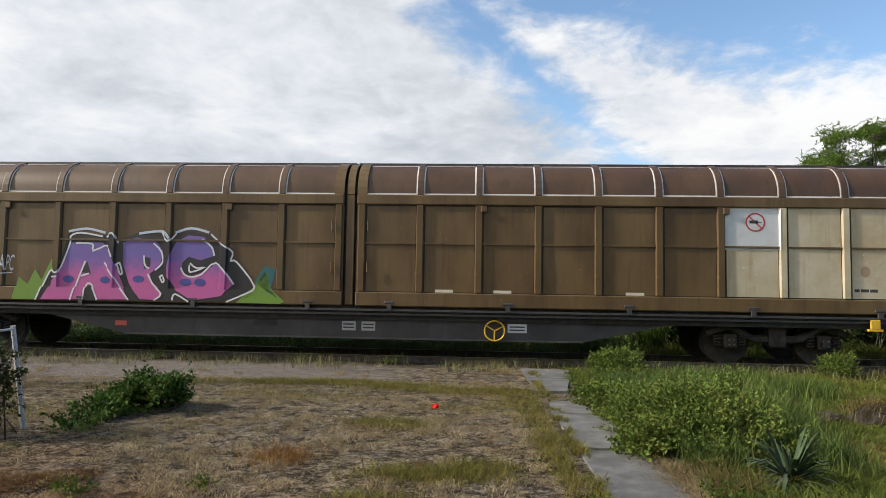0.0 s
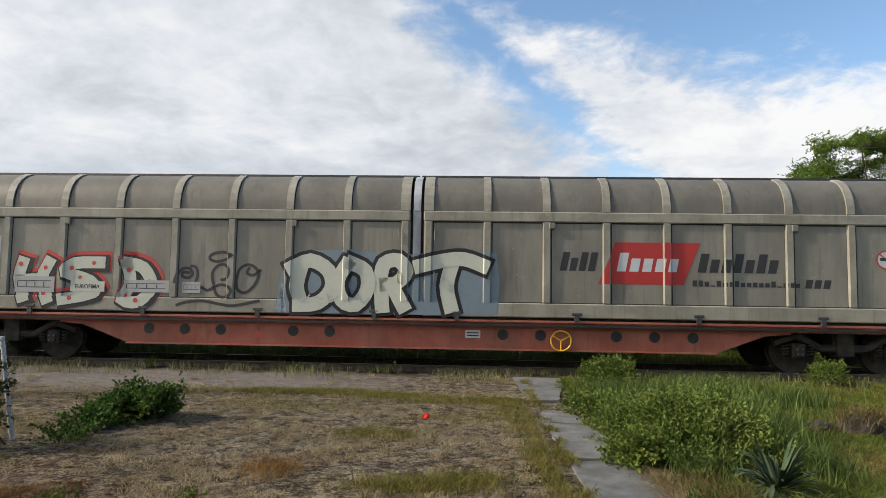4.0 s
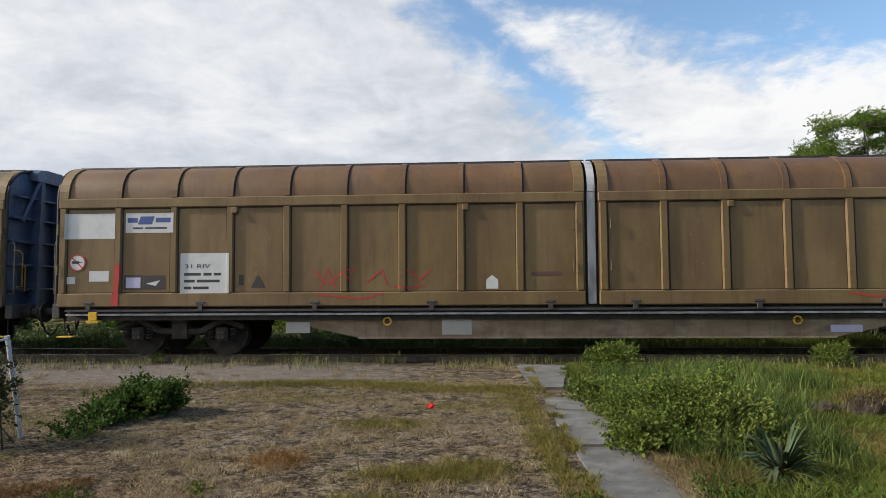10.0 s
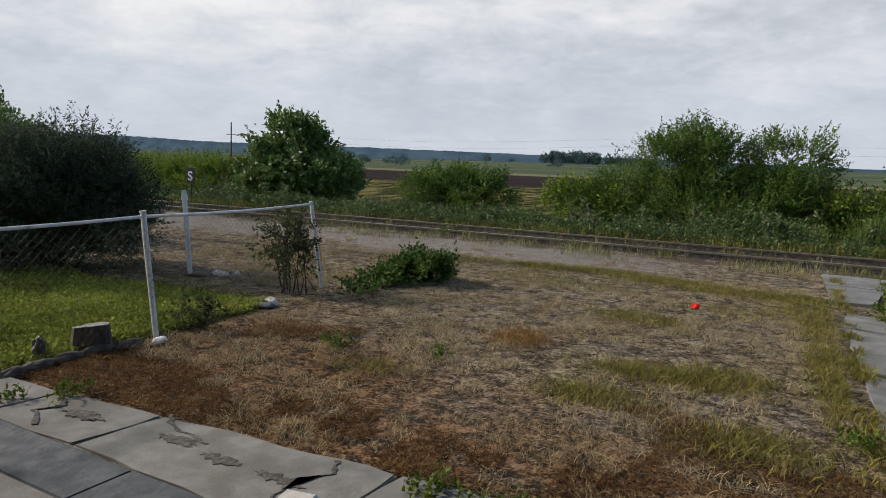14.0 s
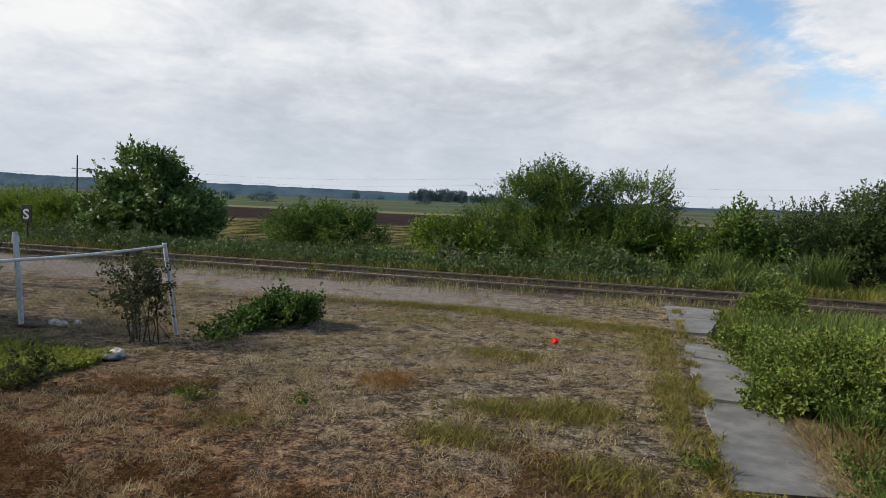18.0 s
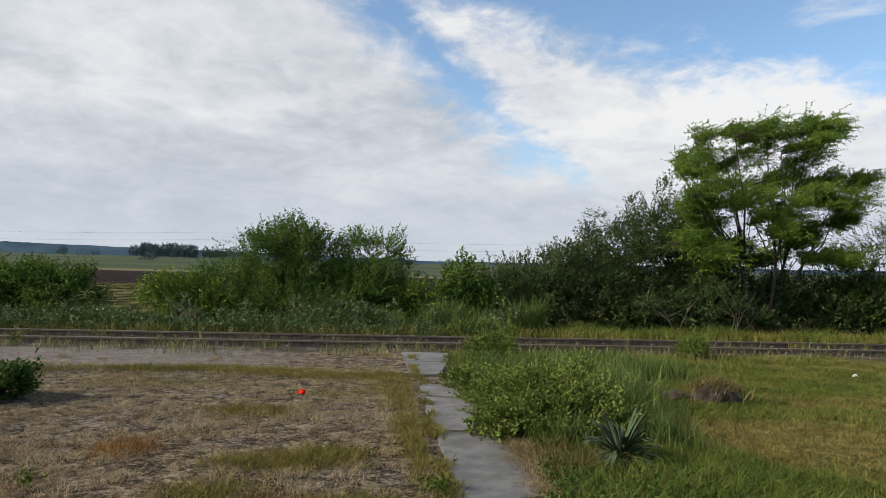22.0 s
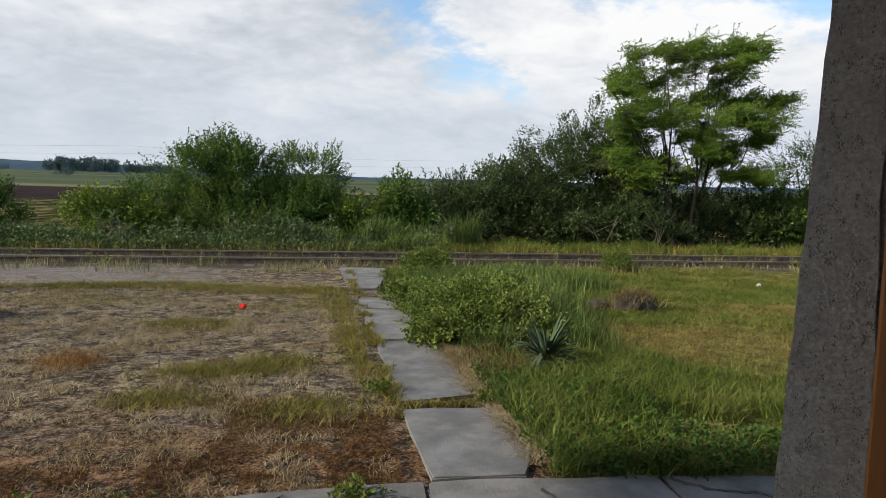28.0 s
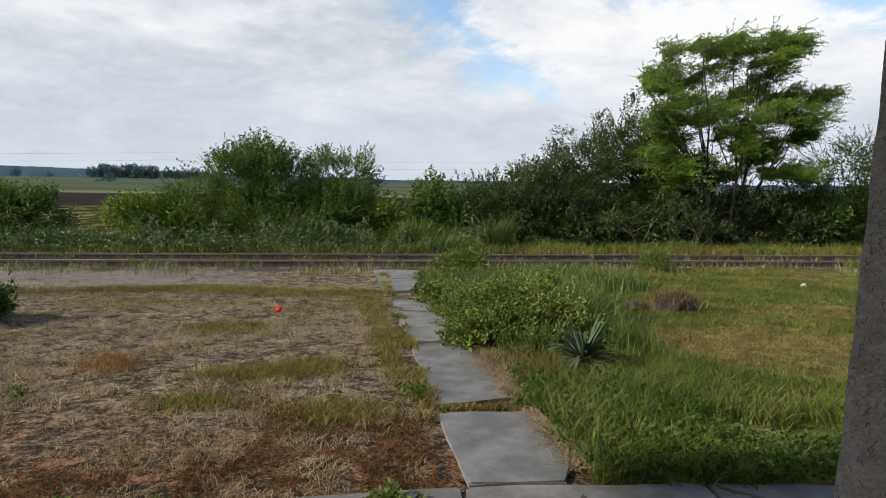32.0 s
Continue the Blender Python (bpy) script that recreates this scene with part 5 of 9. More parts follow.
def make_acacia():
    """The tall wind-swept acacia: several stems, rising limbs, layered sprays of feathery leaves that stream to one side."""
    rng = np.random.default_rng(31)
    root = empty("acacia_tree", pose(11.6, 19.2, 0) @ Matrix.Diagonal((0.95, 1, 0.96, 1)), "tall wind-swept acacia with layered feathery crown", "tree")
    # limb ends: place along the tree, height, spread and depth of the spray
    layers = [(-2.5, 5.7, 0.7, 0.24), (-1.9, 6.3, 0.8, 0.20), (-1.0, 6.35, 0.8, 0.22), (-0.2, 6.5, 0.8, 0.2), (0.6, 6.6, 0.8, 0.22), (1.4, 6.75, 0.8, 0.2), (2.0, 6.55, 0.7, 0.2),
              (-2.5, 5.2, 0.8, 0.20), (-1.5, 5.6, 1.0, 0.22), (-0.4, 5.8, 1.1, 0.25), (0.8, 5.9, 1.0, 0.24), (1.8, 5.95, 0.9, 0.2),
              (-2.3, 4.5, 0.9, 0.20), (-1.2, 4.9, 1.0, 0.22), (0.0, 5.1, 1.1, 0.22), (1.2, 5.2, 1.0, 0.22), (2.2, 5.25, 0.8, 0.18), (2.8, 5.0, 0.6, 0.14),
              (-2.0, 3.7, 0.8, 0.18), (-0.9, 4.1, 0.9, 0.18), (0.5, 4.4, 1.0, 0.18), (1.6, 4.5, 0.9, 0.18), (2.3, 4.2, 0.8, 0.16),
              (-1.5, 3.0, 0.7, 0.16), (0.9, 3.6, 0.8, 0.16), (2.0, 3.4, 0.8, 0.16), (1.5, 2.7, 0.7, 0.15), (2.4, 2.6, 0.6, 0.14), (-2.1, 2.6, 0.5, 0.15), (0.0, 3.3, 0.5, 0.12), (-1.6, 4.3, 0.9, 0.16), (-0.3, 3.8, 0.8, 0.15), (1.2, 3.2, 0.8, 0.15), (-2.4, 3.2, 0.7, 0.16), (2.6, 3.7, 0.6, 0.14), (-0.8, 2.6, 0.7, 0.14), (0.5, 2.5, 0.7, 0.14), (-2.7, 3.9, 0.6, 0.16), (-2.8, 2.9, 0.6, 0.15), (-1.8, 2.2, 0.6, 0.15)]
    stems = [(-0.45, 0.0), (-0.15, 0.25), (0.15, -0.1), (0.45, 0.2), (0.75, 0.0)]
    paths, tips, ways = [], [], []
    forks = []
    for sx, sy in stems:
        a = (sx + rng.normal(0, 0.05), sy, 1.0)
        b = (sx * 1.9 + rng.normal(0, 0.1), sy * 1.5, 2.3)
        paths.append([(sx * 0.7, sy, -0.05, 0.080), (*a, 0.060), (*b, 0.044)])
        forks.append((np.array(a), np.array(b)))
    for k, (x, z, r, h) in enumerate(layers):
        y = rng.uniform(-1.1, 1.1)
        near = min(range(5), key=lambda i: abs(forks[i][1][0] - x * 0.5) + rng.uniform(0, 0.3))
        fork = forks[near][1] if z > 3.4 else forks[near][0]
        z += rng.uniform(-0.15, 0.15)
        hub = np.array([x - 0.55 * r, y, z - 0.30])
        bend = fork + (hub - fork) * 0.5 + (rng.normal(0, 0.10), rng.normal(0, 0.1), -0.18)
        w = 0.016 + 0.003 * z
        paths.append([(*fork, w), (*(fork + (bend - fork) * 0.5 + rng.normal(0, 0.06, 3)), w * 0.85), (*bend, w * 0.7), (*((bend + hub) / 2 + rng.normal(0, 0.05, 3)), w * 0.5), (*hub, w * 0.35)])
        for _ in range(17):
            a, q = rng.uniform(0, 2 * math.pi), rng.uniform(0.2, 1.0) ** 0.6
            e = np.array([x + r * q * math.cos(a) + 0.1, y + 0.8 * r * q * math.sin(a), z + rng.normal(0, 0.9) * h + 0.22 * r * q * math.cos(a)])
            m = (hub + e) / 2 + rng.normal(0, 0.06, 3)
            paths.append([(*hub, w * 0.28), (*m, w * 0.17), (*e, 0.004)])
            for _ in range(24):
                tips.append(m + (e - m) * rng.uniform(0.0, 1.1) + rng.normal(0, 0.07, 3))
                ways.append((0.9 + rng.normal(0, 0.5), rng.normal(0, 0.6), 0.24 + rng.normal(0, 0.26)))
    part("trunk", sweep("trunk", paths, 6), M["bark"], root, "slender forked stems")
    tips, ways = np.array(tips), np.array(ways)
    full = np.array([noise.noise(Vector(q) * 1.7) + 0.6 * noise.noise(Vector(q) * 4.1) for q in tips * (0.8, 1, 1.6)]) > -0.22
    tips, ways = tips[full], ways[full]
    part("crown", foliage("crown", tips, ways, 0.46, 24, 0.062, 0.20, M["leaf_acacia"], rng, 0.22), None, root, "feathery green crown")
    k = np.array([(x - 0.2 + rng.normal(0, 0.5), -0.9 + rng.normal(0, 0.3), z + rng.normal(0, 0.15)) for x, z in ((-2.2, 2.4), (-1.0, 2.7), (0.3, 3.0), (-1.6, 2.3), (1.4, 4.2), (2.0, 4.6)) for _ in range(18)])
    part("bright_growth", foliage("bright_growth", k, rng.normal(0, 0.5, (len(k), 3)) + (0.4, 0, 0.1), 0.42, 20, 0.07, 0.26, M["leaf_lime"], rng, 0.3), None, root, "bright yellow-green leaf sprays")


def make_dead_wood():
    rng = np.random.default_rng(41)
    for x, y, s, n in ((8.6, 18.6, 0.9, 3), (10.2, 18.3, 1.0, 6), (-4.9, 17.3, 0.5, 9), (-11.5, 17.4, 0.5, 7)):
        paths = []
        for _ in range(n):
            a = rng.normal(0, 0.6)
            e = np.array([math.sin(a) * s * 1.3, rng.normal(0, 0.2), s * (1.0 + rng.uniform(-0.3, 0.5))])
            m = e * 0.5 + rng.normal(0, 0.1, 3)
            paths.append([(rng.normal(0, 0.1), 0, -0.03, 0.013), (*m, 0.009), (*e, 0.003)])
            paths.append([(*m, 0.011), (*(m + (rng.normal(0, 0.4), 0.05, 0.35)), 0.003)])
        thing("dead_branch", sweep("dead_branch", paths, 5), M["dead_wood"], "bleached dead branches in the undergrowth", "branch", pose(x, y, 0), kind="stuff")


def strip_points(rng, n, x0, x1, y0, y1, gap=0.0, scale=0.5):
    p = np.column_stack([rng.uniform(x0, x1, n), rng.uniform(y0, y1, n)])
    if gap:
        keep = np.array([noise.noise(Vector((a * scale, b * scale, 7.0))) > gap for a, b in p])
        p = p[keep]
    return p


def make_verge():
    rng = np.random.default_rng(51)
    # brambles and ivy along the far side
    p = strip_points(rng, 21000, -34, 3.0, 16.5, 18.7, -0.30, 0.8)
    h = np.array([(0.14 + 0.50 * max(0.0, 0.5 + 1.2 * noise.noise(Vector((a * 0.45, b * 0.5, 2.0)))) + 0.10 * noise.noise(Vector((a * 1.7, b * 1.7, 4.0)))) * (1.0 if a > -6.5 else 0.72) for a, b in p]) * np.interp(p[:, 1], (16.75, 17.3), (0.35, 1.0))
    tips = np.column_stack([p, h * rng.uniform(0.15, 1.0, len(p))])
    ways = rng.normal(0, 0.6, (len(p), 3)) + (0, -0.3, 0.6)
    thing("brambles", foliage("brambles", tips, ways, 0.24, 9, 0.066, 0.32, M["leaf_bramble"], rng), None, "bramble and nettle growth beside the rails", "undergrowth", kind="stuff")
    # grass on the right of it
    p = strip_points(rng, 26000, 1.0, 24, 16.5, 18.4)
    thing("verge_grass", blades("verge_grass", p, np.array([0.08 + 0.36 * max(0.0, 0.32 + 1.2 * noise.noise(Vector((a * 0.8, b * 0.8, 3.0)))) for a, b in p]) * rng.uniform(0.5, 1.3, len(p)), 0.012, 0.45, M["grass"], rng), None, "pale green tall grass beside the rails", "grass", kind="stuff")
    p = np.concatenate([strip_points(rng, 5000, -20, 24, 16.2, 16.8, 0.0), strip_points(rng, 7000, 0.5, 24, 16.6, 18.4, 0.02), strip_points(rng, 2600, -30, 0.5, 16.6, 18.6, 0.1)])
    thing("verge_straw", blades("verge_straw", p, 0.26, 0.012, 0.35, M["olive_grass"], rng), None, "yellowing grass between brambles and rails", "grass", kind="stuff")
    for x, y, r, h, n in ((1.7, 18.0, 0.75, 1.0, 1500), (3.7, 17.7, 0.28, 1.1, 520), (4.15, 17.6, 0.3, 1.15, 560), (0.0, 18.2, 0.8, 0.75, 900), (-0.9, 18.1, 0.5, 0.8, 500), (2.8, 18.2, 0.5, 0.8, 500)):
        a, q = rng.uniform(0, 6.283, n), np.sqrt(rng.uniform(0, 1, n)) * r
        pp = np.column_stack([q * np.cos(a), q * np.sin(a) * 0.7])
        thing("reed_clump", blades("reed_clump", pp, h * (0.98 - 0.45 * (q / r) ** 2) * rng.uniform(0.45, 1.15, n), 0.017, 0.24, M["reed"], rng), None, "tall fresh green reed grass clump", "grass", pose(x, y, 0))
    # tall dusty weeds standing out of the brambles
    for _ in range(26):
        x, y, h = rng.uniform(-20, 3.5), rng.uniform(16.7, 18.0), rng.uniform(0.45, 0.95)
        n = int(26 * h)
        pts = np.column_stack([rng.normal(0, 0.05, n), rng.normal(0, 0.05, n), rng.uniform(0.15, 1.0, n) * h])
        thing("weed", foliage("weed", pts, rng.normal(0, 0.7, (n, 3)) + (0, 0, 0.4), 0.13, 6, 0.085, 0.26, M["leaf_dusty"], rng), None, "tall dusty weed among the brambles", "weed", pose(x, y, 0), "tall weeds along the track", "stuff")
    # seeding grass in loose bunches before and between the rails
    p = np.concatenate([strip_points(rng, 5200, -14, 12, 12.3, 13.75, -0.06, 0.9), strip_points(rng, 2600, -16, 14, 15.0, 16.4, 0.10, 1.3)])
    thing("seed_grass", blades("seed_grass", p, 0.19, 0.009, 0.45, M["seed_grass"], rng), None, "pale seeding grass along the rails", "grass", kind="stuff")
    # weeds between and before the rails
    p = strip_points(rng, 5200, -22, 24, 13.3, 16.4, 0.05, 0.9)
    thing("track_weeds", blades("track_weeds", p, 0.17, 0.012, 0.4, M["olive_grass"], rng), None, "thin weeds growing between the rails", "weeds", kind="stuff")
    for _ in range(20):
        x, y = rng.uniform(-16, 16), rng.choice([13.55, 13.75, 14.9, 16.2]) + rng.normal(0, 0.12)
        n = int(rng.integers(10, 26))
        pts = np.column_stack([rng.normal(0, 0.11, n), rng.normal(0, 0.07, n), rng.uniform(0.0, 0.13, n)])
        thing("weed", foliage("weed", pts, rng.normal(0, 0.5, (n, 3)) + (0, 0, 0.7), 0.13, 7, 0.05, 0.24, M["leaf_weed"], rng), None, "grey-green weed beside the rail", "weed", pose(x, y, 0), "weeds along the track", "stuff")


make_bushes()
make_acacia()
make_dead_wood()
make_verge()


# ---- the yard: path, apron, porch, fence, garden ----
def slab(name, poly, z0, z1, mat, parent=None, bevel=0.012):
    bm = bmesh.new()
    lo = [bm.verts.new((x, y, z0)) for x, y in poly]
    hi = [bm.verts.new((x, y, z1)) for x, y in poly]
    bm.faces.new(list(reversed(lo)))
    top = bm.faces.new(hi)
    n = len(poly)
    for k in range(n):
        bm.faces.new((lo[k], lo[(k + 1) % n], hi[(k + 1) % n], hi[k]))
    if bevel:
        bmesh.ops.bevel(bm, geom=list(top.edges), offset=bevel, segments=2, affect="EDGES")
    return part(name, bm, mat, parent)


def rough_edge(points, rng, step=0.12, amount=0.025):
    """A ragged outline along straight stretches."""
    out = []
    for a, b in zip(points, points[1:] + points[:1]):
        n = max(1, int(math.dist(a, b) / step))
        for i in range(n):
            x, y = a[0] + (b[0] - a[0]) * i / n, a[1] + (b[1] - a[1]) * i / n
            j = amount if i else amount * 0.4
            out.append((x + rng.uniform(-j, j), y + rng.uniform(-j, j)))
    return out


def make_paving():
    rng = random.Random(8)
    path = empty("path", None, "path of worn concrete slabs to the track", "path", kind="structure")
    for poly in ([(0.66, 3.17), (1.20, 3.15), (1.34, 3.6), (1.36, 4.31), (0.64, 4.34)], [(0.63, 4.5), (1.27, 4.64), (1.24, 6.5), (0.63, 6.52)], [(0.62, 6.62), (1.22, 6.62), (1.20, 8.3), (0.57, 8.46)],
                 [(0.57, 8.52), (1.10, 8.40), (1.06, 9.3), (0.60, 9.42)], [(0.48, 10.22), (0.98, 10.28), (1.20, 11.75), (0.46, 11.8)], [(0.46, 11.86), (1.24, 11.82), (1.36, 13.12), (0.42, 13.18)]):
        slab("slab", rough_edge(poly, rng, 0.2, 0.015), -0.08, 0.018 + rng.uniform(-0.004, 0.006), M["concrete"], path)
    apron = empty("apron", None, "cracked concrete apron before the porch", "paving", kind="structure")
    edge = [(-4.75, 2.74), (-4.0, 2.76), (-3.45, 2.80), (-2.85, 2.90), (-1.9, 2.95), (-1.2, 3.02), (-0.2, 3.08), (0.62, 3.13), (1.95, 3.05), (2.9, 2.88), (4.4, 2.8), (6.5, 2.8)]
    cuts = [-4.75, -3.98, -3.13, -1.55, -0.62, 0.62, 1.95, 3.3, 4.9, 6.5]
    for a, b in zip(cuts, cuts[1:]):
        ya, yb = np.interp(a, [e[0] for e in edge], [e[1] for e in edge]), np.interp(b, [e[0] for e in edge], [e[1] for e in edge])
        s = 0.06
        poly = [(a - s + 0.012, 2.32), (b - s - 0.012, 2.32), (b - 0.012, yb), (a + 0.012, ya)]
        slab("slab", rough_edge(poly, rng, 0.16, 0.016), -0.08, 0.022 + rng.uniform(-0.002, 0.002), M["apron"], apron)
    for k in range(11):
        x = -6.4 + k * 1.25
        slab("paving_tile", [(x + 0.006, 1.96), (x + 1.244, 1.96), (x + 1.244, 2.30), (x + 0.006, 2.30)], -0.06, 0.03 + rng.uniform(-0.003, 0.003), M["slate"], apron, 0.006)
    for k in range(9):
        x = -6.4 + k * 1.5
        slab("porch_slab", [(x + 0.005, -2.3), (x + 1.495, -2.3), (x + 1.495, 1.94), (x + 0.005, 1.94)], -0.06, 0.045, M["apron"], apron, 0.008)
    slab("apron_bed", [(-4.7, 2.3), (6.4, 2.3), (6.4, 2.74), (1.95, 2.98), (0.6, 3.06), (-1.9, 2.88), (-3.4, 2.74), (-4.7, 2.68)], -0.09, 0.010, M["grit"], apron, 0.0)
    # broken spots in the apron, filled with grit
    rs = np.random.default_rng(61)
    for x, y, r in ((-2.78, 2.66, 0.085), (-2.4, 2.62, 0.08), (-2.02, 2.62, 0.085), (-3.5, 2.6, 0.10)):
        n = 34
        poly = [(x + r * (1 + 0.22 * rs.normal()) * 1.5 * math.cos(6.283 * i / n), y + 0.5 * r * (1 + 0.3 * rs.normal()) * math.sin(6.283 * i / n)) for i in range(n)]
        slab("grit_patch", poly, 0.0, 0.0275, M["grit"], apron, 0.0)
    for pts in ([(-3.95, 2.76), (-3.75, 2.62), (-3.8, 2.5), (-3.55, 2.34)], [(-3.1, 2.88), (-2.9, 2.75), (-2.55, 2.7)], [(-1.9, 2.94), (-1.82, 2.8), (-1.95, 2.66), (-1.9, 2.4)], [(-0.15, 3.06), (-0.05, 2.85), (-0.2, 2.6)], [(2.0, 3.0), (2.12, 2.85), (2.4, 2.74), (2.62, 2.5)], [(1.2, 2.95), (1.3, 2.7), (1.2, 2.4)]):
        mid = []
        for (a, b), (c, d) in zip(pts, pts[1:]):
            mid += [(a + (c - a) * q / 6 + rs.normal(0, 0.010), b + (d - b) * q / 6 + rs.normal(0, 0.010)) for q in range(6)]
        w = [0.004 + 0.010 * rs.random() for _ in mid]
        slab("crack", [(a - e, b - e) for (a, b), e in zip(mid, w)] + [(a + e, b + e) for (a, b), e in reversed(list(zip(mid, w)))], 0.0, 0.0285, M["grit"], apron, 0.0)
    thing("kerb_stone", boxes((-0.09, 0.09, -0.06, 0.06, 0, 0.09), bevel=0.02), M["stone"], "small broken kerb stone on the apron", "stone", pose(-1.72, 2.42, 0.02, 0, 0, 12))
    # unseen house, sized to darken the wagons' reflections on the right
    thing("unseen_house_wall", boxes((-6.2, 16.0, -2.7, -2.35, -0.1, 3.59)), M["plaster"], "unseen plain plastered house wall behind the porch", "wall", kind="structure")
    roof = bmesh.new()
    rv = [roof.verts.new(c) for c in ((-6.6, -2.3, 3.74), (16.4, -2.3, 3.74), (16.4, -6.6, 6.9), (-6.6, -6.6, 6.9), (16.4, -10.9, 3.74), (-6.6, -10.9, 3.74))]
    for ring in ((0, 1, 2, 3), (3, 2, 4, 5), (0, 3, 5), (1, 4, 2), (0, 5, 4, 1)):
        roof.faces.new([rv[i] for i in ring])
    thing("unseen_house_roof", roof, M["roof_tiles"], "unseen brown tiled roof added to darken reflections", "roof", kind="structure")
    # the porch post with its timber
    pillar = empty("porch_pillar", pose(1.766, 1.645, 0.03, 0, 0, -43), "grey roughcast porch pillar with a timber edge", "pillar")
    bm = bmesh.new()
    ring = []
    for i in range(31):
        z = i * 0.1125
        w = 0.166 - 0.036 * z
        ring.append([bm.verts.new((sx * w + 0.003 * math.sin(i * 2.1 + sx), sy * w + 0.003 * math.cos(i * 1.7 + sy), z)) for sx, sy in ((-1, -1), (1, -1), (1, 1), (-1, 1))])
    for a, b in zip(ring, ring[1:]):
        for k in range(4):
            bm.faces.new((a[k], a[(k + 1) % 4], b[(k + 1) % 4], b[k]))
    bm.faces.new(ring[-1])
    bmesh.ops.bevel(bm, geom=[e for e in bm.edges if abs(e.verts[0].co.z - e.verts[1].co.z) > 0.05], offset=0.02, segments=2, affect="EDGES")
    part("shaft", bm, M["stucco"], pillar, "roughcast shaft")
    part("timber_edge", boxes((0.108, 0.20, -0.23, -0.14, 0, 3.38), bevel=0.006), M["timber"], pillar, "varnished timber board")
    # porch roof and eave stay out of view; their edges set the ground shade
    thing("unseen_porch_roof", boxes((-4.7, 7.0, -2.4, 2.2, 3.60, 3.72)), M["timber"], "unseen boarded porch roof placed for its shade", "roof", kind="structure")
    thing("eave", boxes((-6.6, -4.72, -2.4, 1.0, 3.60, 3.72)), M["timber"], "unseen boarded eave placed for its shade", "roof", kind="structure")
    thing("porch_beam", boxes((-4.6, 7.0, 1.60, 1.78, 3.42, 3.59)), M["timber"], "timber beam over the porch", "beam", kind="structure")


def mesh_panel(name, a, b, height, parent, cell=0.07):
    """Diamond wire mesh between two posts, as thin crossed wires, with a drooping top bar."""
    a, b = np.array(a, float), np.array(b, float)
    length = np.linalg.norm(b - a)
    paths = []
    n = int(length / cell)
    for k in range(-int(height / cell), n + 1):
        for s in (1, -1):
            u0, z0, u1, z1 = k * cell, 0.03, k * cell + height, height
            if s < 0:
                u0, u1 = u1, u0
            pts = []
            for u, z in ((u0, z0), (u1, z1)):
                pts.append((u, z))
            (ua, za), (ub, zb) = pts
            t0, t1 = sorted(((0 - ua) / (ub - ua), (length - ua) / (ub - ua)))
            t0, t1 = max(0, t0), min(1, t1)
            if t1 - t0 < 0.02:
                continue
            ends = []
            for t in (t0, t1):
                u, z = ua + (ub - ua) * t, za + (zb - za) * t
                p = a + (b - a) * (u / length)
                ends.append((p[0], p[1], z, 0.0011))
            paths.append(ends)
    return part(name, sweep(name, paths, 3), M["old_wire"], parent, "diamond wire mesh")


def make_fence():
    fence = empty("wire_fence", None, "white steel posts with a pipe rail and wire mesh", "fence")
    posts = [((-4.69, 4.0), 1.09), ((-5.2, 6.82), 1.08)]
    corner = (-4.62, 1.75)
    for (x, y), h in posts + [(corner, 1.05)]:
        bm = bmesh.new()
        rod(bm, (0, 0, -0.05), (0, 0, h), 0.024, sides=12)
        disc(bm, (0, 0, h + 0.006), 0.027, 0.014, "z", 12)
        part("post", bm, M["post"], fence, "white painted steel post", pose(x, y, 0, 3.2, -3.4, 0) if y < 5 else pose(x, y, 0, 5.2, -5.6, 0))
    far = thing("fence_post", rod(bmesh.new(), (0, 0, -0.02), (0, 0, 1.0), 0.032, sides=12), M["post"], "thick white pipe post with a capped top", "post", pose(-7.11, 6.39, 0.03, 2.5, -2.5, 0))
    part("cap", disc(rod(bmesh.new(), (0, 0, 0.98), (0, 0, 1.06), 0.046, 0.036, 12), (0, 0, 1.08), 0.03, 0.05, "z", 12), M["post"], far, "widened cap")

    def bar(a, b, za, zb, sag=0.0):
        pts = [(a[0] + (b[0] - a[0]) * k / 8, a[1] + (b[1] - a[1]) * k / 8, za + (zb - za) * k / 8 - sag * math.sin(math.pi * k / 8), 0.014) for k in range(9)]
        part("pipe_rail", sweep("pipe_rail", [pts], 8), M["post"], fence, "white pipe rail")

    p1, p3 = posts[0][0], posts[1][0]
    t1, t3 = (p1[0] - 0.06, p1[1] - 0.06), (p3[0] - 0.10, p3[1] - 0.10)
    bar(t1, t3, 1.05, 1.05, 0.02)
    bar(corner, t1, 1.03, 1.05, 0.02)
    mesh_panel("wire_mesh", p1, p3, 1.0, fence, 0.075)
    mesh_panel("wire_mesh", corner, p1, 1.0, fence, 0.075)
    mesh_panel("wire_mesh", p3, (-7.11, 6.45), 0.98, fence, 0.075)


def lump(name, size, seed, rough=0.25, sub=3):
    bm = bmesh.new()
    bmesh.ops.create_icosphere(bm, subdivisions=sub, radius=1.0)
    for v in bm.verts:
        k = 1 + rough * noise.noise(v.co * 1.6 + Vector((seed, seed * 2, 0))) + rough * 0.4 * noise.noise(v.co * 4.0 + Vector((0, seed, seed)))
        v.co = Vector((v.co.x * size[0], v.co.y * size[1], max(-0.4, v.co.z) * size[2])) * k
    return bm


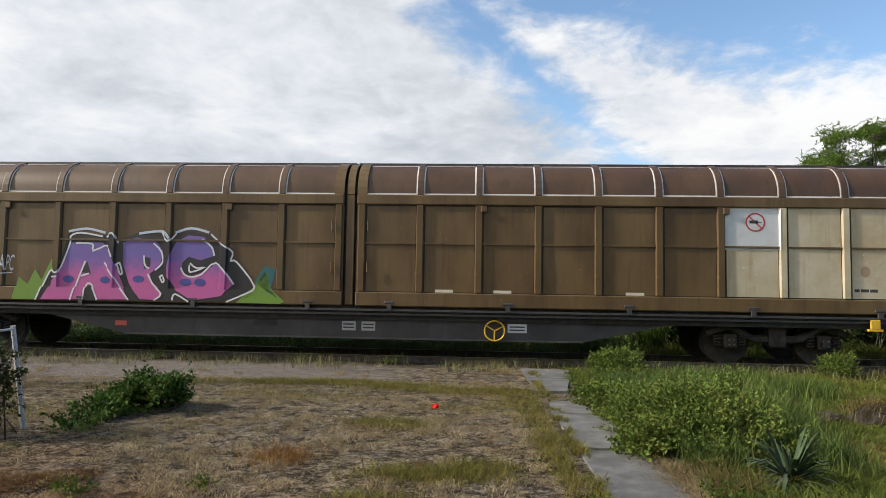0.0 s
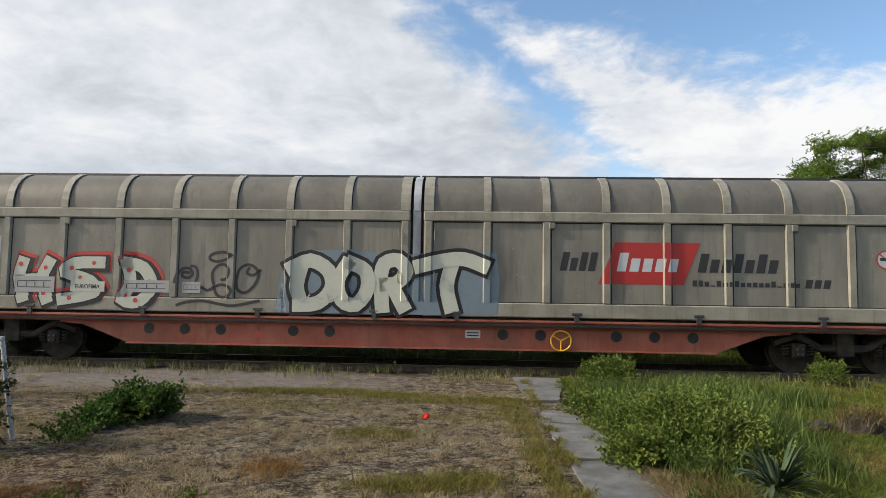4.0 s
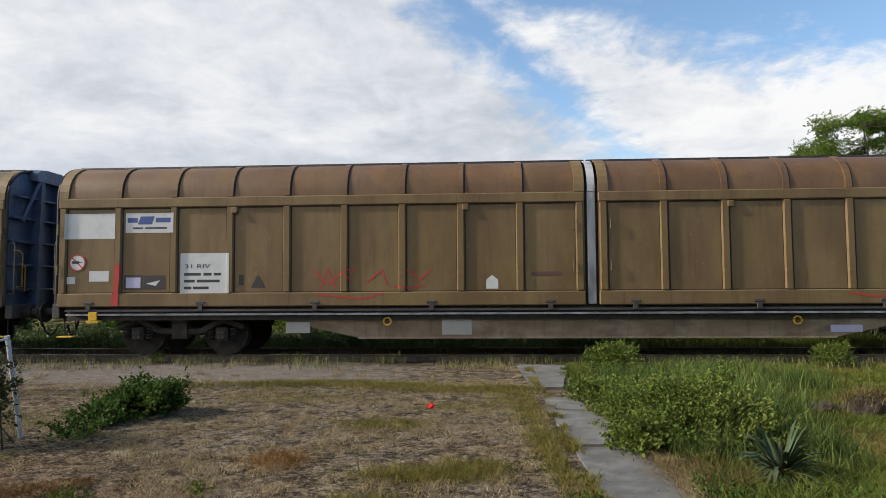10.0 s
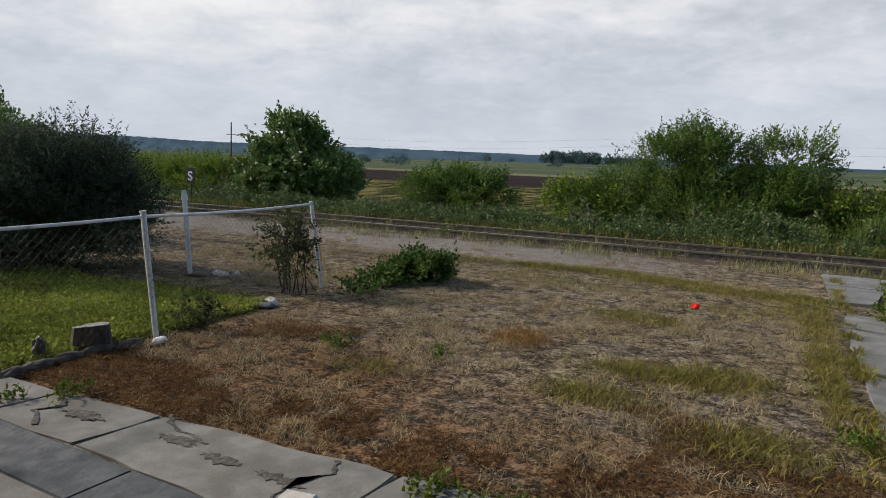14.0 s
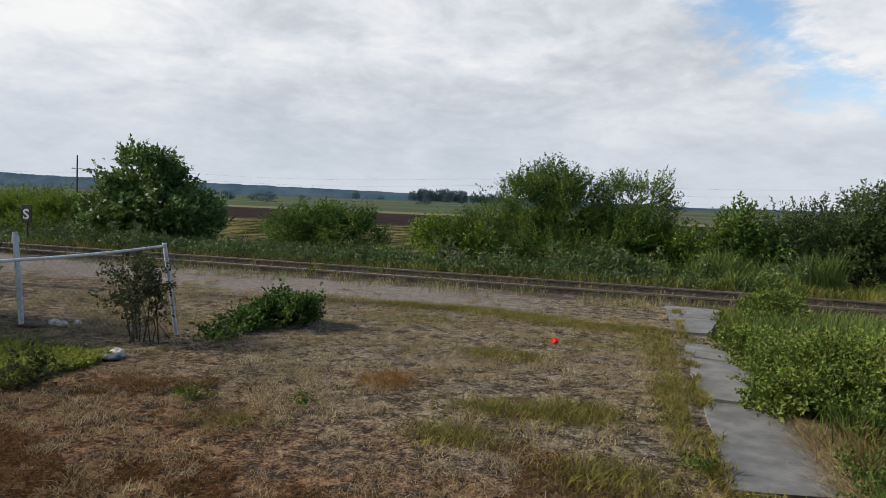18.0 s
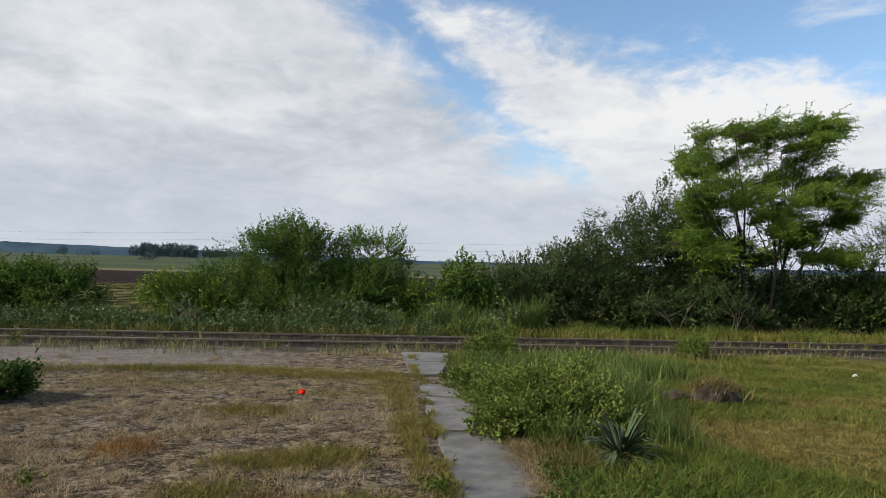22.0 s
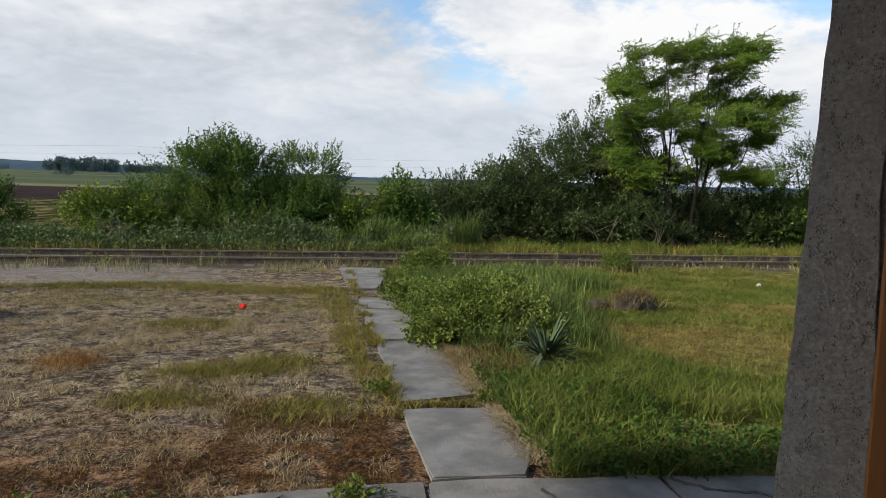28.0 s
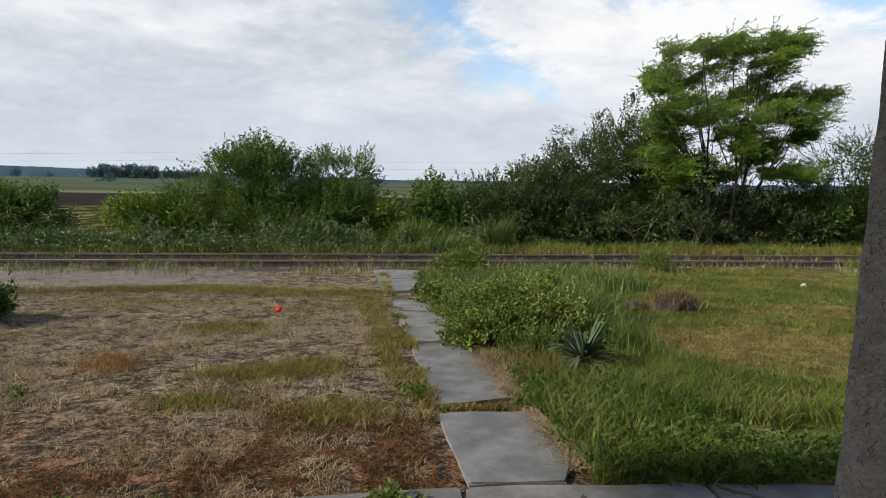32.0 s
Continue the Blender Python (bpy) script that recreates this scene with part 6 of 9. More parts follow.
def make_garden():
    rng = np.random.default_rng(71)
    for x, y, s, lab in ((-4.93, 5.64, (0.085, 0.06, 0.06), "white painted field stone"), (-6.85, 6.62, (0.07, 0.06, 0.05), "pale round stone by the post"), (-6.7, 6.6, (0.08, 0.05, 0.045), "pale round stone by the post"), (-6.62, 6.75, (0.05, 0.05, 0.04), "pale round stone by the post"), (-8.4, 4.6, (0.09, 0.07, 0.07), "white stone under the juniper")):
        thing("stone", lump("stone", s, x), M["stone"], lab, "stone", pose(x, y, s[2] * 0.35))
    thing("stone_slab", lump("stone_slab", (0.20, 0.11, 0.035), 3.0, 0.15), M["slate"], "flat dark stone beside the lawn", "stone", pose(-4.98, 5.52, 0.015))
    thing("stone_slab", lump("stone_slab", (0.24, 0.14, 0.05), 5.0, 0.2), M["edging"], "mossy dark stone foot of the white post", "stone", pose(-7.08, 6.5, 0.0))
    for k, (x, y, r) in enumerate(((-4.62, 2.78, 20), (-4.66, 2.98, 10), (-4.68, 3.22, 0), (-4.70, 3.48, -6), (-4.66, 3.72, 8), (-4.58, 3.95, 14))):
        m = M["white"] if k == 5 else M["edging"]
        thing("edging_stone", lump("edging_stone", (0.055, 0.14, 0.05) if k < 5 else (0.045, 0.085, 0.035), 8.0 + k, 0.18), m, "low dark earthy edging stone of the lawn" if k < 5 else "whitewashed edging stone at the post", "stone", pose(x, y, 0.01, 0, 0, r), "lawn edging")
    # sawn stump
    st = empty("tree_stump", pose(-4.84, 3.52, 0), "grey sawn tree stump beside the lawn", "tree stump")
    bm = bmesh.new()
    rings = []
    for z, r in ((-0.03, 0.17), (0.05, 0.15), (0.13, 0.14), (0.19, 0.135)):
        rings.append([bm.verts.new((r * (1 + 0.09 * math.sin(3 * a + 1) + 0.05 * math.sin(7 * a)) * math.cos(a), r * (1 + 0.09 * math.sin(3 * a + 1) + 0.05 * math.sin(7 * a)) * math.sin(a), z + (0.02 * math.cos(a) if z > 0.1 else 0))) for a in np.linspace(0, 2 * math.pi, 24, endpoint=False)])
    for p, q in zip(rings, rings[1:]):
        for k in range(24):
            bm.faces.new((p[k], p[(k + 1) % 24], q[(k + 1) % 24], q[k]))
    cut = [v.co.copy() for v in rings[-1]]
    part("bark", bm, M["bark"], st, "furrowed bark")
    bm = bmesh.new()
    bm.faces.new([bm.verts.new(c) for c in cut])
    part("cut_face", bm, M["concrete"], st, "weathered cut face")
    thing("burnt_stake", lump("burnt_stake", (0.05, 0.045, 0.12), 4.4, 0.35), M["ink"], "charred stub of a stake", "stake", pose(-4.88, 3.12, 0.06))
    # creeping plants of the small lawn
    p = np.column_stack([rng.uniform(-9.2, -4.75, 42000), rng.uniform(2.25, 5.75, 42000)])
    keep = [(y < 5.6 + 0.5 * noise.noise(Vector((x, 1, 0))) - 0.25 * max(0, -5.5 - x) * 0.3) and x < -4.78 - 0.12 * noise.noise(Vector((y * 2, 3, 0))) + (0.0 if y < 4.2 else -0.12 * (y - 4.2)) for x, y in p]
    p = p[np.array(keep)]
    pts = np.column_stack([p, rng.uniform(0.0, 0.02, len(p))])
    thing("ground_cover", foliage("ground_cover", pts, rng.normal(0, 0.5, (len(p), 3)) + (0, 0, 0.8), 0.045, 3, 0.030, 0.42, M["leaf_cover"], rng), None, "creeping yellow-green ground cover", "lawn", kind="stuff")
    shrub("juniper", "grey-green juniper bush behind the wire fence", -9.0, 5.4, [(0.1, 0.2, 0.8, 1.1, 1.0, 0.8), (0.3, 0.5, 1.25, 0.75, 0.7, 0.6), (-0.5, -0.4, 0.7, 1.1, 1.0, 0.65), (0.0, -0.2, 1.3, 0.6, 0.6, 0.5), (-1.2, -0.8, 0.9, 0.9, 0.8, 0.7), (0.75, 0.55, 0.55, 0.5, 0.6, 0.5), (-0.4, 0.6, 1.5, 0.3, 0.3, 0.35), (0.55, 0.7, 1.65, 0.12, 0.12, 0.2)], 22, "leaf_juniper", 81, 15000, 0.046, 0.19, 0.26, 14, stem_r=0.02, ragged=0.32, low=0.02, clump=2.4, gap=-0.34)
    shrub("bush", "dark green bush in the garden", -14.5, 7.2, [(0, 0, 1.1, 1.6, 1.2, 1.1), (-1.0, 0, 1.9, 1.0, 1.0, 0.8), (1.1, 0, 0.9, 1.0, 0.8, 0.9)], 14, "leaf_mid", 82, 2800)
    shrub("bush", "tall green bush beside the telegraph pole", -19.5, 9.8, [(0, 0, 1.4, 1.8, 1.2, 1.4), (-1.2, 0, 2.2, 1.3, 1.0, 1.0), (1.3, 0, 1.0, 1.2, 0.8, 1.0)], 14, "leaf_elder", 83, 2800, 0.11)
    shrub("bush", "low green shrub beside the lawn", -6.9, 2.6, [(0, 0, 0.35, 0.35, 0.35, 0.3), (0.1, 0.1, 0.6, 0.25, 0.25, 0.2)], 8, "leaf_weed", 84, 160, 0.07, 0.3, 0.2, 7, stem_r=0.008, low=0.02)
    shrub("rose_bush", "thin reddish rose bush against the wire", -5.32, 6.33, [(0, 0, 0.55, 0.30, 0.28, 0.34), (-0.12, 0, 0.72, 0.22, 0.2, 0.18), (0.15, 0, 0.45, 0.2, 0.2, 0.25)], 12, "leaf_rose", 85, 470, 0.042, 0.34, 0.14, 8, stem_r=0.010, low=0.20, ragged=0.5, clump=4.0)
    shrub("rose_bush", "low rose bush beside the post", -4.78, 4.45, [(0, 0, 0.17, 0.22, 0.2, 0.14), (0.15, 0.1, 0.14, 0.15, 0.15, 0.12)], 8, "leaf_rose", 86, 62, 0.04, 0.34, 0.1, 7, stem_r=0.007, low=0.03)
    shrub("ivy_mound", "glossy dark ivy mound trailing over the dry grass", -4.5, 8.0, [(0.12, 0.0, 0.17, 0.33, 0.32, 0.22), (0.32, 0.05, 0.18, 0.20, 0.24, 0.19), (-0.12, 0, 0.14, 0.24, 0.28, 0.18), (-0.25, -0.35, 0.08, 0.28, 0.34, 0.09), (-0.2, -0.8, 0.04, 0.24, 0.38, 0.045), (-0.05, -1.2, 0.03, 0.18, 0.28, 0.03)], 10, "leaf_ivy", 87, 2600, 0.045, 0.36, 0.13, 6, stem_r=0.008, low=0.015, ragged=0.5, clump=4.0, gap=-0.2)


def make_weed_bed():
    """The weedy bed to the right of the path."""
    shrub("nettle_bed", "lush bed of nettles and broad-leaved weeds", 1.85, 7.3, [(-0.15, 0.0, 0.14, 0.42, 0.9, 0.24), (0.2, -0.35, 0.17, 0.45, 0.65, 0.26), (0.3, 0.6, 0.13, 0.45, 0.7, 0.20), (-0.38, 0.35, 0.10, 0.28, 0.7, 0.17), (0.05, 1.3, 0.08, 0.35, 0.45, 0.14), (-0.3, -0.55, 0.08, 0.3, 0.4, 0.14)], 60, "leaf_weed", 91, 11000, 0.040, 0.28, 0.20, 10, stem_r=0.006, low=0.02, ragged=0.75, bark="leaf_weed", clump=2.6, gap=-0.12)
    shrub("weed", "broad-leaved weed spreading over the path", 1.22, 6.45, [(0, 0, 0.08, 0.20, 0.28, 0.12)], 6, "leaf_weed", 92, 260, 0.045, 0.34, 0.12, 7, stem_r=0.005, low=0.01, bark="leaf_weed")
    shrub("weed", "broad-leaved weed spreading over the path", 1.28, 9.1, [(0, 0, 0.12, 0.3, 0.25, 0.14)], 6, "leaf_weed", 93, 300, 0.045, 0.34, 0.12, 7, stem_r=0.005, low=0.01, bark="leaf_weed")
    shrub("bush", "small round bush before the track", 2.0, 11.6, [(0, 0, 0.25, 0.4, 0.4, 0.27)], 10, "leaf_weed", 94, 900, 0.042, 0.3, 0.16, 8, stem_r=0.008, low=0.03)
    shrub("bush", "small round bush before the track", 6.4, 13.0, [(0, 0, 0.2, 0.28, 0.28, 0.22)], 8, "leaf_weed", 95, 480, 0.04, 0.3, 0.14, 8, stem_r=0.008, low=0.03)
    rng = np.random.default_rng(96)
    # yucca: stiff arching straps
    yucca = empty("yucca", pose(2.1, 5.42, 0) @ Matrix.Diagonal((1.12, 1.12, 1.38, 1)), "yucca with stiff grey-green strap leaves", "plant")
    for k in range(104):
        a, up = rng.uniform(0, 6.283), rng.uniform(0.3, 1.2)
        ln = rng.uniform(0.34, 0.56)
        v, f = [], []
        for i in range(5):
            s = i / 4
            r, z = ln * s * math.cos(up) * 1.0, ln * s * math.sin(up) - 0.30 * (ln * s) ** 2 / 0.2 * math.cos(up)
            w = 0.0150 * (1 - s) ** 0.6 * (0.75 + s)
            c = np.array([r * math.cos(a), r * math.sin(a), max(0.01, z + 0.04)])
            sd = np.array([-math.sin(a), math.cos(a), 0]) * w
            v += [c - sd, c, c + sd]
            v[-2] = v[-2] - np.array([0, 0, w * 0.4])
            if i:
                b = (i - 1) * 3
                f += [(b, b + 1, b + 4, b + 3), (b + 1, b + 2, b + 5, b + 4)]
        part("leaf", raw("leaf", v, f, M["yucca_leaf"], True), None, yucca)
    st = empty("tree_stump", pose(4.45, 8.35, 0), "old stump wrapped in dead grass", "tree stump")
    bm = lump("stump", (0.34, 0.24, 0.26), 9.0, 0.3)
    part("wood", bm, M["bark"], st, "rotten brown wood")
    p = np.column_stack([rng.normal(0, 0.26, 420), rng.normal(0, 0.18, 420)])
    h = 0.10 + 0.06 * rng.random(420)
    part("dead_grass", blades("dead_grass", p, h, 0.010, 0.9, M["straw_brown"], rng, z=np.maximum(0.0, 0.20 - 0.7 * (p ** 2).sum(1))), None, st, "bleached dead grass")
    thing("stone", lump("stone", (0.22, 0.14, 0.09), 12.0), M["edging"], "dark mossy rock beside the old stump", "stone", pose(3.95, 8.5, 0.03))
    thing("stone", lump("stone", (0.05, 0.05, 0.05), 14.0), M["stone"], "small pale stone in the grass", "stone", pose(8.1, 10.6, 0.02))


def make_poppy():
    poppy = empty("poppy", pose(-0.88, 8.0, 0) @ Matrix.Diagonal((0.72, 0.72, 1, 1)), "single red poppy in the dry grass", "flower")
    part("stem", sweep("stem", [[(0, 0, 0, 0.003), (0.01, 0, 0.06, 0.0025), (0.0, 0.0, 0.12, 0.002)]], 5), M["grass"], poppy, "thin hairy stem")
    for k in range(5):
        a = k * 2 * math.pi / 5
        bm = bmesh.new()
        bmesh.ops.create_uvsphere(bm, u_segments=8, v_segments=6, radius=0.045)
        for v in bm.verts:
            v.co = Vector((v.co.x * 1.0, v.co.y * 0.85, v.co.z * 0.22 + 0.5 * (v.co.x ** 2 + v.co.y ** 2) / 0.045))
        part("petal", bm, M["petal"], poppy, "", pose(0.032 * math.cos(a), 0.032 * math.sin(a), 0.125, 38 * math.sin(a), -38 * math.cos(a), math.degrees(a)))
    part("seed_head", disc(bmesh.new(), (0, 0, 0.135), 0.012, 0.02, "z", 10), M["ink"], poppy, "dark seed head")


def make_grass():
    rng = np.random.default_rng(101)

    def field(n, x0, x1, y0, y1):
        return np.column_stack([rng.uniform(x0, x1, n), rng.uniform(y0, y1, n)])

    def nz(p, s, z=0.0):
        return np.array([noise.noise(Vector((a * s, b * s, z))) for a, b in p])

    off_path = lambda p: ~((p[:, 0] > 0.5) & (p[:, 0] < 1.34) & (p[:, 1] < 13.2))
    apron = lambda p: p[:, 1] > np.interp(p[:, 0], (-4.7, -2.8, -0.2, 0.7, 2.9, 6.5), (2.80, 2.93, 3.1, 3.17, 2.9, 2.84))
    # straw: short, lying, thinner on bare spots
    p = field(290000, -9.5, 1.0, 2.4, 13.4)
    w = nz(p, 0.9, 2.0) * 0.6 + nz(p, 4.0, 5.0) * 0.9
    lawn = (p[:, 0] < -4.7) & (p[:, 1] < 5.6)
    keep = (w > -0.05 + 0.3 * (p[:, 1] > 11.0) + 0.25 * ((p[:, 1] > 11.3) & (p[:, 0] < -0.5))) & off_path(p) & apron(p) & ~lawn
    keep &= ~((p[:, 1] < 4.4) & (nz(p, 1.1, 9.0) + 0.5 * nz(p, 3.5, 3.0) > 0.16 + 0.26 * (p[:, 1] - 3.2) - 0.20 * (p[:, 0] > -0.9)))
    p = p[keep]
    tall = 0.016 + 0.034 * np.clip(w[keep] * 1.6, 0, 1) * rng.uniform(0.6, 1.4, len(p))
    thing("dry_grass", blades("dry_grass", p, tall, 0.0048, 1.15, M["straw"], rng), None, "short bleached dry grass of the yard", "grass", kind="stuff")
    # rust-brown dead moss before the apron
    p = field(130000, -4.7, 1.0, 2.4, 6.4)
    keep = (nz(p, 1.1, 9.0) + 0.5 * nz(p, 3.5, 3.0) > 0.09 + 0.26 * (p[:, 1] - 3.2 - 0.27 * np.clip(-1.6 - p[:, 0], 0, 3.2)) - 0.20 * (p[:, 0] > -0.9)) & off_path(p) & apron(p)
    thing("dead_moss", blades("dead_moss", p[keep], 0.022, 0.006, 1.7, M["red_grass"], rng), None, "rust-brown dead moss beside the apron", "moss", kind="stuff")
    # yellow-green tufts in the dry part
    spots = [(-3.7, 10.6, 0.9, 0.30, 900), (-2.6, 10.7, 0.9, 0.28, 900), (-1.7, 10.4, 0.8, 0.30, 900), (-0.8, 10.1, 0.8, 0.30, 1000), (0.05, 10.1, 0.6, 0.30, 800), (-1.35, 7.5, 0.55, 0.22, 650), (-0.75, 5.5, 0.65, 0.22, 900), (-0.35, 5.75, 0.4, 0.2, 500), (-1.1, 4.75, 0.40, 0.22, 450), (-0.05, 4.4, 0.45, 0.3, 620), (0.36, 6.7, 0.2, 0.9, 700), (0.42, 5.6, 0.14, 0.7, 360), (0.32, 8.4, 0.25, 0.8, 500), (-2.1, 5.9, 0.3, 0.25, 260), (-5.5, 9.6, 0.8, 0.3, 420), (-5.0, 10.4, 0.6, 0.3, 300), (-2.7, 4.4, 0.3, 0.2, 160), (-7.5, 8.5, 0.9, 0.4, 420), (-6.0, 7.6, 1.2, 0.5, 420), (-3.0, 9.3, 1.3, 0.5, 420), (0.2, 9.3, 0.5, 0.6, 420), (-0.4, 8.6, 0.9, 0.4, 220)]
    for k, (x, y, rx, ry, n) in enumerate(spots):
        n = int(n * 2.2)
        q = np.column_stack([rng.normal(0, rx * 0.5, n), rng.normal(0, ry * 0.6, n)])
        q = q[(np.abs(q[:, 0]) < rx * 1.3) & off_path(q + (x, y))]
        mat = M["red_tuft"] if k == 13 else M["olive_grass"]
        thing("grass_tuft", blades("grass_tuft", q, 0.062 if k != 13 else 0.085, 0.0058, 0.95, mat, rng), None, "yellow-green weedy grass tuft" if k != 13 else "reddish dry grass tuft", "grass", pose(x, y, 0), "grass tufts in the yard", "stuff")
    for x, y, r, n in ((-3.33, 4.72, 0.12, 42), (-3.9, 2.75, 0.14, 36), (-1.35, 2.92, 0.12, 40), (-0.95, 2.85, 0.2, 70), (0.22, 2.98, 0.10, 46), (0.5, 4.75, 0.1, 36), (-4.1, 2.5, 0.08, 20), (1.3, 4.44, 0.12, 40), (-2.4, 4.9, 0.08, 22)):
        pts = np.column_stack([rng.normal(0, r * 0.5, n), rng.normal(0, r * 0.5, n), rng.uniform(0, 0.05, n)])
        thing("weed", foliage("weed", pts, rng.normal(0, 0.5, (n, 3)) + (0, 0, 0.9), 0.06, 6, 0.030, 0.3, M["leaf_weed"], rng), None, "small fresh green weed in the paving", "weed", pose(x, y, 0.01), "small weeds", "stuff")
    # the green side
    p = field(210000, 1.2, 9.5, 2.7, 13.4)
    w = nz(p, 0.55, 3.0) + 0.5 * nz(p, 1.8, 6.0)
    dry = 1.6 * np.exp(-(((p[:, 0] - 4.2) / 1.3) ** 2 + ((p[:, 1] - 6.3) / 0.9) ** 2)) + 1.3 * np.exp(-(((p[:, 0] - 5.6) / 1.1) ** 2 + ((p[:, 1] - 5.1) / 0.6) ** 2)) + 0.9 * np.exp(-(((p[:, 0] - 6.4) / 1.4) ** 2 + ((p[:, 1] - 8.0) / 0.8) ** 2))
    strawy = (p[:, 0] < 1.56) & (p[:, 1] > 4.55) & (p[:, 1] < 6.15) | (p[:, 0] < 1.40) & (p[:, 1] < 4.4) & (p[:, 1] > 3.3)
    keep = (w - 0.7 * dry + 0.35 * nz(p, 5.0, 1.0) > -0.30) & off_path(p) & apron(p) & (~strawy | (rng.random(len(p)) < 0.10))
    p, w = p[keep], w[keep]
    lush = np.clip(1.6 - 0.42 * (p[:, 1] - 3.0) - 0.28 * (p[:, 0] - 2.2), 0, 1)
    h = (0.045 + 0.085 * lush + 0.05 * np.clip(w, 0, 1)) * rng.uniform(0.6, 1.3, len(p))
    thing("green_grass", blades("green_grass", p, h, 0.0080, 0.8, M["grass"], rng), None, "green grass beside the path", "grass", kind="stuff")
    p = field(40000, 1.3, 9.5, 4.0, 13.4)
    keep = (nz(p, 0.8, 8.0) + 0.25 > 0.1) & off_path(p)
    q = field(110000, 2.4, 9.5, 4.6, 12.5)
    dry = np.exp(-(((q[:, 0] - 4.2) / 1.2) ** 2 + ((q[:, 1] - 6.3) / 0.8) ** 2)) + 0.9 * np.exp(-(((q[:, 0] - 5.6) / 1.0) ** 2 + ((q[:, 1] - 5.0) / 0.5) ** 2)) + 0.8 * np.exp(-(((q[:, 0] - 6.4) / 1.4) ** 2 + ((q[:, 1] - 8.0) / 0.8) ** 2))
    q = q[nz(q, 1.5, 2.0) * 0.6 + dry > 0.42]
    thing("mown_straw", blades("mown_straw", q, 0.030, 0.0048, 1.5, M["lawn_dry"], rng), None, "bleached mown grass in the lawn", "grass", kind="stuff")
    # leafy weeds in the shaded strip before the apron
    q = field(6400, 1.35, 6.0, 2.9, 6.0)
    q = q[(np.hypot(q[:, 0] - 2.1, q[:, 1] - 5.3) > 0.5) & (q[:, 1] < 3.7 + 1.6 * (q[:, 0] < 2.6) + 0.5 * nz(q, 1.2, 4.0)) & off_path(q) & apron(q)]
    tip = np.column_stack([q, rng.uniform(0.0, 0.06, len(q))])
    thing("clover", foliage("clover", tip, rng.normal(0, 0.6, (len(q), 3)) + (0, 0, 0.8), 0.10, 7, 0.032, 0.3, M["leaf_clover"], rng), None, "leafy dark green weeds beside the apron", "weeds", kind="stuff")
    thing("pale_grass", blades("pale_grass", p[keep], 0.05 + 0.05 * np.clip((p[keep][:, 1] - 9.5) / 2.0, 0, 1) * rng.random(int(keep.sum())), 0.008, 1.0, M["olive_grass"], rng), None, "yellowing mown grass", "grass", kind="stuff")
    for x, y, rx, ry, h, n in ((3.2, 8.9, 0.5, 0.8, 0.34, 1100), (2.7, 7.2, 0.35, 0.6, 0.36, 800), (4.4, 10.3, 0.7, 0.3, 0.30, 700), (2.6, 9.9, 0.8, 0.8, 0.36, 1300), (1.9, 10.4, 0.5, 0.7, 0.32, 700), (3.8, 12.0, 1.4, 0.7, 0.26, 1200), (1.75, 6.0, 0.3, 0.2, 0.24, 320), (2.75, 6.1, 0.3, 0.4, 0.30, 450), (1.9, 7.0, 0.6, 0.9, 0.42, 260), (2.3, 8.2, 0.8, 0.8, 0.42, 420), (2.9, 7.9, 0.6, 0.8, 0.38, 700)):
        q = np.column_stack([rng.normal(0, rx * 0.5, n), rng.normal(0, ry * 0.5, n)])
        thing("tall_grass", blades("tall_grass", q, h, 0.010, 0.36, M["reed"], rng), None, "tall green meadow grass", "grass", pose(x, y, 0), "tall grass beside the path")
    p = np.column_stack([rng.normal(1.40, 0.10, 4600), rng.uniform(4.55, 6.2, 4600)])
    p2 = np.column_stack([rng.normal(1.36, 0.06, 1400), rng.uniform(3.3, 4.4, 1400)])
    p3 = np.column_stack([rng.uniform(0.6, 1.3, 500), rng.normal(4.43, 0.03, 500)])
    thing("cut_straw", blades("cut_straw", np.concatenate([p, p2]), 0.05, 0.007, 2.2, M["straw"], rng), None, "cut straw along the path", "straw", kind="stuff")
    for x, y, r, n in ((1.66, 5.30, 0.13, 260), (1.55, 5.05, 0.09, 110), (1.62, 5.75, 0.10, 110)):
        q = np.column_stack([rng.normal(0, r, n), rng.normal(0, r * 0.8, n)])
        thing("dry_weed", blades("dry_weed", q, 0.17, 0.008, 0.7, M["straw_brown"], rng), None, "withered brown weed beside the yucca", "weed", pose(x, y, 0), "withered weeds", "stuff")
    # grass and weeds creeping over the edges of the path
    e = np.concatenate([np.column_stack([rng.normal(0.60, 0.05, 5200), rng.uniform(4.2, 12.6, 5200)]), np.column_stack([rng.normal(1.27, 0.06, 3800), rng.uniform(6.3, 12.6, 3800)])])
    e = e[nz(e, 1.6, 11.0) + 0.4 * nz(e, 6.0, 1.0) > 0.02]
    thing("edge_grass", blades("edge_grass", e[e[:, 0] > 0.9], 0.075, 0.009, 0.9, M["grass"], rng), None, "grass creeping over the edge of the path", "grass", kind="stuff")
    thing("edge_straw", blades("edge_straw", e[e[:, 0] <= 0.9], 0.065, 0.008, 0.9, M["olive_grass"], rng), None, "yellowing grass along the edge of the path", "grass", kind="stuff")
    thing("joint_grass", blades("joint_grass", p3, 0.05, 0.008, 0.8, M["olive_grass"], rng), None, "grass in the joints of the path", "grass", kind="stuff")


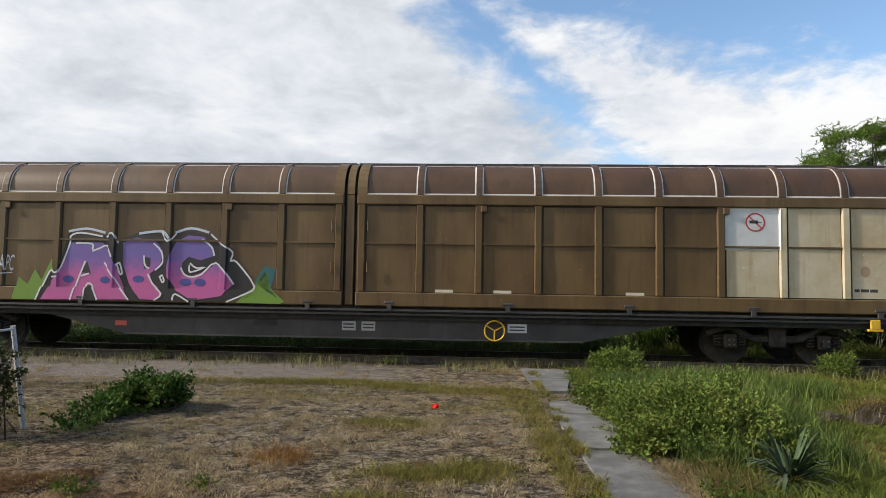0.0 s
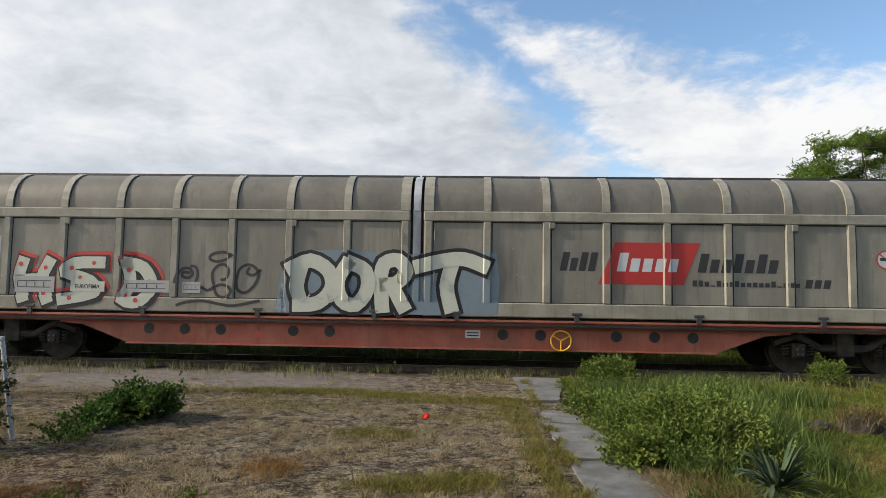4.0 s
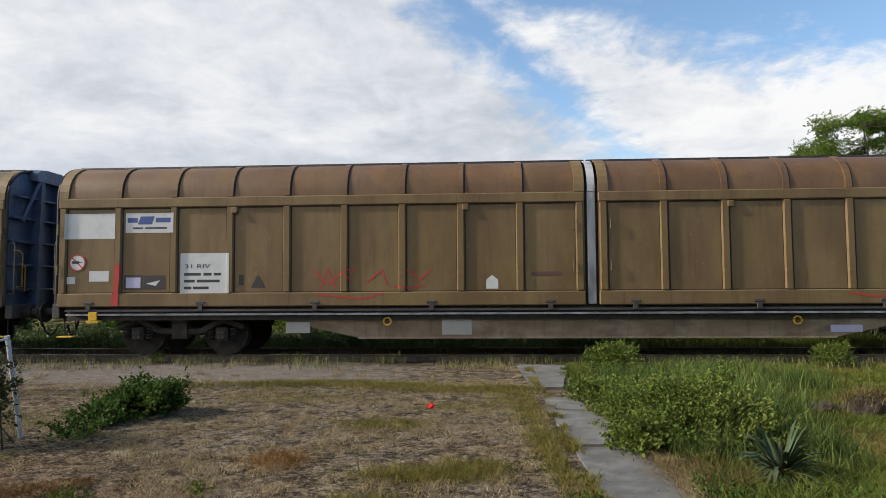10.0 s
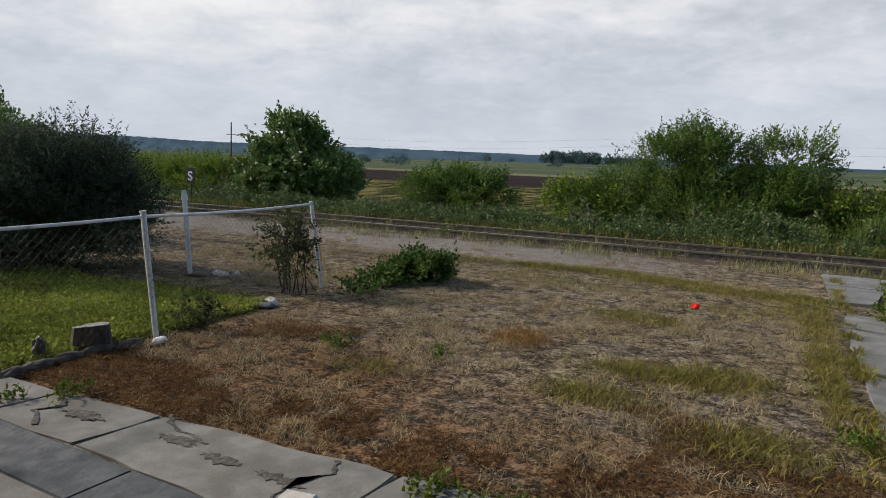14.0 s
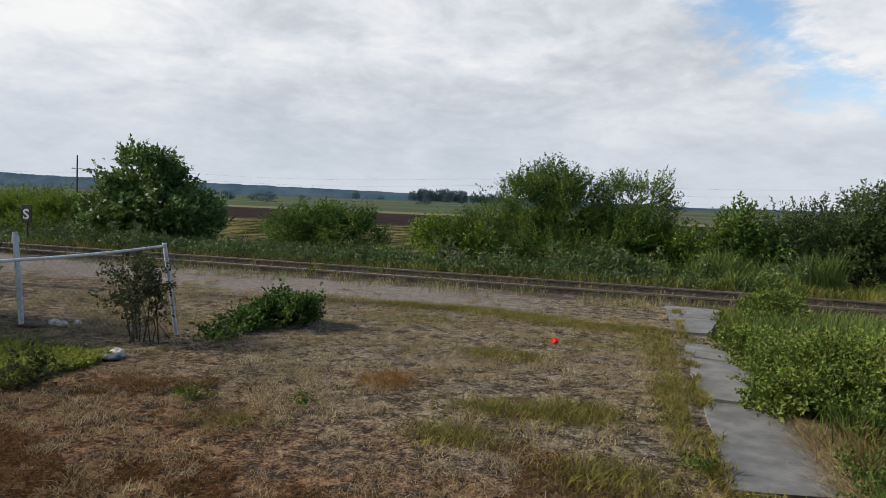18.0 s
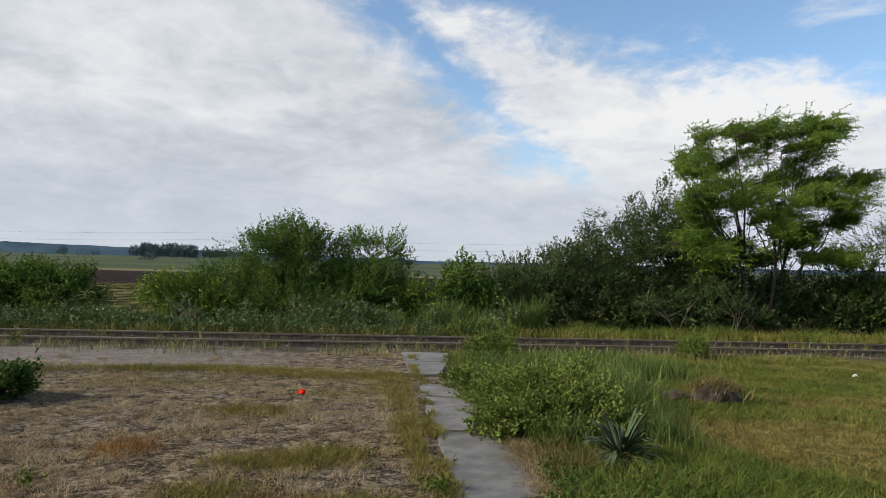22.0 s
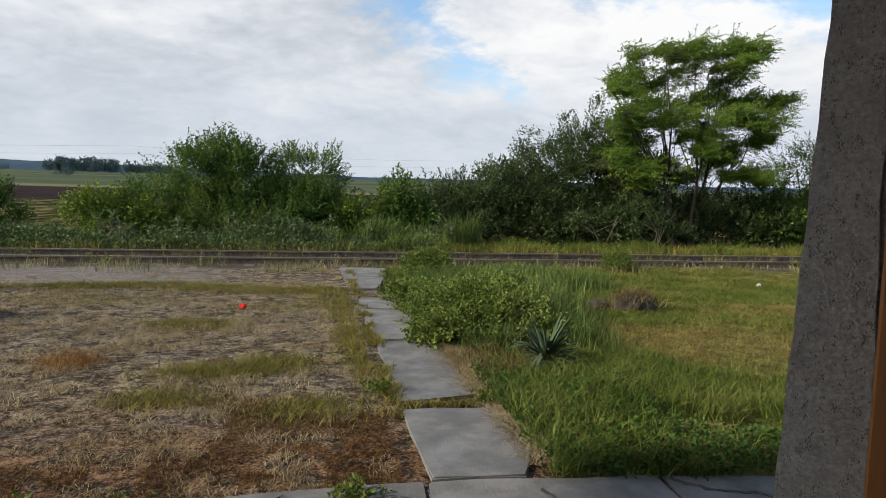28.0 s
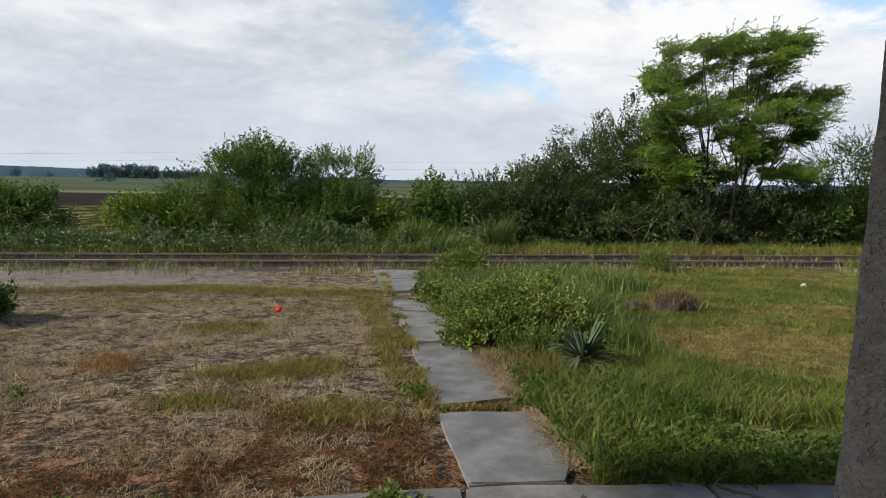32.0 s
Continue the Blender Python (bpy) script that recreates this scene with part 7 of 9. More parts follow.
M["grit"] = surface("dark_grit", ((0.030, 0.028, 0.026), (0.060, 0.056, 0.051), (0.105, 0.098, 0.09)), 30, 0.95, bump=0.8, bump_scale=60)
M["leaf_cover"] = leaves("creeping_cover_leaves", (0.110, 0.140, 0.020), (0.190, 0.225, 0.034), (0.27, 0.30, 0.056))
M["yucca_leaf"] = surface("yucca_leaf", ((0.026, 0.050, 0.024), (0.042, 0.074, 0.036), (0.070, 0.104, 0.054)), 6, 0.9, bump=0, per_piece=-0.2)
M["edging"] = surface("dark_earthy_stone", ((0.035, 0.028, 0.022), (0.060, 0.047, 0.038), (0.095, 0.078, 0.062)), 7, 0.95, stain=(0.085, 0.045, 0.028), stain_scale=3, bump=0.6)
M["leaf_clover"] = leaves("leafy_lawn_weeds", (0.034, 0.072, 0.015), (0.056, 0.106, 0.021), (0.088, 0.142, 0.032))
M["lawn_dry"] = leaves("dry_lawn_blades", (0.15, 0.115, 0.040), (0.225, 0.165, 0.062), (0.30, 0.23, 0.105), 0.8)
M["straw_brown"] = leaves("withered_brown_blades", (0.10, 0.085, 0.034), (0.155, 0.12, 0.052), (0.21, 0.165, 0.085), 0.8)
M["red_tuft"] = leaves("reddish_grass_blades", (0.17, 0.085, 0.030), (0.23, 0.125, 0.045), (0.28, 0.17, 0.07), 0.8)
make_paving()
make_fence()
make_garden()
make_weed_bed()
make_poppy()
make_grass()


# ---- the distance: woods, copse, poles, wires ----
def make_far():
    rng = np.random.default_rng(111)
    # blue-grey base colours carry the haze of the distance
    M["far_woods"] = surface("haze_blue_woods", ((0.034, 0.060, 0.088), (0.044, 0.072, 0.102), (0.056, 0.086, 0.118)), 0.02, 1.0, stretch=(1, 1, 3), bump=0)
    M["copse"] = surface("haze_blue_copse", ((0.072, 0.115, 0.125), (0.105, 0.150, 0.155)), 0.3, 1.0, bump=0)
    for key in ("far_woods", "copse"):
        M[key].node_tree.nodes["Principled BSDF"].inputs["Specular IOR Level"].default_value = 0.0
    # wooded ridge along the horizon, distance haze painted into its colour
    v, f = [], []
    xs = np.linspace(-2600, 2200, 900)
    for i, x in enumerate(xs):
        y = 1250 + 0.12 * abs(x)
        far = math.hypot(x, y)
        top = far * (0.0292 + 0.0025 * noise.noise(Vector((x * 0.0016, 0, 0))) + 0.0012 * noise.noise(Vector((x * 0.02, 1, 0))) + 0.0006 * noise.noise(Vector((x * 0.09, 2, 0))) - 0.0075 * max(0, min(1, (x + 250) / 350)))
        v += [(x, y - 60, 5), (x, y - 25, top * 0.8), (x, y, top), (x, y + 60, top * 0.9)]
        if i:
            b = (i - 1) * 4
            f += [(b + k, b + k + 1, b + k + 5, b + k + 4) for k in range(3)]
    thing("wooded_ridge", raw("wooded_ridge", v, f, None, True), M["far_woods"], "hazy blue wooded ridge along the horizon", "woods", kind="stuff")
    # copse and lone trees in the plain, their leaf colour paled and blued for haze
    def tree(name, label, x, y, w, h, n=420, mat="copse", cat="tree"):
        z = float(np.interp(y, RISE_AT, RISE_Z))
        root = empty(name, pose(x, y, z), label, cat)
        part("trunk", sweep("trunk", [[(0, 0, -0.3, h * 0.03), (0, 0, h * 0.5, h * 0.015)]], 6), M["bark"], root)
        p, ways = lobes(rng, n, [(0, 0, h * 0.6, w * 0.5, w * 0.5, h * 0.36), (w * 0.15, 0, h * 0.30, w * 0.5, w * 0.4, h * 0.3), (-w * 0.2, 0, h * 0.28, w * 0.45, w * 0.4, h * 0.3)], 0.4, 0.3, h * 0.05)
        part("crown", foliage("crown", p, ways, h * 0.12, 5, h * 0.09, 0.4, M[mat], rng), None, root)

    for k in range(12):
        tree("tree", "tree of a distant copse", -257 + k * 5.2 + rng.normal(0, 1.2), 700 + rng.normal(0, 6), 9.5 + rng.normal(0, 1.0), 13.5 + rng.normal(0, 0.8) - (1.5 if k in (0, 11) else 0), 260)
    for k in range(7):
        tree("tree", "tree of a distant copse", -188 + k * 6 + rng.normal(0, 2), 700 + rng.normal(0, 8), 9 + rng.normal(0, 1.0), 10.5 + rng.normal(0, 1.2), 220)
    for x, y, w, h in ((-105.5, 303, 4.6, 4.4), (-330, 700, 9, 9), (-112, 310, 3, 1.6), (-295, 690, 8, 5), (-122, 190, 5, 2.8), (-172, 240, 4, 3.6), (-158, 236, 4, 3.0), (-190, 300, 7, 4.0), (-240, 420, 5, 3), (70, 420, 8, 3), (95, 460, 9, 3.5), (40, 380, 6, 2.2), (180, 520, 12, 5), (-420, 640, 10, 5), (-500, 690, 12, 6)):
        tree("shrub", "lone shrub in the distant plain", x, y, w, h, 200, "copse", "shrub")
    # hedge line far off
    for k in range(46):
        x = -620 + k * 27 + rng.normal(0, 6)
        tree("shrub", "bush of a distant hedge", x, 560 + rng.normal(0, 20), 7 + rng.normal(0, 1.5), 2.0 + abs(rng.normal(0, 0.9)), 70, "copse", "shrub")

    def pole(name, label, x, y, h, r, arms, lean=0.0):
        z = float(np.interp(y, RISE_AT, RISE_Z))
        root = empty(name, pose(x, y, z, 0, lean, 0), label, "utility pole")
        part("shaft", rod(bmesh.new(), (0, 0, -0.5), (0, 0, h), r, r * 0.7, 10), M["pole"], root)
        for k, w in arms:
            part("cross_arm", boxes((-w, w, -0.06, 0.06, h - k - 0.05, h - k + 0.05)), M["pole"], root)
            for s in (-1, 1):
                part("insulator", rod(bmesh.new(), (s * w * 0.9, 0, h - k + 0.05), (s * w * 0.9, 0, h - k + 0.3), 0.05, 0.035, 8), M["signwhite"], root)
        return root

    pole("utility_pole", "wooden pole with a cross arm in the field", -105.9, 100, 8.6, 0.17, ((2.6, 1.3),))
    near = pole("telegraph_pole", "tall dark wooden telegraph pole beside the garden", -16.1, 8.2, 7.5, 0.16, (), 0.6)
    for k in range(11):
        rung = bmesh.new()
        s = 1 if k % 2 else -1
        rod(rung, (s * 0.1, -0.05, 2.0 + k * 0.45), (s * 0.24, -0.05, 2.0 + k * 0.45), 0.012, sides=6)
        part("climbing_step", rung, M["wire"], near, "short steel climbing step")
    # wires over the plain
    for z in (8.2, 9.8):
        pts = [(x, 150, z - 1.1 * math.sin(math.pi * ((x + 400) % 90) / 90), 0.010) for x in range(-420, 421, 5)]
        thing("overhead_wire", sweep("overhead_wire", [pts], 4), M["pole"], "thin overhead wire across the fields", "wire")
    sign = empty("railway_sign", pose(-19.2, 16.6, 0, 0, 0, 14), "black railway board with a white letter S", "sign")
    part("post", rod(bmesh.new(), (0, 0.03, -0.1), (0, 0.03, 1.28), 0.03, sides=10), M["pole"], sign)
    part("board", boxes((-0.17, 0.17, -0.012, 0.012, 0.70, 1.28), bevel=0.004), M["ink"], sign, "black board")
    letter = lettering("S", 0.46, M["white"], 0.012)
    letter.parent = sign
    letter.matrix_basis = pose(-0.125, -0.016, 0.82, 90, 0, 0)


def lettering(text, size, material, bold=0.0, shear=0.0, wide=1.0):
    """Flat letters from the built-in font as a mesh, lying in x and y from the lower left."""
    cu = bpy.data.curves.new("letters", "FONT")
    cu.body, cu.size, cu.offset, cu.shear, cu.resolution_u = text, size, bold, shear, 4
    tmp = bpy.data.objects.new("letters", cu)
    scene.collection.objects.link(tmp)
    me = bpy.data.meshes.new_from_object(tmp.evaluated_get(bpy.context.evaluated_depsgraph_get()))
    bpy.data.objects.remove(tmp)
    bpy.data.curves.remove(cu)
    for v in me.vertices:
        v.co.x *= wide
    me.materials.clear()
    me.materials.append(material)
    me.name = "letters"
    return part("letters", me, None)


make_far()


# ---- what is painted on the wagons: graffiti, data panels, signs ----
def paint(name, a, b=None, z0=1.1, z1=2.5, rough=0.5):
    """Spray paint: one colour, or one that runs into another with the height."""
    m = bpy.data.materials.new(name)
    m.use_nodes = True
    t = m.node_tree
    bsdf = t.nodes["Principled BSDF"]
    bsdf.inputs["Roughness"].default_value = rough
    co = t.nodes.new("ShaderNodeTexCoord")
    n = node(t, "ShaderNodeTexNoise", Scale=5.0, Detail=5.0, Roughness=0.6)
    t.links.new(co.outputs["Object"], n.inputs["Vector"])
    if b:
        sep = t.nodes.new("ShaderNodeSeparateXYZ")
        t.links.new(co.outputs["Object"], sep.inputs[0])
        fac = smooth(t, calc(t, "ADD", sep.outputs[2], calc(t, "MULTIPLY", calc(t, "SUBTRACT", n.outputs["Fac"], 0.5), 0.7)), z0, z1)
        col = blend(t, fac, a, b)
    else:
        col = blend(t, 0.0, a, a)
    col = blend(t, calc(t, "MULTIPLY", smooth(t, n.outputs["Fac"], 0.45, 0.75), 0.35), col, tuple(0.62 * c + 0.02 for c in a))
    t.links.new(col, bsdf.inputs["Base Color"])
    return m


P = {
    "halo": paint("thin_blue_spray_haze", (0.17, 0.225, 0.27)), "white": paint("white_spray", (0.62, 0.63, 0.66)), "black": paint("black_spray", (0.016, 0.016, 0.02)), "ice": paint("pale_blue_spray", (0.45, 0.53, 0.64)),
    "apc": paint("pink_to_violet_spray", (0.46, 0.10, 0.30), (0.13, 0.10, 0.34), 1.45, 2.05), "green": paint("leaf_green_spray", (0.14, 0.26, 0.035)), "teal": paint("dark_teal_spray", (0.02, 0.11, 0.12)),
    "navy_dot": paint("navy_spray", (0.05, 0.06, 0.26)), "silver": paint("silver_spray", (0.42, 0.44, 0.40)), "mint": paint("pale_mint_spray", (0.50, 0.52, 0.45)), "red": paint("red_spray", (0.48, 0.05, 0.04)),
    "pink": paint("mauve_to_violet_spray", (0.42, 0.13, 0.28), (0.27, 0.16, 0.36), 1.2, 2.3), "cream": paint("cream_spray", (0.56, 0.52, 0.42)), "navy": paint("dark_blue_spray", (0.04, 0.045, 0.17)), "lime": paint("yellow_green_spray", (0.33, 0.36, 0.045)),
    "mustard": paint("mustard_spray", (0.27, 0.24, 0.045)), "fog": paint("faded_grey_blue_spray", (0.30, 0.33, 0.33)), "rose": paint("faded_rose_spray", (0.23, 0.155, 0.17)), "rust": paint("faded_brick_spray", (0.26, 0.10, 0.085)), "lilac": paint("faded_lilac_spray", (0.15, 0.13, 0.30)), "cocoa": paint("cocoa_spray", (0.10, 0.055, 0.05)),
    "turq": paint("turquoise_to_blue_spray", (0.03, 0.16, 0.26), (0.09, 0.46, 0.48), 1.25, 2.2), "aqua": paint("aqua_spray", (0.12, 0.48, 0.52)), "blue": paint("petrol_blue_spray", (0.012, 0.068, 0.145)), "orange": paint("orange_red_spray", (0.56, 0.10, 0.035)),
    "coral": paint("coral_spray", (0.56, 0.13, 0.085)), "plate": paint("white_data_plate", (0.52, 0.55, 0.58)), "old_plate": paint("yellowed_data_plate", (0.46, 0.42, 0.30)), "grey_plate": paint("grey_data_plate", (0.36, 0.37, 0.37)), "ink": paint("stencil_black", (0.03, 0.03, 0.034)), "ring": paint("sign_red", (0.40, 0.05, 0.045)), "faded": paint("faded_sign", (0.30, 0.22, 0.15)), "brick_field": paint("brick_brown_field", (0.16, 0.055, 0.028)), "ochre_field": paint("ochre_field", (0.33, 0.215, 0.075)), "logo_red": paint("logo_red", (0.40, 0.035, 0.03)), "logo_blue": paint("logo_blue", (0.03, 0.07, 0.25)), "card": paint("violet_paper_card", (0.42, 0.42, 0.62)), "red_plate": paint("red_plate", (0.50, 0.10, 0.07)),
}


class Side:
    """The near side of one wagon: lays paint over fields, ribs and sill."""

    def __init__(self, k, n, midrail=False):
        self.root, self.midrail = TRAIN[k][0], midrail
        self.ribs = sorted(ribs_of(n, -1) + ribs_of(n, 1) + [0.0])

    def depth(self, x, low):
        if low:
            return SIDE + 0.045
        near = min(self.ribs, key=lambda r: abs(r - x))
        return SIDE + 0.05 * max(0.0, min(1.0, (0.08 - abs(x - near)) / 0.024))

    def lay(self, bm, mat, layer=0, name="graffiti", label=""):
        xs = [v.co.x for v in bm.verts]
        lo, hi = min(xs), max(xs)
        for r in self.ribs:
            for d in (-0.08, -0.056, 0.056, 0.08):
                if lo < r + d < hi:
                    bmesh.ops.bisect_plane(bm, geom=bm.verts[:] + bm.edges[:] + bm.faces[:], plane_co=(r + d, 0, 0), plane_no=(1, 0, 0))
        bmesh.ops.bisect_plane(bm, geom=bm.verts[:] + bm.edges[:] + bm.faces[:], plane_co=(0, 0, WALL0 + 0.27), plane_no=(0, 0, 1))
        v, f, known, lift = [], [], {}, 0.004 + 0.0022 * layer
        for face in bm.faces:
            c = face.calc_center_median()
            low = c.z < WALL0 + 0.27
            ring = []
            for p in face.verts:
                at = (round(p.co.x, 4), round(-self.depth(p.co.x, low) - lift, 4), round(p.co.z, 4))
                if at not in known:
                    known[at] = len(v)
                    v.append(at)
                if known[at] not in ring:
                    ring.append(known[at])
            if len(ring) > 2:
                f.append(ring)
        bm.free()
        me = bpy.data.meshes.new(name)
        me.from_pydata(v, [], f)
        me.polygons.foreach_set("use_smooth", np.zeros(len(f), bool))
        return part(name, me, mat, self.root, label)

    def poly(self, pts, mat, layer=0, grow=0.0, **kw):
        bm = bmesh.new()
        if grow:
            pts = offset(pts, grow)
        face = bm.faces.new([bm.verts.new((x, 0, z)) for x, z in pts])
        face.normal_update()
        bmesh.ops.triangulate(bm, faces=[face])
        return self.lay(bm, mat, layer, **kw)

    def edged(self, pts, mat, edge, layer=0, width=0.035, **kw):
        self.poly(pts, edge, layer, width, **kw)
        self.poly(pts, mat, layer + 1, **kw)

    def oval(self, x, z, rx, rz, mat, layer=0, n=20, **kw):
        return self.poly([(x + rx * math.cos(6.2832 * i / n), z + rz * math.sin(6.2832 * i / n)) for i in range(n)], mat, layer, **kw)

    def rect(self, x0, z0, x1, z1, mat, layer=0, **kw):
        return self.poly([(x0, z0), (x1, z0), (x1, z1), (x0, z1)], mat, layer, **kw)

    def word(self, text, x0, z0, x1, z1, mat, layer=0, bold=0.0, shear=0.0, pad=0.0, **kw):
        ob = lettering(text, 1.0, mat, bold, shear)
        me = ob.data
        co = np.array([v.co[:] for v in me.vertices])
        lo, hi = co.min(0), co.max(0)
        for p in me.vertices:
            p.co = (x0 - pad + (p.co.x - lo[0]) / (hi[0] - lo[0]) * (x1 - x0 + 2 * pad), 0, z0 - pad + (p.co.y - lo[1]) / (hi[1] - lo[1]) * (z1 - z0 + 2 * pad))
        bm = bmesh.new()
        bm.from_mesh(me)
        bpy.data.objects.remove(ob)
        bpy.data.meshes.remove(me)
        return self.lay(bm, mat, layer, **kw)

    def stroke(self, pts, width, mat, layer=0, **kw):
        """A painted line of even width."""
        bm = bmesh.new()
        pts = [Vector(p) for i, p in enumerate(pts) if not i or math.dist(p, pts[i - 1]) > 1e-4]
        last = None
        for i, p in enumerate(pts):
            a = (p - pts[i - 1]).normalized() if i else None
            b = (pts[i + 1] - p).normalized() if i + 1 < len(pts) else None
            d = ((a or b) + (b or a))
            d = d.normalized() if d.length > 0.2 else (a or b)
            s = Vector((-d.y, d.x)) * width / 2 / max(0.5, abs(d.dot(a or b)))
            e = d * width * (-0.4 if a is None else 0.4 if b is None else 0.0)
            pair = [bm.verts.new((p.x + e.x + k * s.x, 0, p.y + e.y + k * s.y)) for k in (1, -1)]
            if last:
                bm.faces.new((last[0], last[1], pair[1], pair[0]))
            last = pair
        return self.lay(bm, mat, layer, **kw)

    def curve(self, pts, width, mat, layer=0, **kw):
        """A painted line that bends smoothly through its points."""
        full = [pts[0]] + list(pts) + [pts[-1]]
        out = []
        for a, b, c, d in zip(full, full[1:], full[2:], full[3:]):
            for q in (0.0, 0.34, 0.67):
                out.append(tuple(0.5 * (2 * b[i] + (c[i] - a[i]) * q + (2 * a[i] - 5 * b[i] + 4 * c[i] - d[i]) * q * q + (3 * b[i] - a[i] - 3 * c[i] + d[i]) * q ** 3) for i in (0, 1)))
        return self.stroke(out + [pts[-1]], width, mat, layer, **kw)

    def plate(self, x0, z0, x1, z1, mat, bars=(), layer=0, label="data panel"):
        """A painted panel with lines of unreadable print: bars of (x, z, length, height) in shares of the panel."""
        self.rect(x0, z0, x1, z1, mat, layer, name="data_panel", label=label)
        for x, z, w, h in bars:
            if w < 0.3 or h < 0.055:
                cuts = [(0.0, 1.0)]
            else:
                # words of unequal length
                cuts = [((0.0, 0.22), (0.28, 0.62), (0.67, 1.0)), ((0.0, 0.45), (0.52, 0.74), (0.80, 1.0)), ((0.0, 0.30), (0.36, 1.0))][int(100 * (x + z + w)) % 3]
            for a, b in cuts:
                self.rect(x0 + (x1 - x0) * (x + w * a), z0 + (z1 - z0) * z, x0 + (x1 - x0) * (x + w * b), z0 + (z1 - z0) * (z + h * 0.85), P["ink"], layer + 1, name="print_line")

    def bars(self, x0, z0, x1, z1, heights, mat, layer=0, slant=0.0, label=""):
        """A row of plain upright bars in place of a word: each one's share of the height."""
        n = len(heights)
        step = (x1 - x0) / n
        for k, h in enumerate(heights):
            a, b, top = x0 + step * k, x0 + step * (k + 0.72), z0 + (z1 - z0) * h
            self.poly([(a, z0), (b, z0), (b + slant * (top - z0), top), (a + slant * (top - z0), top)], mat, layer, name="logo_bar", label=label)

    def ban(self, x, z, r, ring, face=None, layer=2):
        """The round sign with a crossed-out shunting mark."""
        if face:
            self.oval(x, z, r, r, face, layer, name="sign_disc", label="round prohibition sign")
        bm = bmesh.new()
        n = 24
        for i in range(n):
            a, b = 6.2832 * i / n, 6.2832 * (i + 1) / n
            bm.faces.new([bm.verts.new((x + q * math.cos(c), 0, z + q * math.sin(c))) for c, q in ((a, r), (b, r), (b, r * 0.84), (a, r * 0.84))])
        self.lay(bm, ring, layer + 1, name="sign_ring", label="red sign ring")
        self.stroke([(x - r * 0.62, z + r * 0.62), (x + r * 0.62, z - r * 0.62)], r * 0.14, ring, layer + 1, name="sign_bar")
        self.rect(x - r * 0.6, z - r * 0.12, x + r * 0.25, z + r * 0.2, P["ink"], layer + 2, name="sign_mark")
        self.rect(x + r * 0.1, z - r * 0.02, x + r * 0.65, z + r * 0.06, P["ink"], layer + 2, name="sign_mark")


def offset(pts, d):
    """An outline moved outwards by d."""
    area = sum(a[0] * b[1] - b[0] * a[1] for a, b in zip(pts, pts[1:] + pts[:1]))
    s = 1 if area > 0 else -1
    out = []
    for p, q, r in zip(pts[-1:] + pts[:-1], pts, pts[1:] + pts[:1]):
        a, b = (Vector(q) - Vector(p)).normalized(), (Vector(r) - Vector(q)).normalized()
        na, nb = Vector((a.y, -a.x)), Vector((b.y, -b.x))
        m = (na + nb)
        m = m / max(0.35, m.dot(na)) if m.length > 0.01 else na
        out.append((q[0] + s * d * m.x, q[1] + s * d * m.y))
    return out


LINES = [(0.08, 0.80, 0.55, 0.07), (0.08, 0.62, 0.75, 0.07), (0.08, 0.40, 0.82, 0.09), (0.08, 0.20, 0.6, 0.07)]
GRID = [(0.06, 0.70, 0.86, 0.05), (0.06, 0.30, 0.86, 0.05), (0.06, 0.35, 0.02, 0.36), (0.28, 0.35, 0.02, 0.36), (0.50, 0.35, 0.02, 0.36), (0.72, 0.35, 0.02, 0.36)]


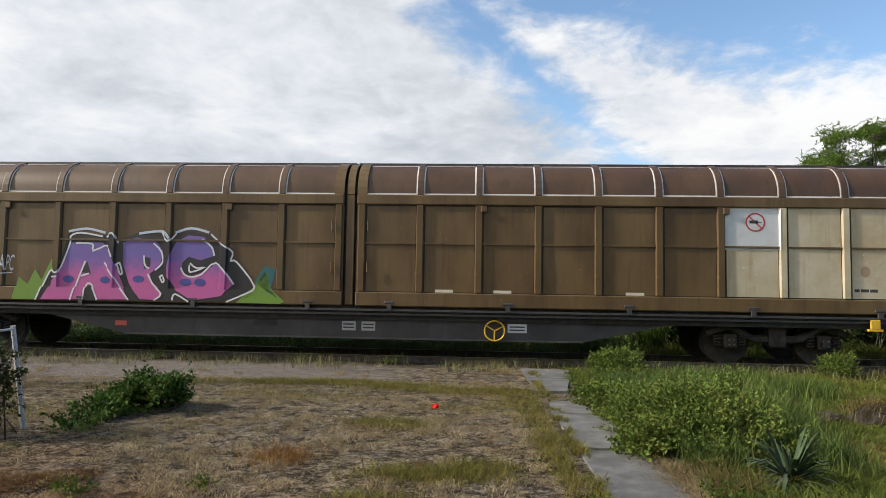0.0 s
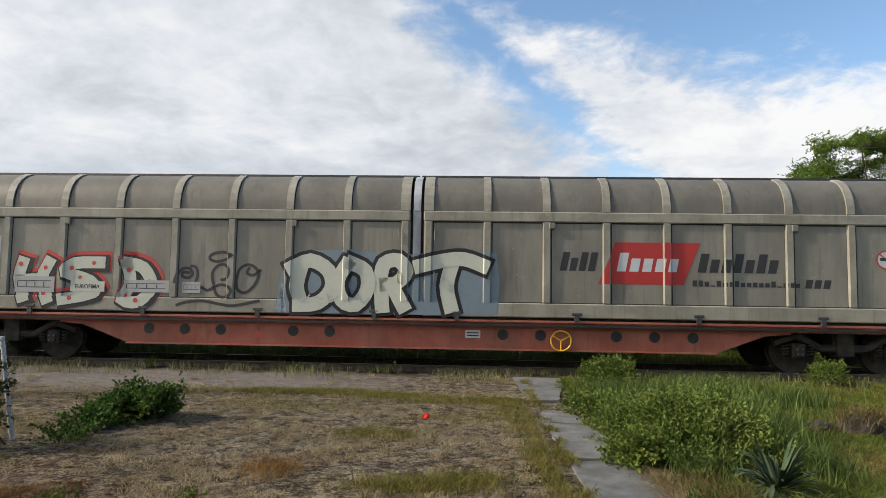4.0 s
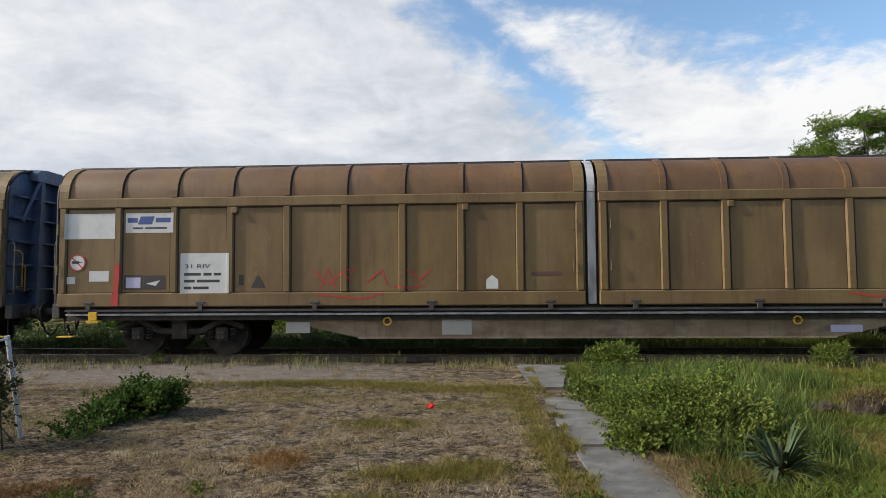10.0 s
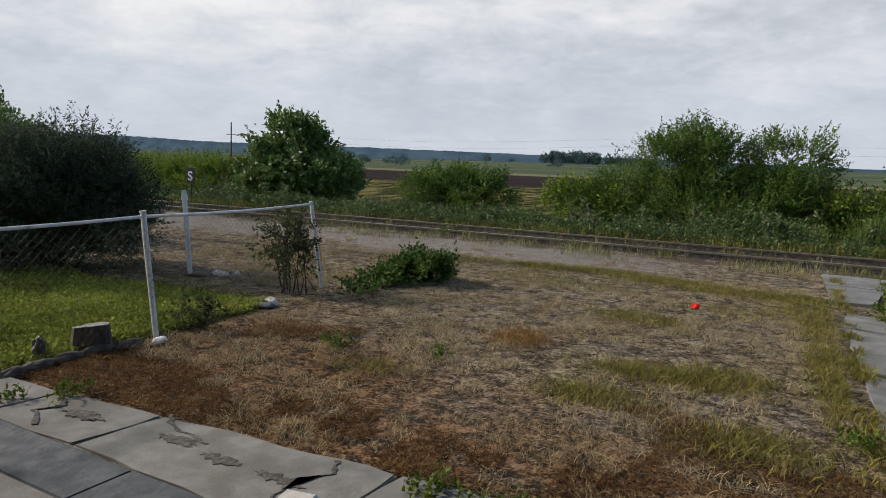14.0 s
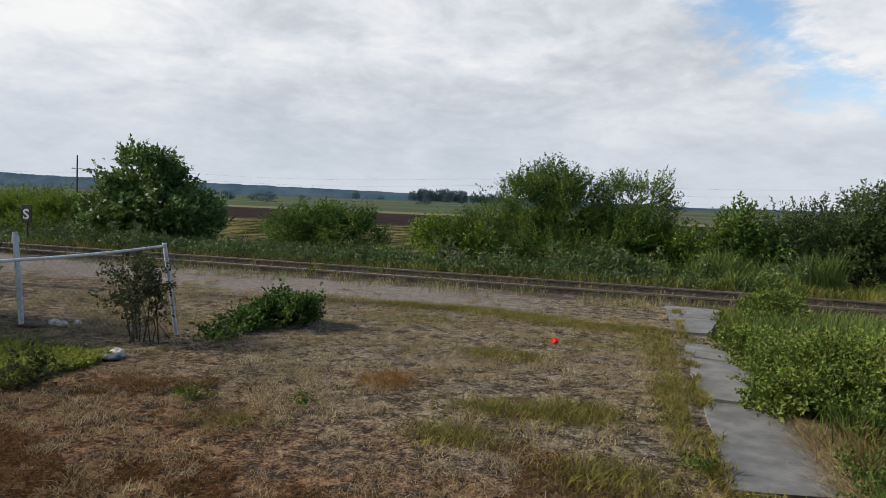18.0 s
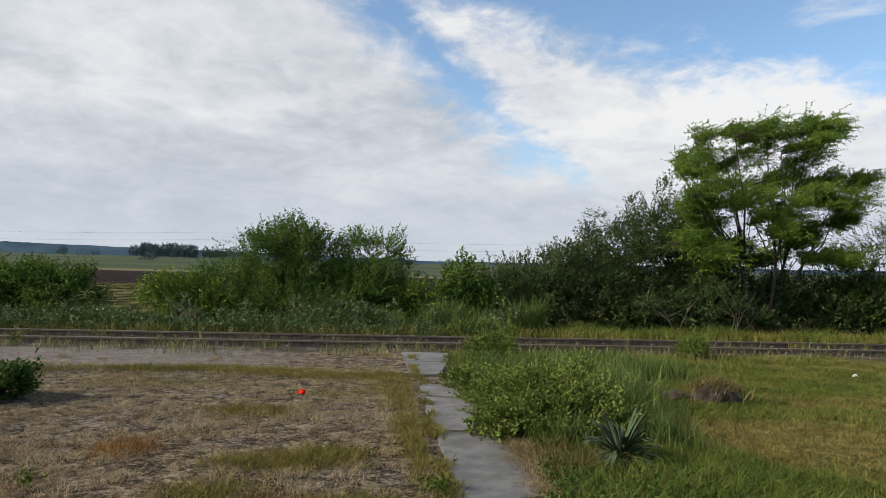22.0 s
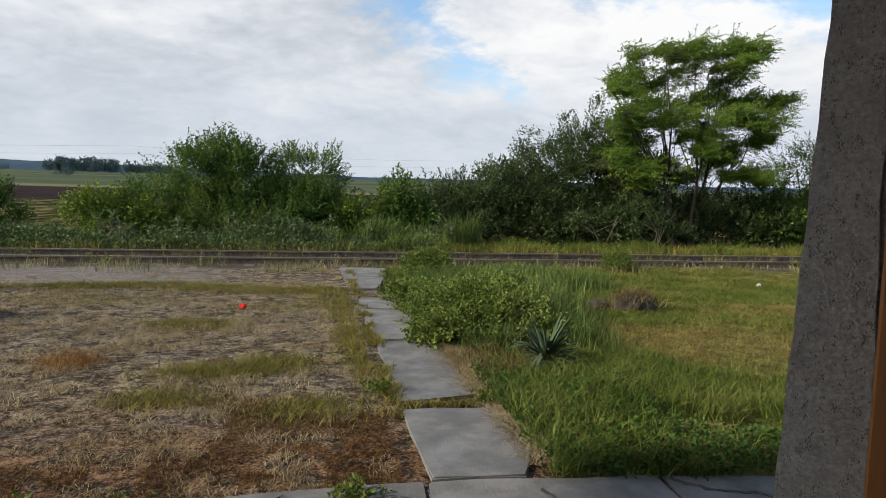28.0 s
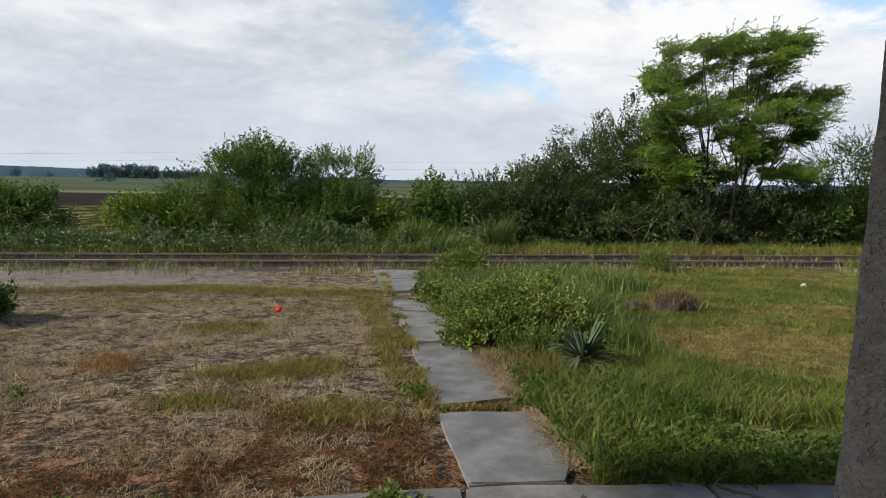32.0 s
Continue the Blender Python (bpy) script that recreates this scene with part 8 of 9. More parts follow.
def paint_first():
    w = Side(0, 9, True)
    for pts in ([(-7.05, 1.08), (-6.95, 1.55), (-6.75, 1.4), (-6.6, 1.72), (-6.45, 1.5), (-6.25, 1.95), (-6.0, 1.08)], [(-2.3, 1.08), (-1.95, 1.45), (-1.72, 1.75), (-1.62, 1.4), (-1.3, 1.12), (-1.4, 1.07)]):
        w.poly(pts, P["green"], 0, label="green sprayed flames")
    w.poly([(-1.95, 1.5), (-1.75, 1.86), (-1.5, 1.78), (-1.6, 1.4), (-1.45, 1.18)], P["teal"], 0)
    w.poly([(-6.53, 1.08), (-6.36, 1.5), (-6.24, 1.71), (-6.12, 1.69), (-5.91, 2.51), (-5.2, 2.44), (-4.96, 2.5), (-4.84, 2.35), (-4.38, 2.53), (-3.91, 2.52), (-3.76, 2.36), (-3.6, 2.51), (-3.28, 2.55), (-2.93, 2.48), (-2.66, 2.3), (-2.42, 2.13), (-2.45, 1.95), (-2.32, 1.92), (-1.94, 1.42), (-2.15, 1.25), (-2.58, 1.1)], P["black"], 1, label="black graffiti ground")
    w.poly([(-6.43, 1.08), (-6.11, 1.63), (-5.89, 2.17), (-5.85, 2.29), (-5.16, 2.3), (-4.96, 2.0), (-4.57, 1.11), (-5.22, 1.1), (-5.38, 1.39), (-5.51, 1.38), (-5.57, 1.1)], P["apc"], 3, label="pink and violet graffiti letter")
    w.poly([(-5.62, 1.67), (-5.48, 1.89), (-5.4, 1.64)], P["black"], 4)
    w.poly([(-4.74, 2.3), (-4.46, 2.41), (-4.02, 2.33), (-3.88, 2.13), (-3.93, 1.84), (-4.14, 1.65), (-4.07, 1.44), (-3.87, 1.24), (-3.97, 1.11), (-4.31, 1.12), (-4.57, 1.43), (-4.71, 1.82)], P["apc"], 3, label="pink and violet graffiti letter")
    w.poly([(-4.29, 2.01), (-4.14, 1.98), (-4.15, 1.8), (-4.27, 1.75)], P["black"], 4)
    w.poly([(-3.78, 1.81), (-3.72, 2.1), (-3.6, 2.34), (-3.35, 2.47), (-3.03, 2.44), (-2.83, 2.23), (-2.78, 2.05), (-3.08, 1.95), (-3.34, 2.02), (-3.46, 1.9), (-3.47, 1.68), (-3.29, 1.6), (-3.0, 1.72), (-2.73, 1.9), (-2.38, 1.47), (-2.62, 1.21), (-3.22, 1.11), (-3.57, 1.32), (-3.77, 1.6)], P["apc"], 3, label="pink and violet graffiti letter")
    w.curve([(-6.53, 1.08), (-6.36, 1.5), (-6.24, 1.71), (-6.09, 1.67), (-5.87, 2.27), (-5.86, 2.43), (-5.64, 2.5), (-5.19, 2.43)], 0.035, P["white"], 5, name="graffiti_line")
    w.curve([(-5.73, 2.28), (-5.4, 2.27), (-5.38, 2.16)], 0.035, P["white"], 5, name="graffiti_line")
    w.curve([(-5.37, 2.12), (-5.22, 2.18), (-5.07, 2.23), (-4.96, 2.01)], 0.035, P["white"], 5, name="graffiti_line")
    w.curve([(-5.11, 1.87), (-4.79, 1.41), (-4.56, 1.11)], 0.035, P["white"], 5, name="graffiti_line")
    w.curve([(-5.79, 1.09), (-5.7, 1.39), (-5.53, 1.89)], 0.035, P["white"], 5, name="graffiti_line")
    w.curve([(-5.59, 1.59), (-5.44, 1.64)], 0.035, P["white"], 5, name="graffiti_line")
    w.curve([(-5.53, 1.1), (-5.48, 1.4), (-5.36, 1.4), (-5.22, 1.1)], 0.035, P["white"], 5, name="graffiti_line")
    w.curve([(-4.84, 1.82), (-4.78, 1.65), (-4.73, 1.66), (-4.79, 1.87), (-4.87, 1.83)], 0.035, P["white"], 5, name="graffiti_line")
    w.curve([(-4.08, 2.29), (-3.92, 2.13), (-3.88, 1.9), (-4.02, 1.74)], 0.035, P["white"], 5, name="graffiti_line")
    w.curve([(-4.28, 2.02), (-4.25, 1.83), (-4.17, 1.77)], 0.035, P["white"], 5, name="graffiti_line")
    w.curve([(-4.18, 1.64), (-4.07, 1.44), (-3.87, 1.24), (-4.0, 1.11)], 0.035, P["white"], 5, name="graffiti_line")
    w.curve([(-4.37, 2.35), (-4.12, 2.36)], 0.035, P["white"], 5, name="graffiti_line")
    w.curve([(-3.93, 1.6), (-3.87, 1.48), (-3.81, 1.51), (-3.86, 1.62), (-3.92, 1.6)], 0.035, P["white"], 5, name="graffiti_line")
    w.curve([(-3.91, 2.53), (-3.78, 2.34), (-3.62, 2.49)], 0.035, P["white"], 5, name="graffiti_line")
    w.curve([(-3.49, 1.78), (-3.41, 1.65), (-3.26, 1.6), (-3.05, 1.66), (-2.75, 1.9), (-2.38, 1.47)], 0.035, P["white"], 5, name="graffiti_line")
    w.curve([(-3.31, 1.84), (-3.29, 1.7), (-3.0, 1.8), (-3.17, 1.79), (-3.29, 1.88)], 0.035, P["white"], 5, name="graffiti_line")
    w.curve([(-3.05, 2.38), (-2.86, 2.23), (-2.8, 2.06)], 0.035, P["white"], 5, name="graffiti_line")
    w.curve([(-2.87, 2.49), (-2.66, 2.3), (-2.42, 2.13), (-2.45, 1.95), (-2.32, 1.92), (-1.94, 1.42), (-2.15, 1.25), (-2.49, 1.1)], 0.035, P["white"], 5, name="graffiti_line")
    w.curve([(-3.63, 1.12), (-3.57, 1.24), (-3.3, 1.09)], 0.035, P["white"], 5, name="graffiti_line")
    w.curve([(-5.08, 2.42), (-4.96, 2.5), (-4.84, 2.3)], 0.035, P["white"], 5, name="graffiti_line")
    w.curve([(-6.11, 1.57), (-6.21, 1.56)], 0.035, P["white"], 5, name="graffiti_line")
    w.curve([(-4.38, 2.5), (-3.91, 2.55), (-3.76, 2.41)], 0.05, P["ice"], 5, name="graffiti_line")
    w.curve([(-5.89, 2.53), (-5.52, 2.59), (-5.14, 2.51)], 0.05, P["ice"], 5, name="graffiti_line")
    w.curve([(-3.61, 2.53), (-3.3, 2.62), (-2.94, 2.54)], 0.05, P["ice"], 5, name="graffiti_line")
    w.oval(-5.87, 1.52, 0.12, 0.075, P["navy_dot"], 5)
    w.oval(-5.07, 1.51, 0.12, 0.075, P["navy_dot"], 5)
    w.oval(-4.38, 1.54, 0.12, 0.075, P["navy_dot"], 5)
    w.oval(-3.38, 1.49, 0.12, 0.075, P["navy_dot"], 5)
    w.oval(-3.08, 1.49, 0.12, 0.075, P["navy_dot"], 5)
    w.word("APC", -7.36, 1.68, -7.06, 2.02, P["white"], 1, 0.0, 0.2, name="tag", label="small white scrawled tag")
    w.stroke([(-7.3, 1.62), (-7.1, 1.64)], 0.02, P["white"], 1, name="tag")
    w.rect(7.42, 2.31, 8.47, 3.13, P["plate"], 1, name="data_panel", label="pale blue painted panel")
    w.ban(8.0, 2.86, 0.19, P["ring"], P["plate"])
    w.plate(9.82, 1.40, 10.36, 1.68, P["plate"], [(0.05, 0.35, 0.8, 0.25)])
    w.oval(10.06, 1.9, 0.09, 0.11, P["faded"], 1)
    for x in (1.74, 2.9, 5.5):
        w.rect(x, 1.36, x + 0.36, 1.42, P["cream"], 1, name="scuff")


def paint_second():
    w = Side(1, 9)
    w.plate(-10.78, 1.46, -9.85, 1.80, P["old_plate"], LINES)
    w.plate(-10.78, 1.80, -10.4, 2.02, P["old_plate"], [(0.1, 0.6, 0.8, 0.25)])
    w.ban(-9.05, 2.34, 0.19, P["faded"], P["old_plate"])
    w.plate(-9.52, 1.80, -9.3, 2.10, P["plate"])
    w.plate(-9.28, 1.80, -8.98, 1.96, P["plate"], [(0.1, 0.4, 0.8, 0.2)])
    w.rect(-9.58, 1.44, -9.18, 1.75, P["ink"], 0, name="card_frame")
    w.rect(-9.53, 1.49, -9.23, 1.70, P["card"], 1, name="paper_card", label="violet paper card in a frame")
    w.plate(-9.13, 1.47, -8.70, 1.70, P["old_plate"], [(0.1, 0.4, 0.8, 0.2)])
    w.plate(-8.30, 1.48, -7.52, 1.70, P["old_plate"], GRID)
    w.plate(-7.16, 1.47, -6.36, 1.69, P["plate"], [])
    w.word("EUROFIMA", -7.05, 1.53, -6.47, 1.62, P["ink"], 1, 0.01, name="lettering", label="black stencilled word")
    w.plate(-6.02, 1.47, -5.10, 1.68, P["plate"], GRID)
    w.plate(-4.80, 1.47, -4.40, 1.70, P["plate"], GRID)
    w.poly([(3.62, 1.76), (5.28, 1.76), (5.62, 2.61), (3.96, 2.61)], P["logo_red"], 0, name="logo", label="slanting red company mark")
    w.bars(2.86, 2.02, 3.60, 2.40, (1, 0.7, 1, 1), P["ink"], 0, 0.2, "dark bar of the company mark")
    w.bars(3.98, 2.02, 5.22, 2.40, (1, 0.7, 0.7, 0.7, 0.7), P["plate"], 1, 0.2, "white bar of the company mark")
    w.bars(5.56, 2.02, 7.14, 2.40, (1, 0.7, 0.7, 1, 0.7, 1, 0.7), P["ink"], 0, 0.2, "dark bar of the company mark")
    w.bars(5.46, 1.74, 7.56, 1.86, (1, 1, 0.8, 0.2, 1, 0.7, 0.8, 1, 0.7, 0.7, 0.8, 0.7, 0.7, 1, 0.2, 0.7, 0.8, 0.7), P["ink"], 0, 0.0, "small dark bar of print")
    w.bars(7.62, 1.73, 8.14, 1.90, (1, 1, 1), P["ink"], 0, 0.2, "dark bar of the company mark")
    w.ban(9.17, 2.32, 0.19, P["faded"], P["old_plate"])
    w.plate(9.78, 1.40, 10.42, 1.74, P["plate"], [(0.05, 0.12, 0.55, 0.14)])


def paint_third():
    w = Side(2, 9)
    w.plate(-10.85, 1.46, -9.88, 1.80, P["old_plate"], LINES)
    w.plate(-10.85, 1.80, -10.45, 2.02, P["old_plate"], [(0.1, 0.6, 0.8, 0.25)])
    w.rect(-9.55, 1.40, -8.66, 2.60, P["grey_plate"], 0, name="data_panel", label="pale repainted panel")
    w.ban(-9.13, 2.34, 0.19, P["ring"], P["white"])
    w.rect(-9.58, 1.47, -9.20, 1.76, P["ink"], 1, name="card_frame")
    w.rect(-9.53, 1.51, -9.25, 1.72, P["card"], 2, name="paper_card", label="violet paper card in a frame")
    lay = lambda pts: [(-8.50 + (a - 332) * 0.01158, 1.10 + (307 - b) * 0.01212) for a, b in pts]
    hso = [[(362, 228), (356, 256), (366, 290)], [(410, 228), (398, 258), (410, 292)], [(360, 260), (398, 258)], [(504, 228), (456, 230), (444, 246), (486, 260), (494, 280), (438, 292)],
           [(552, 228), (560, 262), (548, 290), (578, 294), (598, 266), (582, 236), (552, 228)]]
    for k, line in enumerate(hso):
        w.curve([(a + 0.06, b + 0.03) for a, b in lay(line)], 0.42, P["red"], 0 if k % 2 else 1, label="red graffiti edge")
    for k, line in enumerate(hso):
        w.curve([(a + 0.04, b - 0.02) for a, b in lay(line)], 0.37, P["black"], 2 + k % 2, label="black graffiti shade")
    for k, line in enumerate(hso):
        w.curve(lay(line), 0.25, P["mint"], 4 + k % 2, label="silver-white graffiti letter")
    for a, b, r in ((358, 232, 0.05), (360, 272, 0.05), (404, 238, 0.045), (402, 282, 0.05), (378, 258, 0.04), (492, 229, 0.045), (452, 238, 0.05), (468, 254, 0.04), (488, 274, 0.05), (452, 290, 0.045), (556, 240, 0.05), (594, 260, 0.05), (572, 292, 0.05), (552, 284, 0.04)):
        w.oval(*lay([(a, b)])[0], r, r, P["red"], 6, 10, label="red paint dot")
    w.curve([(-4.93, 1.67), (-4.88, 1.85), (-4.77, 1.96), (-4.63, 1.95), (-4.58, 1.84), (-4.67, 1.76), (-4.79, 1.8), (-4.77, 1.88), (-4.65, 1.87)], 0.06, P["ink"], 0, name="tag", label="black sprayed scrawl")
    w.curve([(-4.61, 2.01), (-4.52, 1.99), (-4.47, 1.85), (-4.52, 1.64), (-4.58, 1.48), (-4.42, 1.58), (-4.26, 1.51), (-4.12, 1.58)], 0.06, P["ink"], 0, name="tag", label="black sprayed scrawl")
    w.curve([(-3.77, 2.23), (-3.94, 2.31), (-4.17, 2.27), (-4.23, 2.17), (-4.08, 2.11), (-3.87, 2.17), (-3.78, 2.26)], 0.06, P["ink"], 0, name="tag", label="black sprayed scrawl")
    w.curve([(-4.14, 1.65), (-4.17, 1.86), (-4.08, 2.01), (-3.92, 2.05), (-3.82, 1.93), (-3.86, 1.77), (-3.97, 1.73)], 0.06, P["ink"], 0, name="tag", label="black sprayed scrawl")
    w.curve([(-4.14, 1.58), (-3.98, 1.63), (-3.8, 1.58), (-3.77, 1.45), (-3.91, 1.37), (-4.06, 1.42), (-4.12, 1.56)], 0.06, P["ink"], 0, name="tag", label="black sprayed scrawl")
    w.curve([(-3.66, 1.75), (-3.61, 1.95), (-3.46, 2.05), (-3.3, 2.01), (-3.21, 1.85), (-3.3, 1.62), (-3.48, 1.47), (-3.64, 1.54), (-3.67, 1.72)], 0.06, P["ink"], 0, name="tag", label="black sprayed scrawl")
    w.curve([(-3.18, 1.94), (-3.32, 1.84), (-3.45, 1.88), (-3.41, 1.98)], 0.06, P["ink"], 0, name="tag", label="black sprayed scrawl")
    w.curve([(-4.86, 1.2), (-4.67, 1.26), (-4.32, 1.29), (-3.98, 1.23), (-3.69, 1.2), (-3.18, 1.31)], 0.06, P["ink"], 0, name="tag", label="black sprayed scrawl")
    w.plate(-8.30, 1.42, -7.46, 1.75, P["grey_plate"], GRID, 7)
    w.plate(-7.12, 1.45, -6.4, 1.66, P["mint"], [], 7)
    w.word("EUROFIMA", -7.02, 1.51, -6.5, 1.60, P["ink"], 8, 0.01, name="lettering", label="black stencilled word")
    w.plate(-6.0, 1.45, -5.05, 1.70, P["grey_plate"], GRID, 7)
    w.plate(-4.78, 1.45, -4.4, 1.68, P["grey_plate"], GRID, 7)
    w.poly([(-2.85, 1.08), (-2.75, 1.9), (-2.2, 2.36), (-1.3, 2.4), (-0.6, 2.3), (0.4, 2.34), (0.9, 2.42), (1.6, 2.36), (1.68, 1.8), (1.62, 1.08)], P["halo"], 0, 0.0, label="pale blue spray haze round letters")
    big = lambda pts: [(-2.75 + (a - 318) * 0.01107, 1.06 + (322 - b) * 0.01145) for a, b in pts]
    dort = [[(356, 236), (348, 272), (356, 300)], [(338, 240), (372, 226), (406, 244), (412, 276), (388, 302), (352, 306)], [(440, 232), (424, 262), (432, 296), (458, 304), (478, 276), (474, 244), (448, 230)],
            [(506, 308), (502, 262), (508, 230), (534, 224), (548, 244), (532, 264), (510, 268)], [(522, 268), (544, 306)], [(572, 234), (612, 224), (652, 220), (688, 232)], [(632, 228), (622, 268), (630, 306)]]
    for k, line in enumerate(dort):
        w.curve(big(line), 0.44, P["black"], 1 + k % 3, label="black outline of a letter")
    for k, line in enumerate(dort):
        w.curve(big(line), 0.29, P["mint"], 5 + k % 3, label="pale mint graffiti letter")
    for line in ([(350, 296), (362, 300), (372, 288)], [(384, 292), (398, 296)], [(404, 286), (412, 300), (424, 290)], [(436, 288), (448, 300)], [(462, 286), (470, 300), (482, 292)]):
        w.curve(big(line), 0.03, P["silver"], 9, name="graffiti_line")
    w.poly([(-2.85, 1.08), (-2.72, 1.7), (-2.6, 1.08)], P["ice"], 0)
    w.poly([(3.62, 1.76), (5.28, 1.76), (5.62, 2.61), (3.96, 2.61)], P["logo_red"], 0, name="logo", label="slanting red company mark")
    w.bars(2.86, 2.02, 3.60, 2.40, (1, 0.7, 1, 1), P["ink"], 0, 0.2, "dark bar of the company mark")
    w.bars(3.98, 2.02, 5.22, 2.40, (1, 0.7, 0.7, 0.7, 0.7), P["plate"], 1, 0.2, "white bar of the company mark")
    w.bars(5.56, 2.02, 7.14, 2.40, (1, 0.7, 0.7, 1, 0.7, 1, 0.7), P["ink"], 0, 0.2, "dark bar of the company mark")
    w.bars(5.46, 1.74, 7.56, 1.86, (1, 1, 0.8, 0.2, 1, 0.7, 0.8, 1, 0.7, 0.7, 0.8, 0.7, 0.7, 1, 0.2, 0.7, 0.8, 0.7), P["ink"], 0, 0.0, "small dark bar of print")
    w.bars(7.62, 1.73, 8.14, 1.90, (1, 1, 1), P["ink"], 0, 0.2, "dark bar of the company mark")
    w.ban(9.17, 2.32, 0.19, P["ring"], P["plate"])


def paint_fourth():
    w = Side(3, 10)
    for x0, x1 in ((-9.85, -9.05), (-8.82, -7.93)):
        w.rect(x0, 2.62, x1, 3.12, P["brick_field"], 0, name="field", label="brick brown repainted field")
        w.plate(x0, 1.37, x1, 2.62, P["plate"])
    w.plate(-9.8, 1.75, -9.4, 2.1, P["plate"], [(0, 0.8, 0.9, 0.12), (0, 0.5, 0.9, 0.12), (0, 0.2, 0.9, 0.12)], 1)
    w.plate(-9.36, 1.75, -9.1, 2.15, P["plate"], [(0, 0.8, 0.9, 0.12), (0, 0.5, 0.9, 0.12), (0, 0.2, 0.9, 0.12)], 1)
    w.rect(-9.46, 1.38, -9.05, 1.68, P["ink"], 1, name="card_frame")
    w.rect(-9.40, 1.43, -9.10, 1.63, P["card"], 2, name="paper_card", label="violet paper card in a frame")
    w.ban(-8.40, 2.11, 0.19, P["ring"], P["plate"])
    w.plate(-8.72, 1.45, -8.55, 1.75, P["white"], [(0.1, 0.3, 0.8, 0.1)], 1)
    w.plate(-8.45, 1.45, -8.15, 1.62, P["white"], [(0.1, 0.4, 0.8, 0.15)], 1)
    for x, z in ((-7.65, 2.45), (-1.3, 2.30), (5.97, 2.45)):
        s = 1.0 if x < 5 else 0.95
        for pts in ([(0.62, 0.66), (0.1, 0.64), (0.08, 0.38), (0.5, 0.4), (0.48, 0.12), (0.0, 0.14), (0.0, -0.05)], [(0.62, 0.66), (0.6, 0.0)], [(0.62, 0.5), (0.74, 0.3), (0.88, 0.52), (0.9, 0.05)]):
            w.stroke([(x + s * a * 0.95, z + s * b) for a, b in pts], 0.085, P["ice"], 0, name="tag", label="pale blue dripping tag")
        for a, b in ((0.3, 0.1), (0.58, -0.12), (0.85, -0.06)):
            w.stroke([(x + a, z + b + 0.2), (x + a, z + b)], 0.03, P["ice"], 0, name="tag")
    # the faded piece, patches of mustard, grey blue and rose
    w.poly([(-7.3, 1.08), (-7.2, 1.35), (-6.9, 1.5), (-6.75, 1.75), (-6.6, 2.3), (-6.2, 2.42), (-4.8, 2.42), (-4.6, 2.55), (-4.1, 2.55), (-3.8, 2.45), (-3.4, 2.5), (-2.6, 2.45), (-2.1, 2.35), (-1.55, 2.2), (-1.65, 1.9), (-1.35, 1.6), (-1.3, 1.08)], P["rose"], 0, label="faded rose graffiti ground")
    for pts, c in (([(-6.7, 1.35), (-6.6, 2.25), (-5.6, 2.3), (-5.55, 1.4)], "fog"), ([(-6.45, 1.42), (-6.35, 2.2), (-5.55, 2.2), (-5.6, 1.42)], "mustard"), ([(-5.5, 1.5), (-5.45, 2.2), (-5.0, 2.0), (-4.95, 1.4)], "mustard"), ([(-5.0, 2.0), (-4.9, 2.45), (-4.45, 2.45), (-4.45, 2.0)], "mustard"),
                   ([(-4.5, 1.35), (-4.4, 2.4), (-3.95, 2.4), (-3.9, 1.4)], "fog"), ([(-4.35, 1.9), (-4.2, 2.35), (-3.4, 2.4), (-3.1, 2.1), (-3.2, 1.4), (-4.2, 1.4)], "fog"), ([(-2.95, 1.45), (-2.85, 2.25), (-2.0, 2.3), (-1.9, 1.5)], "mustard"), ([(-3.1, 1.2), (-3.0, 1.7), (-2.2, 1.55), (-1.8, 1.2)], "fog"), ([(-1.95, 1.5), (-1.8, 2.15), (-1.6, 2.1), (-1.7, 1.5)], "rust")):
        w.poly(pts, P[c], 1)
    for pts in ([(-6.3, 2.3), (-5.3, 2.3), (-5.1, 1.9)], [(-6.6, 1.9), (-6.45, 1.4)], [(-4.9, 2.45), (-4.5, 2.45), (-4.55, 2.0)], [(-4.3, 2.38), (-4.0, 2.4), (-4.1, 2.1), (-4.4, 2.0)], [(-4.35, 1.5), (-4.1, 1.9), (-3.9, 1.75)], [(-3.2, 2.3), (-2.1, 2.28)], [(-2.1, 2.3), (-1.95, 2.0), (-1.8, 2.2)], [(-2.6, 1.6), (-2.2, 1.45), (-1.6, 1.25)], [(-5.4, 1.45), (-5.0, 1.6), (-4.7, 1.4)], [(-3.6, 1.5), (-3.3, 1.4), (-3.2, 1.7)]):
        w.stroke([(a + 0.03, b - 0.03) for a, b in pts], 0.07, P["cocoa"], 2)
        w.stroke(pts, 0.04, P["white"], 3)
    for x, z, r, c in ((-6.05, 2.15, 0.13, "cocoa"), (-5.95, 1.98, 0.1, "rust"), (-4.7, 2.2, 0.1, "rust"), (-3.85, 1.95, 0.11, "rust"), (-3.6, 1.9, 0.08, "rust"), (-2.75, 2.1, 0.1, "cocoa"), (-6.1, 1.2, 0.16, "rust"), (-5.0, 1.2, 0.22, "mustard"), (-3.6, 1.2, 0.18, "cocoa"), (-2.95, 1.24, 0.14, "rust"), (-4.95, 1.95, 0.07, "rose"), (-2.0, 1.7, 0.12, "rust")):
        w.oval(x, z, r, r * 0.9, P[c], 3, 14)
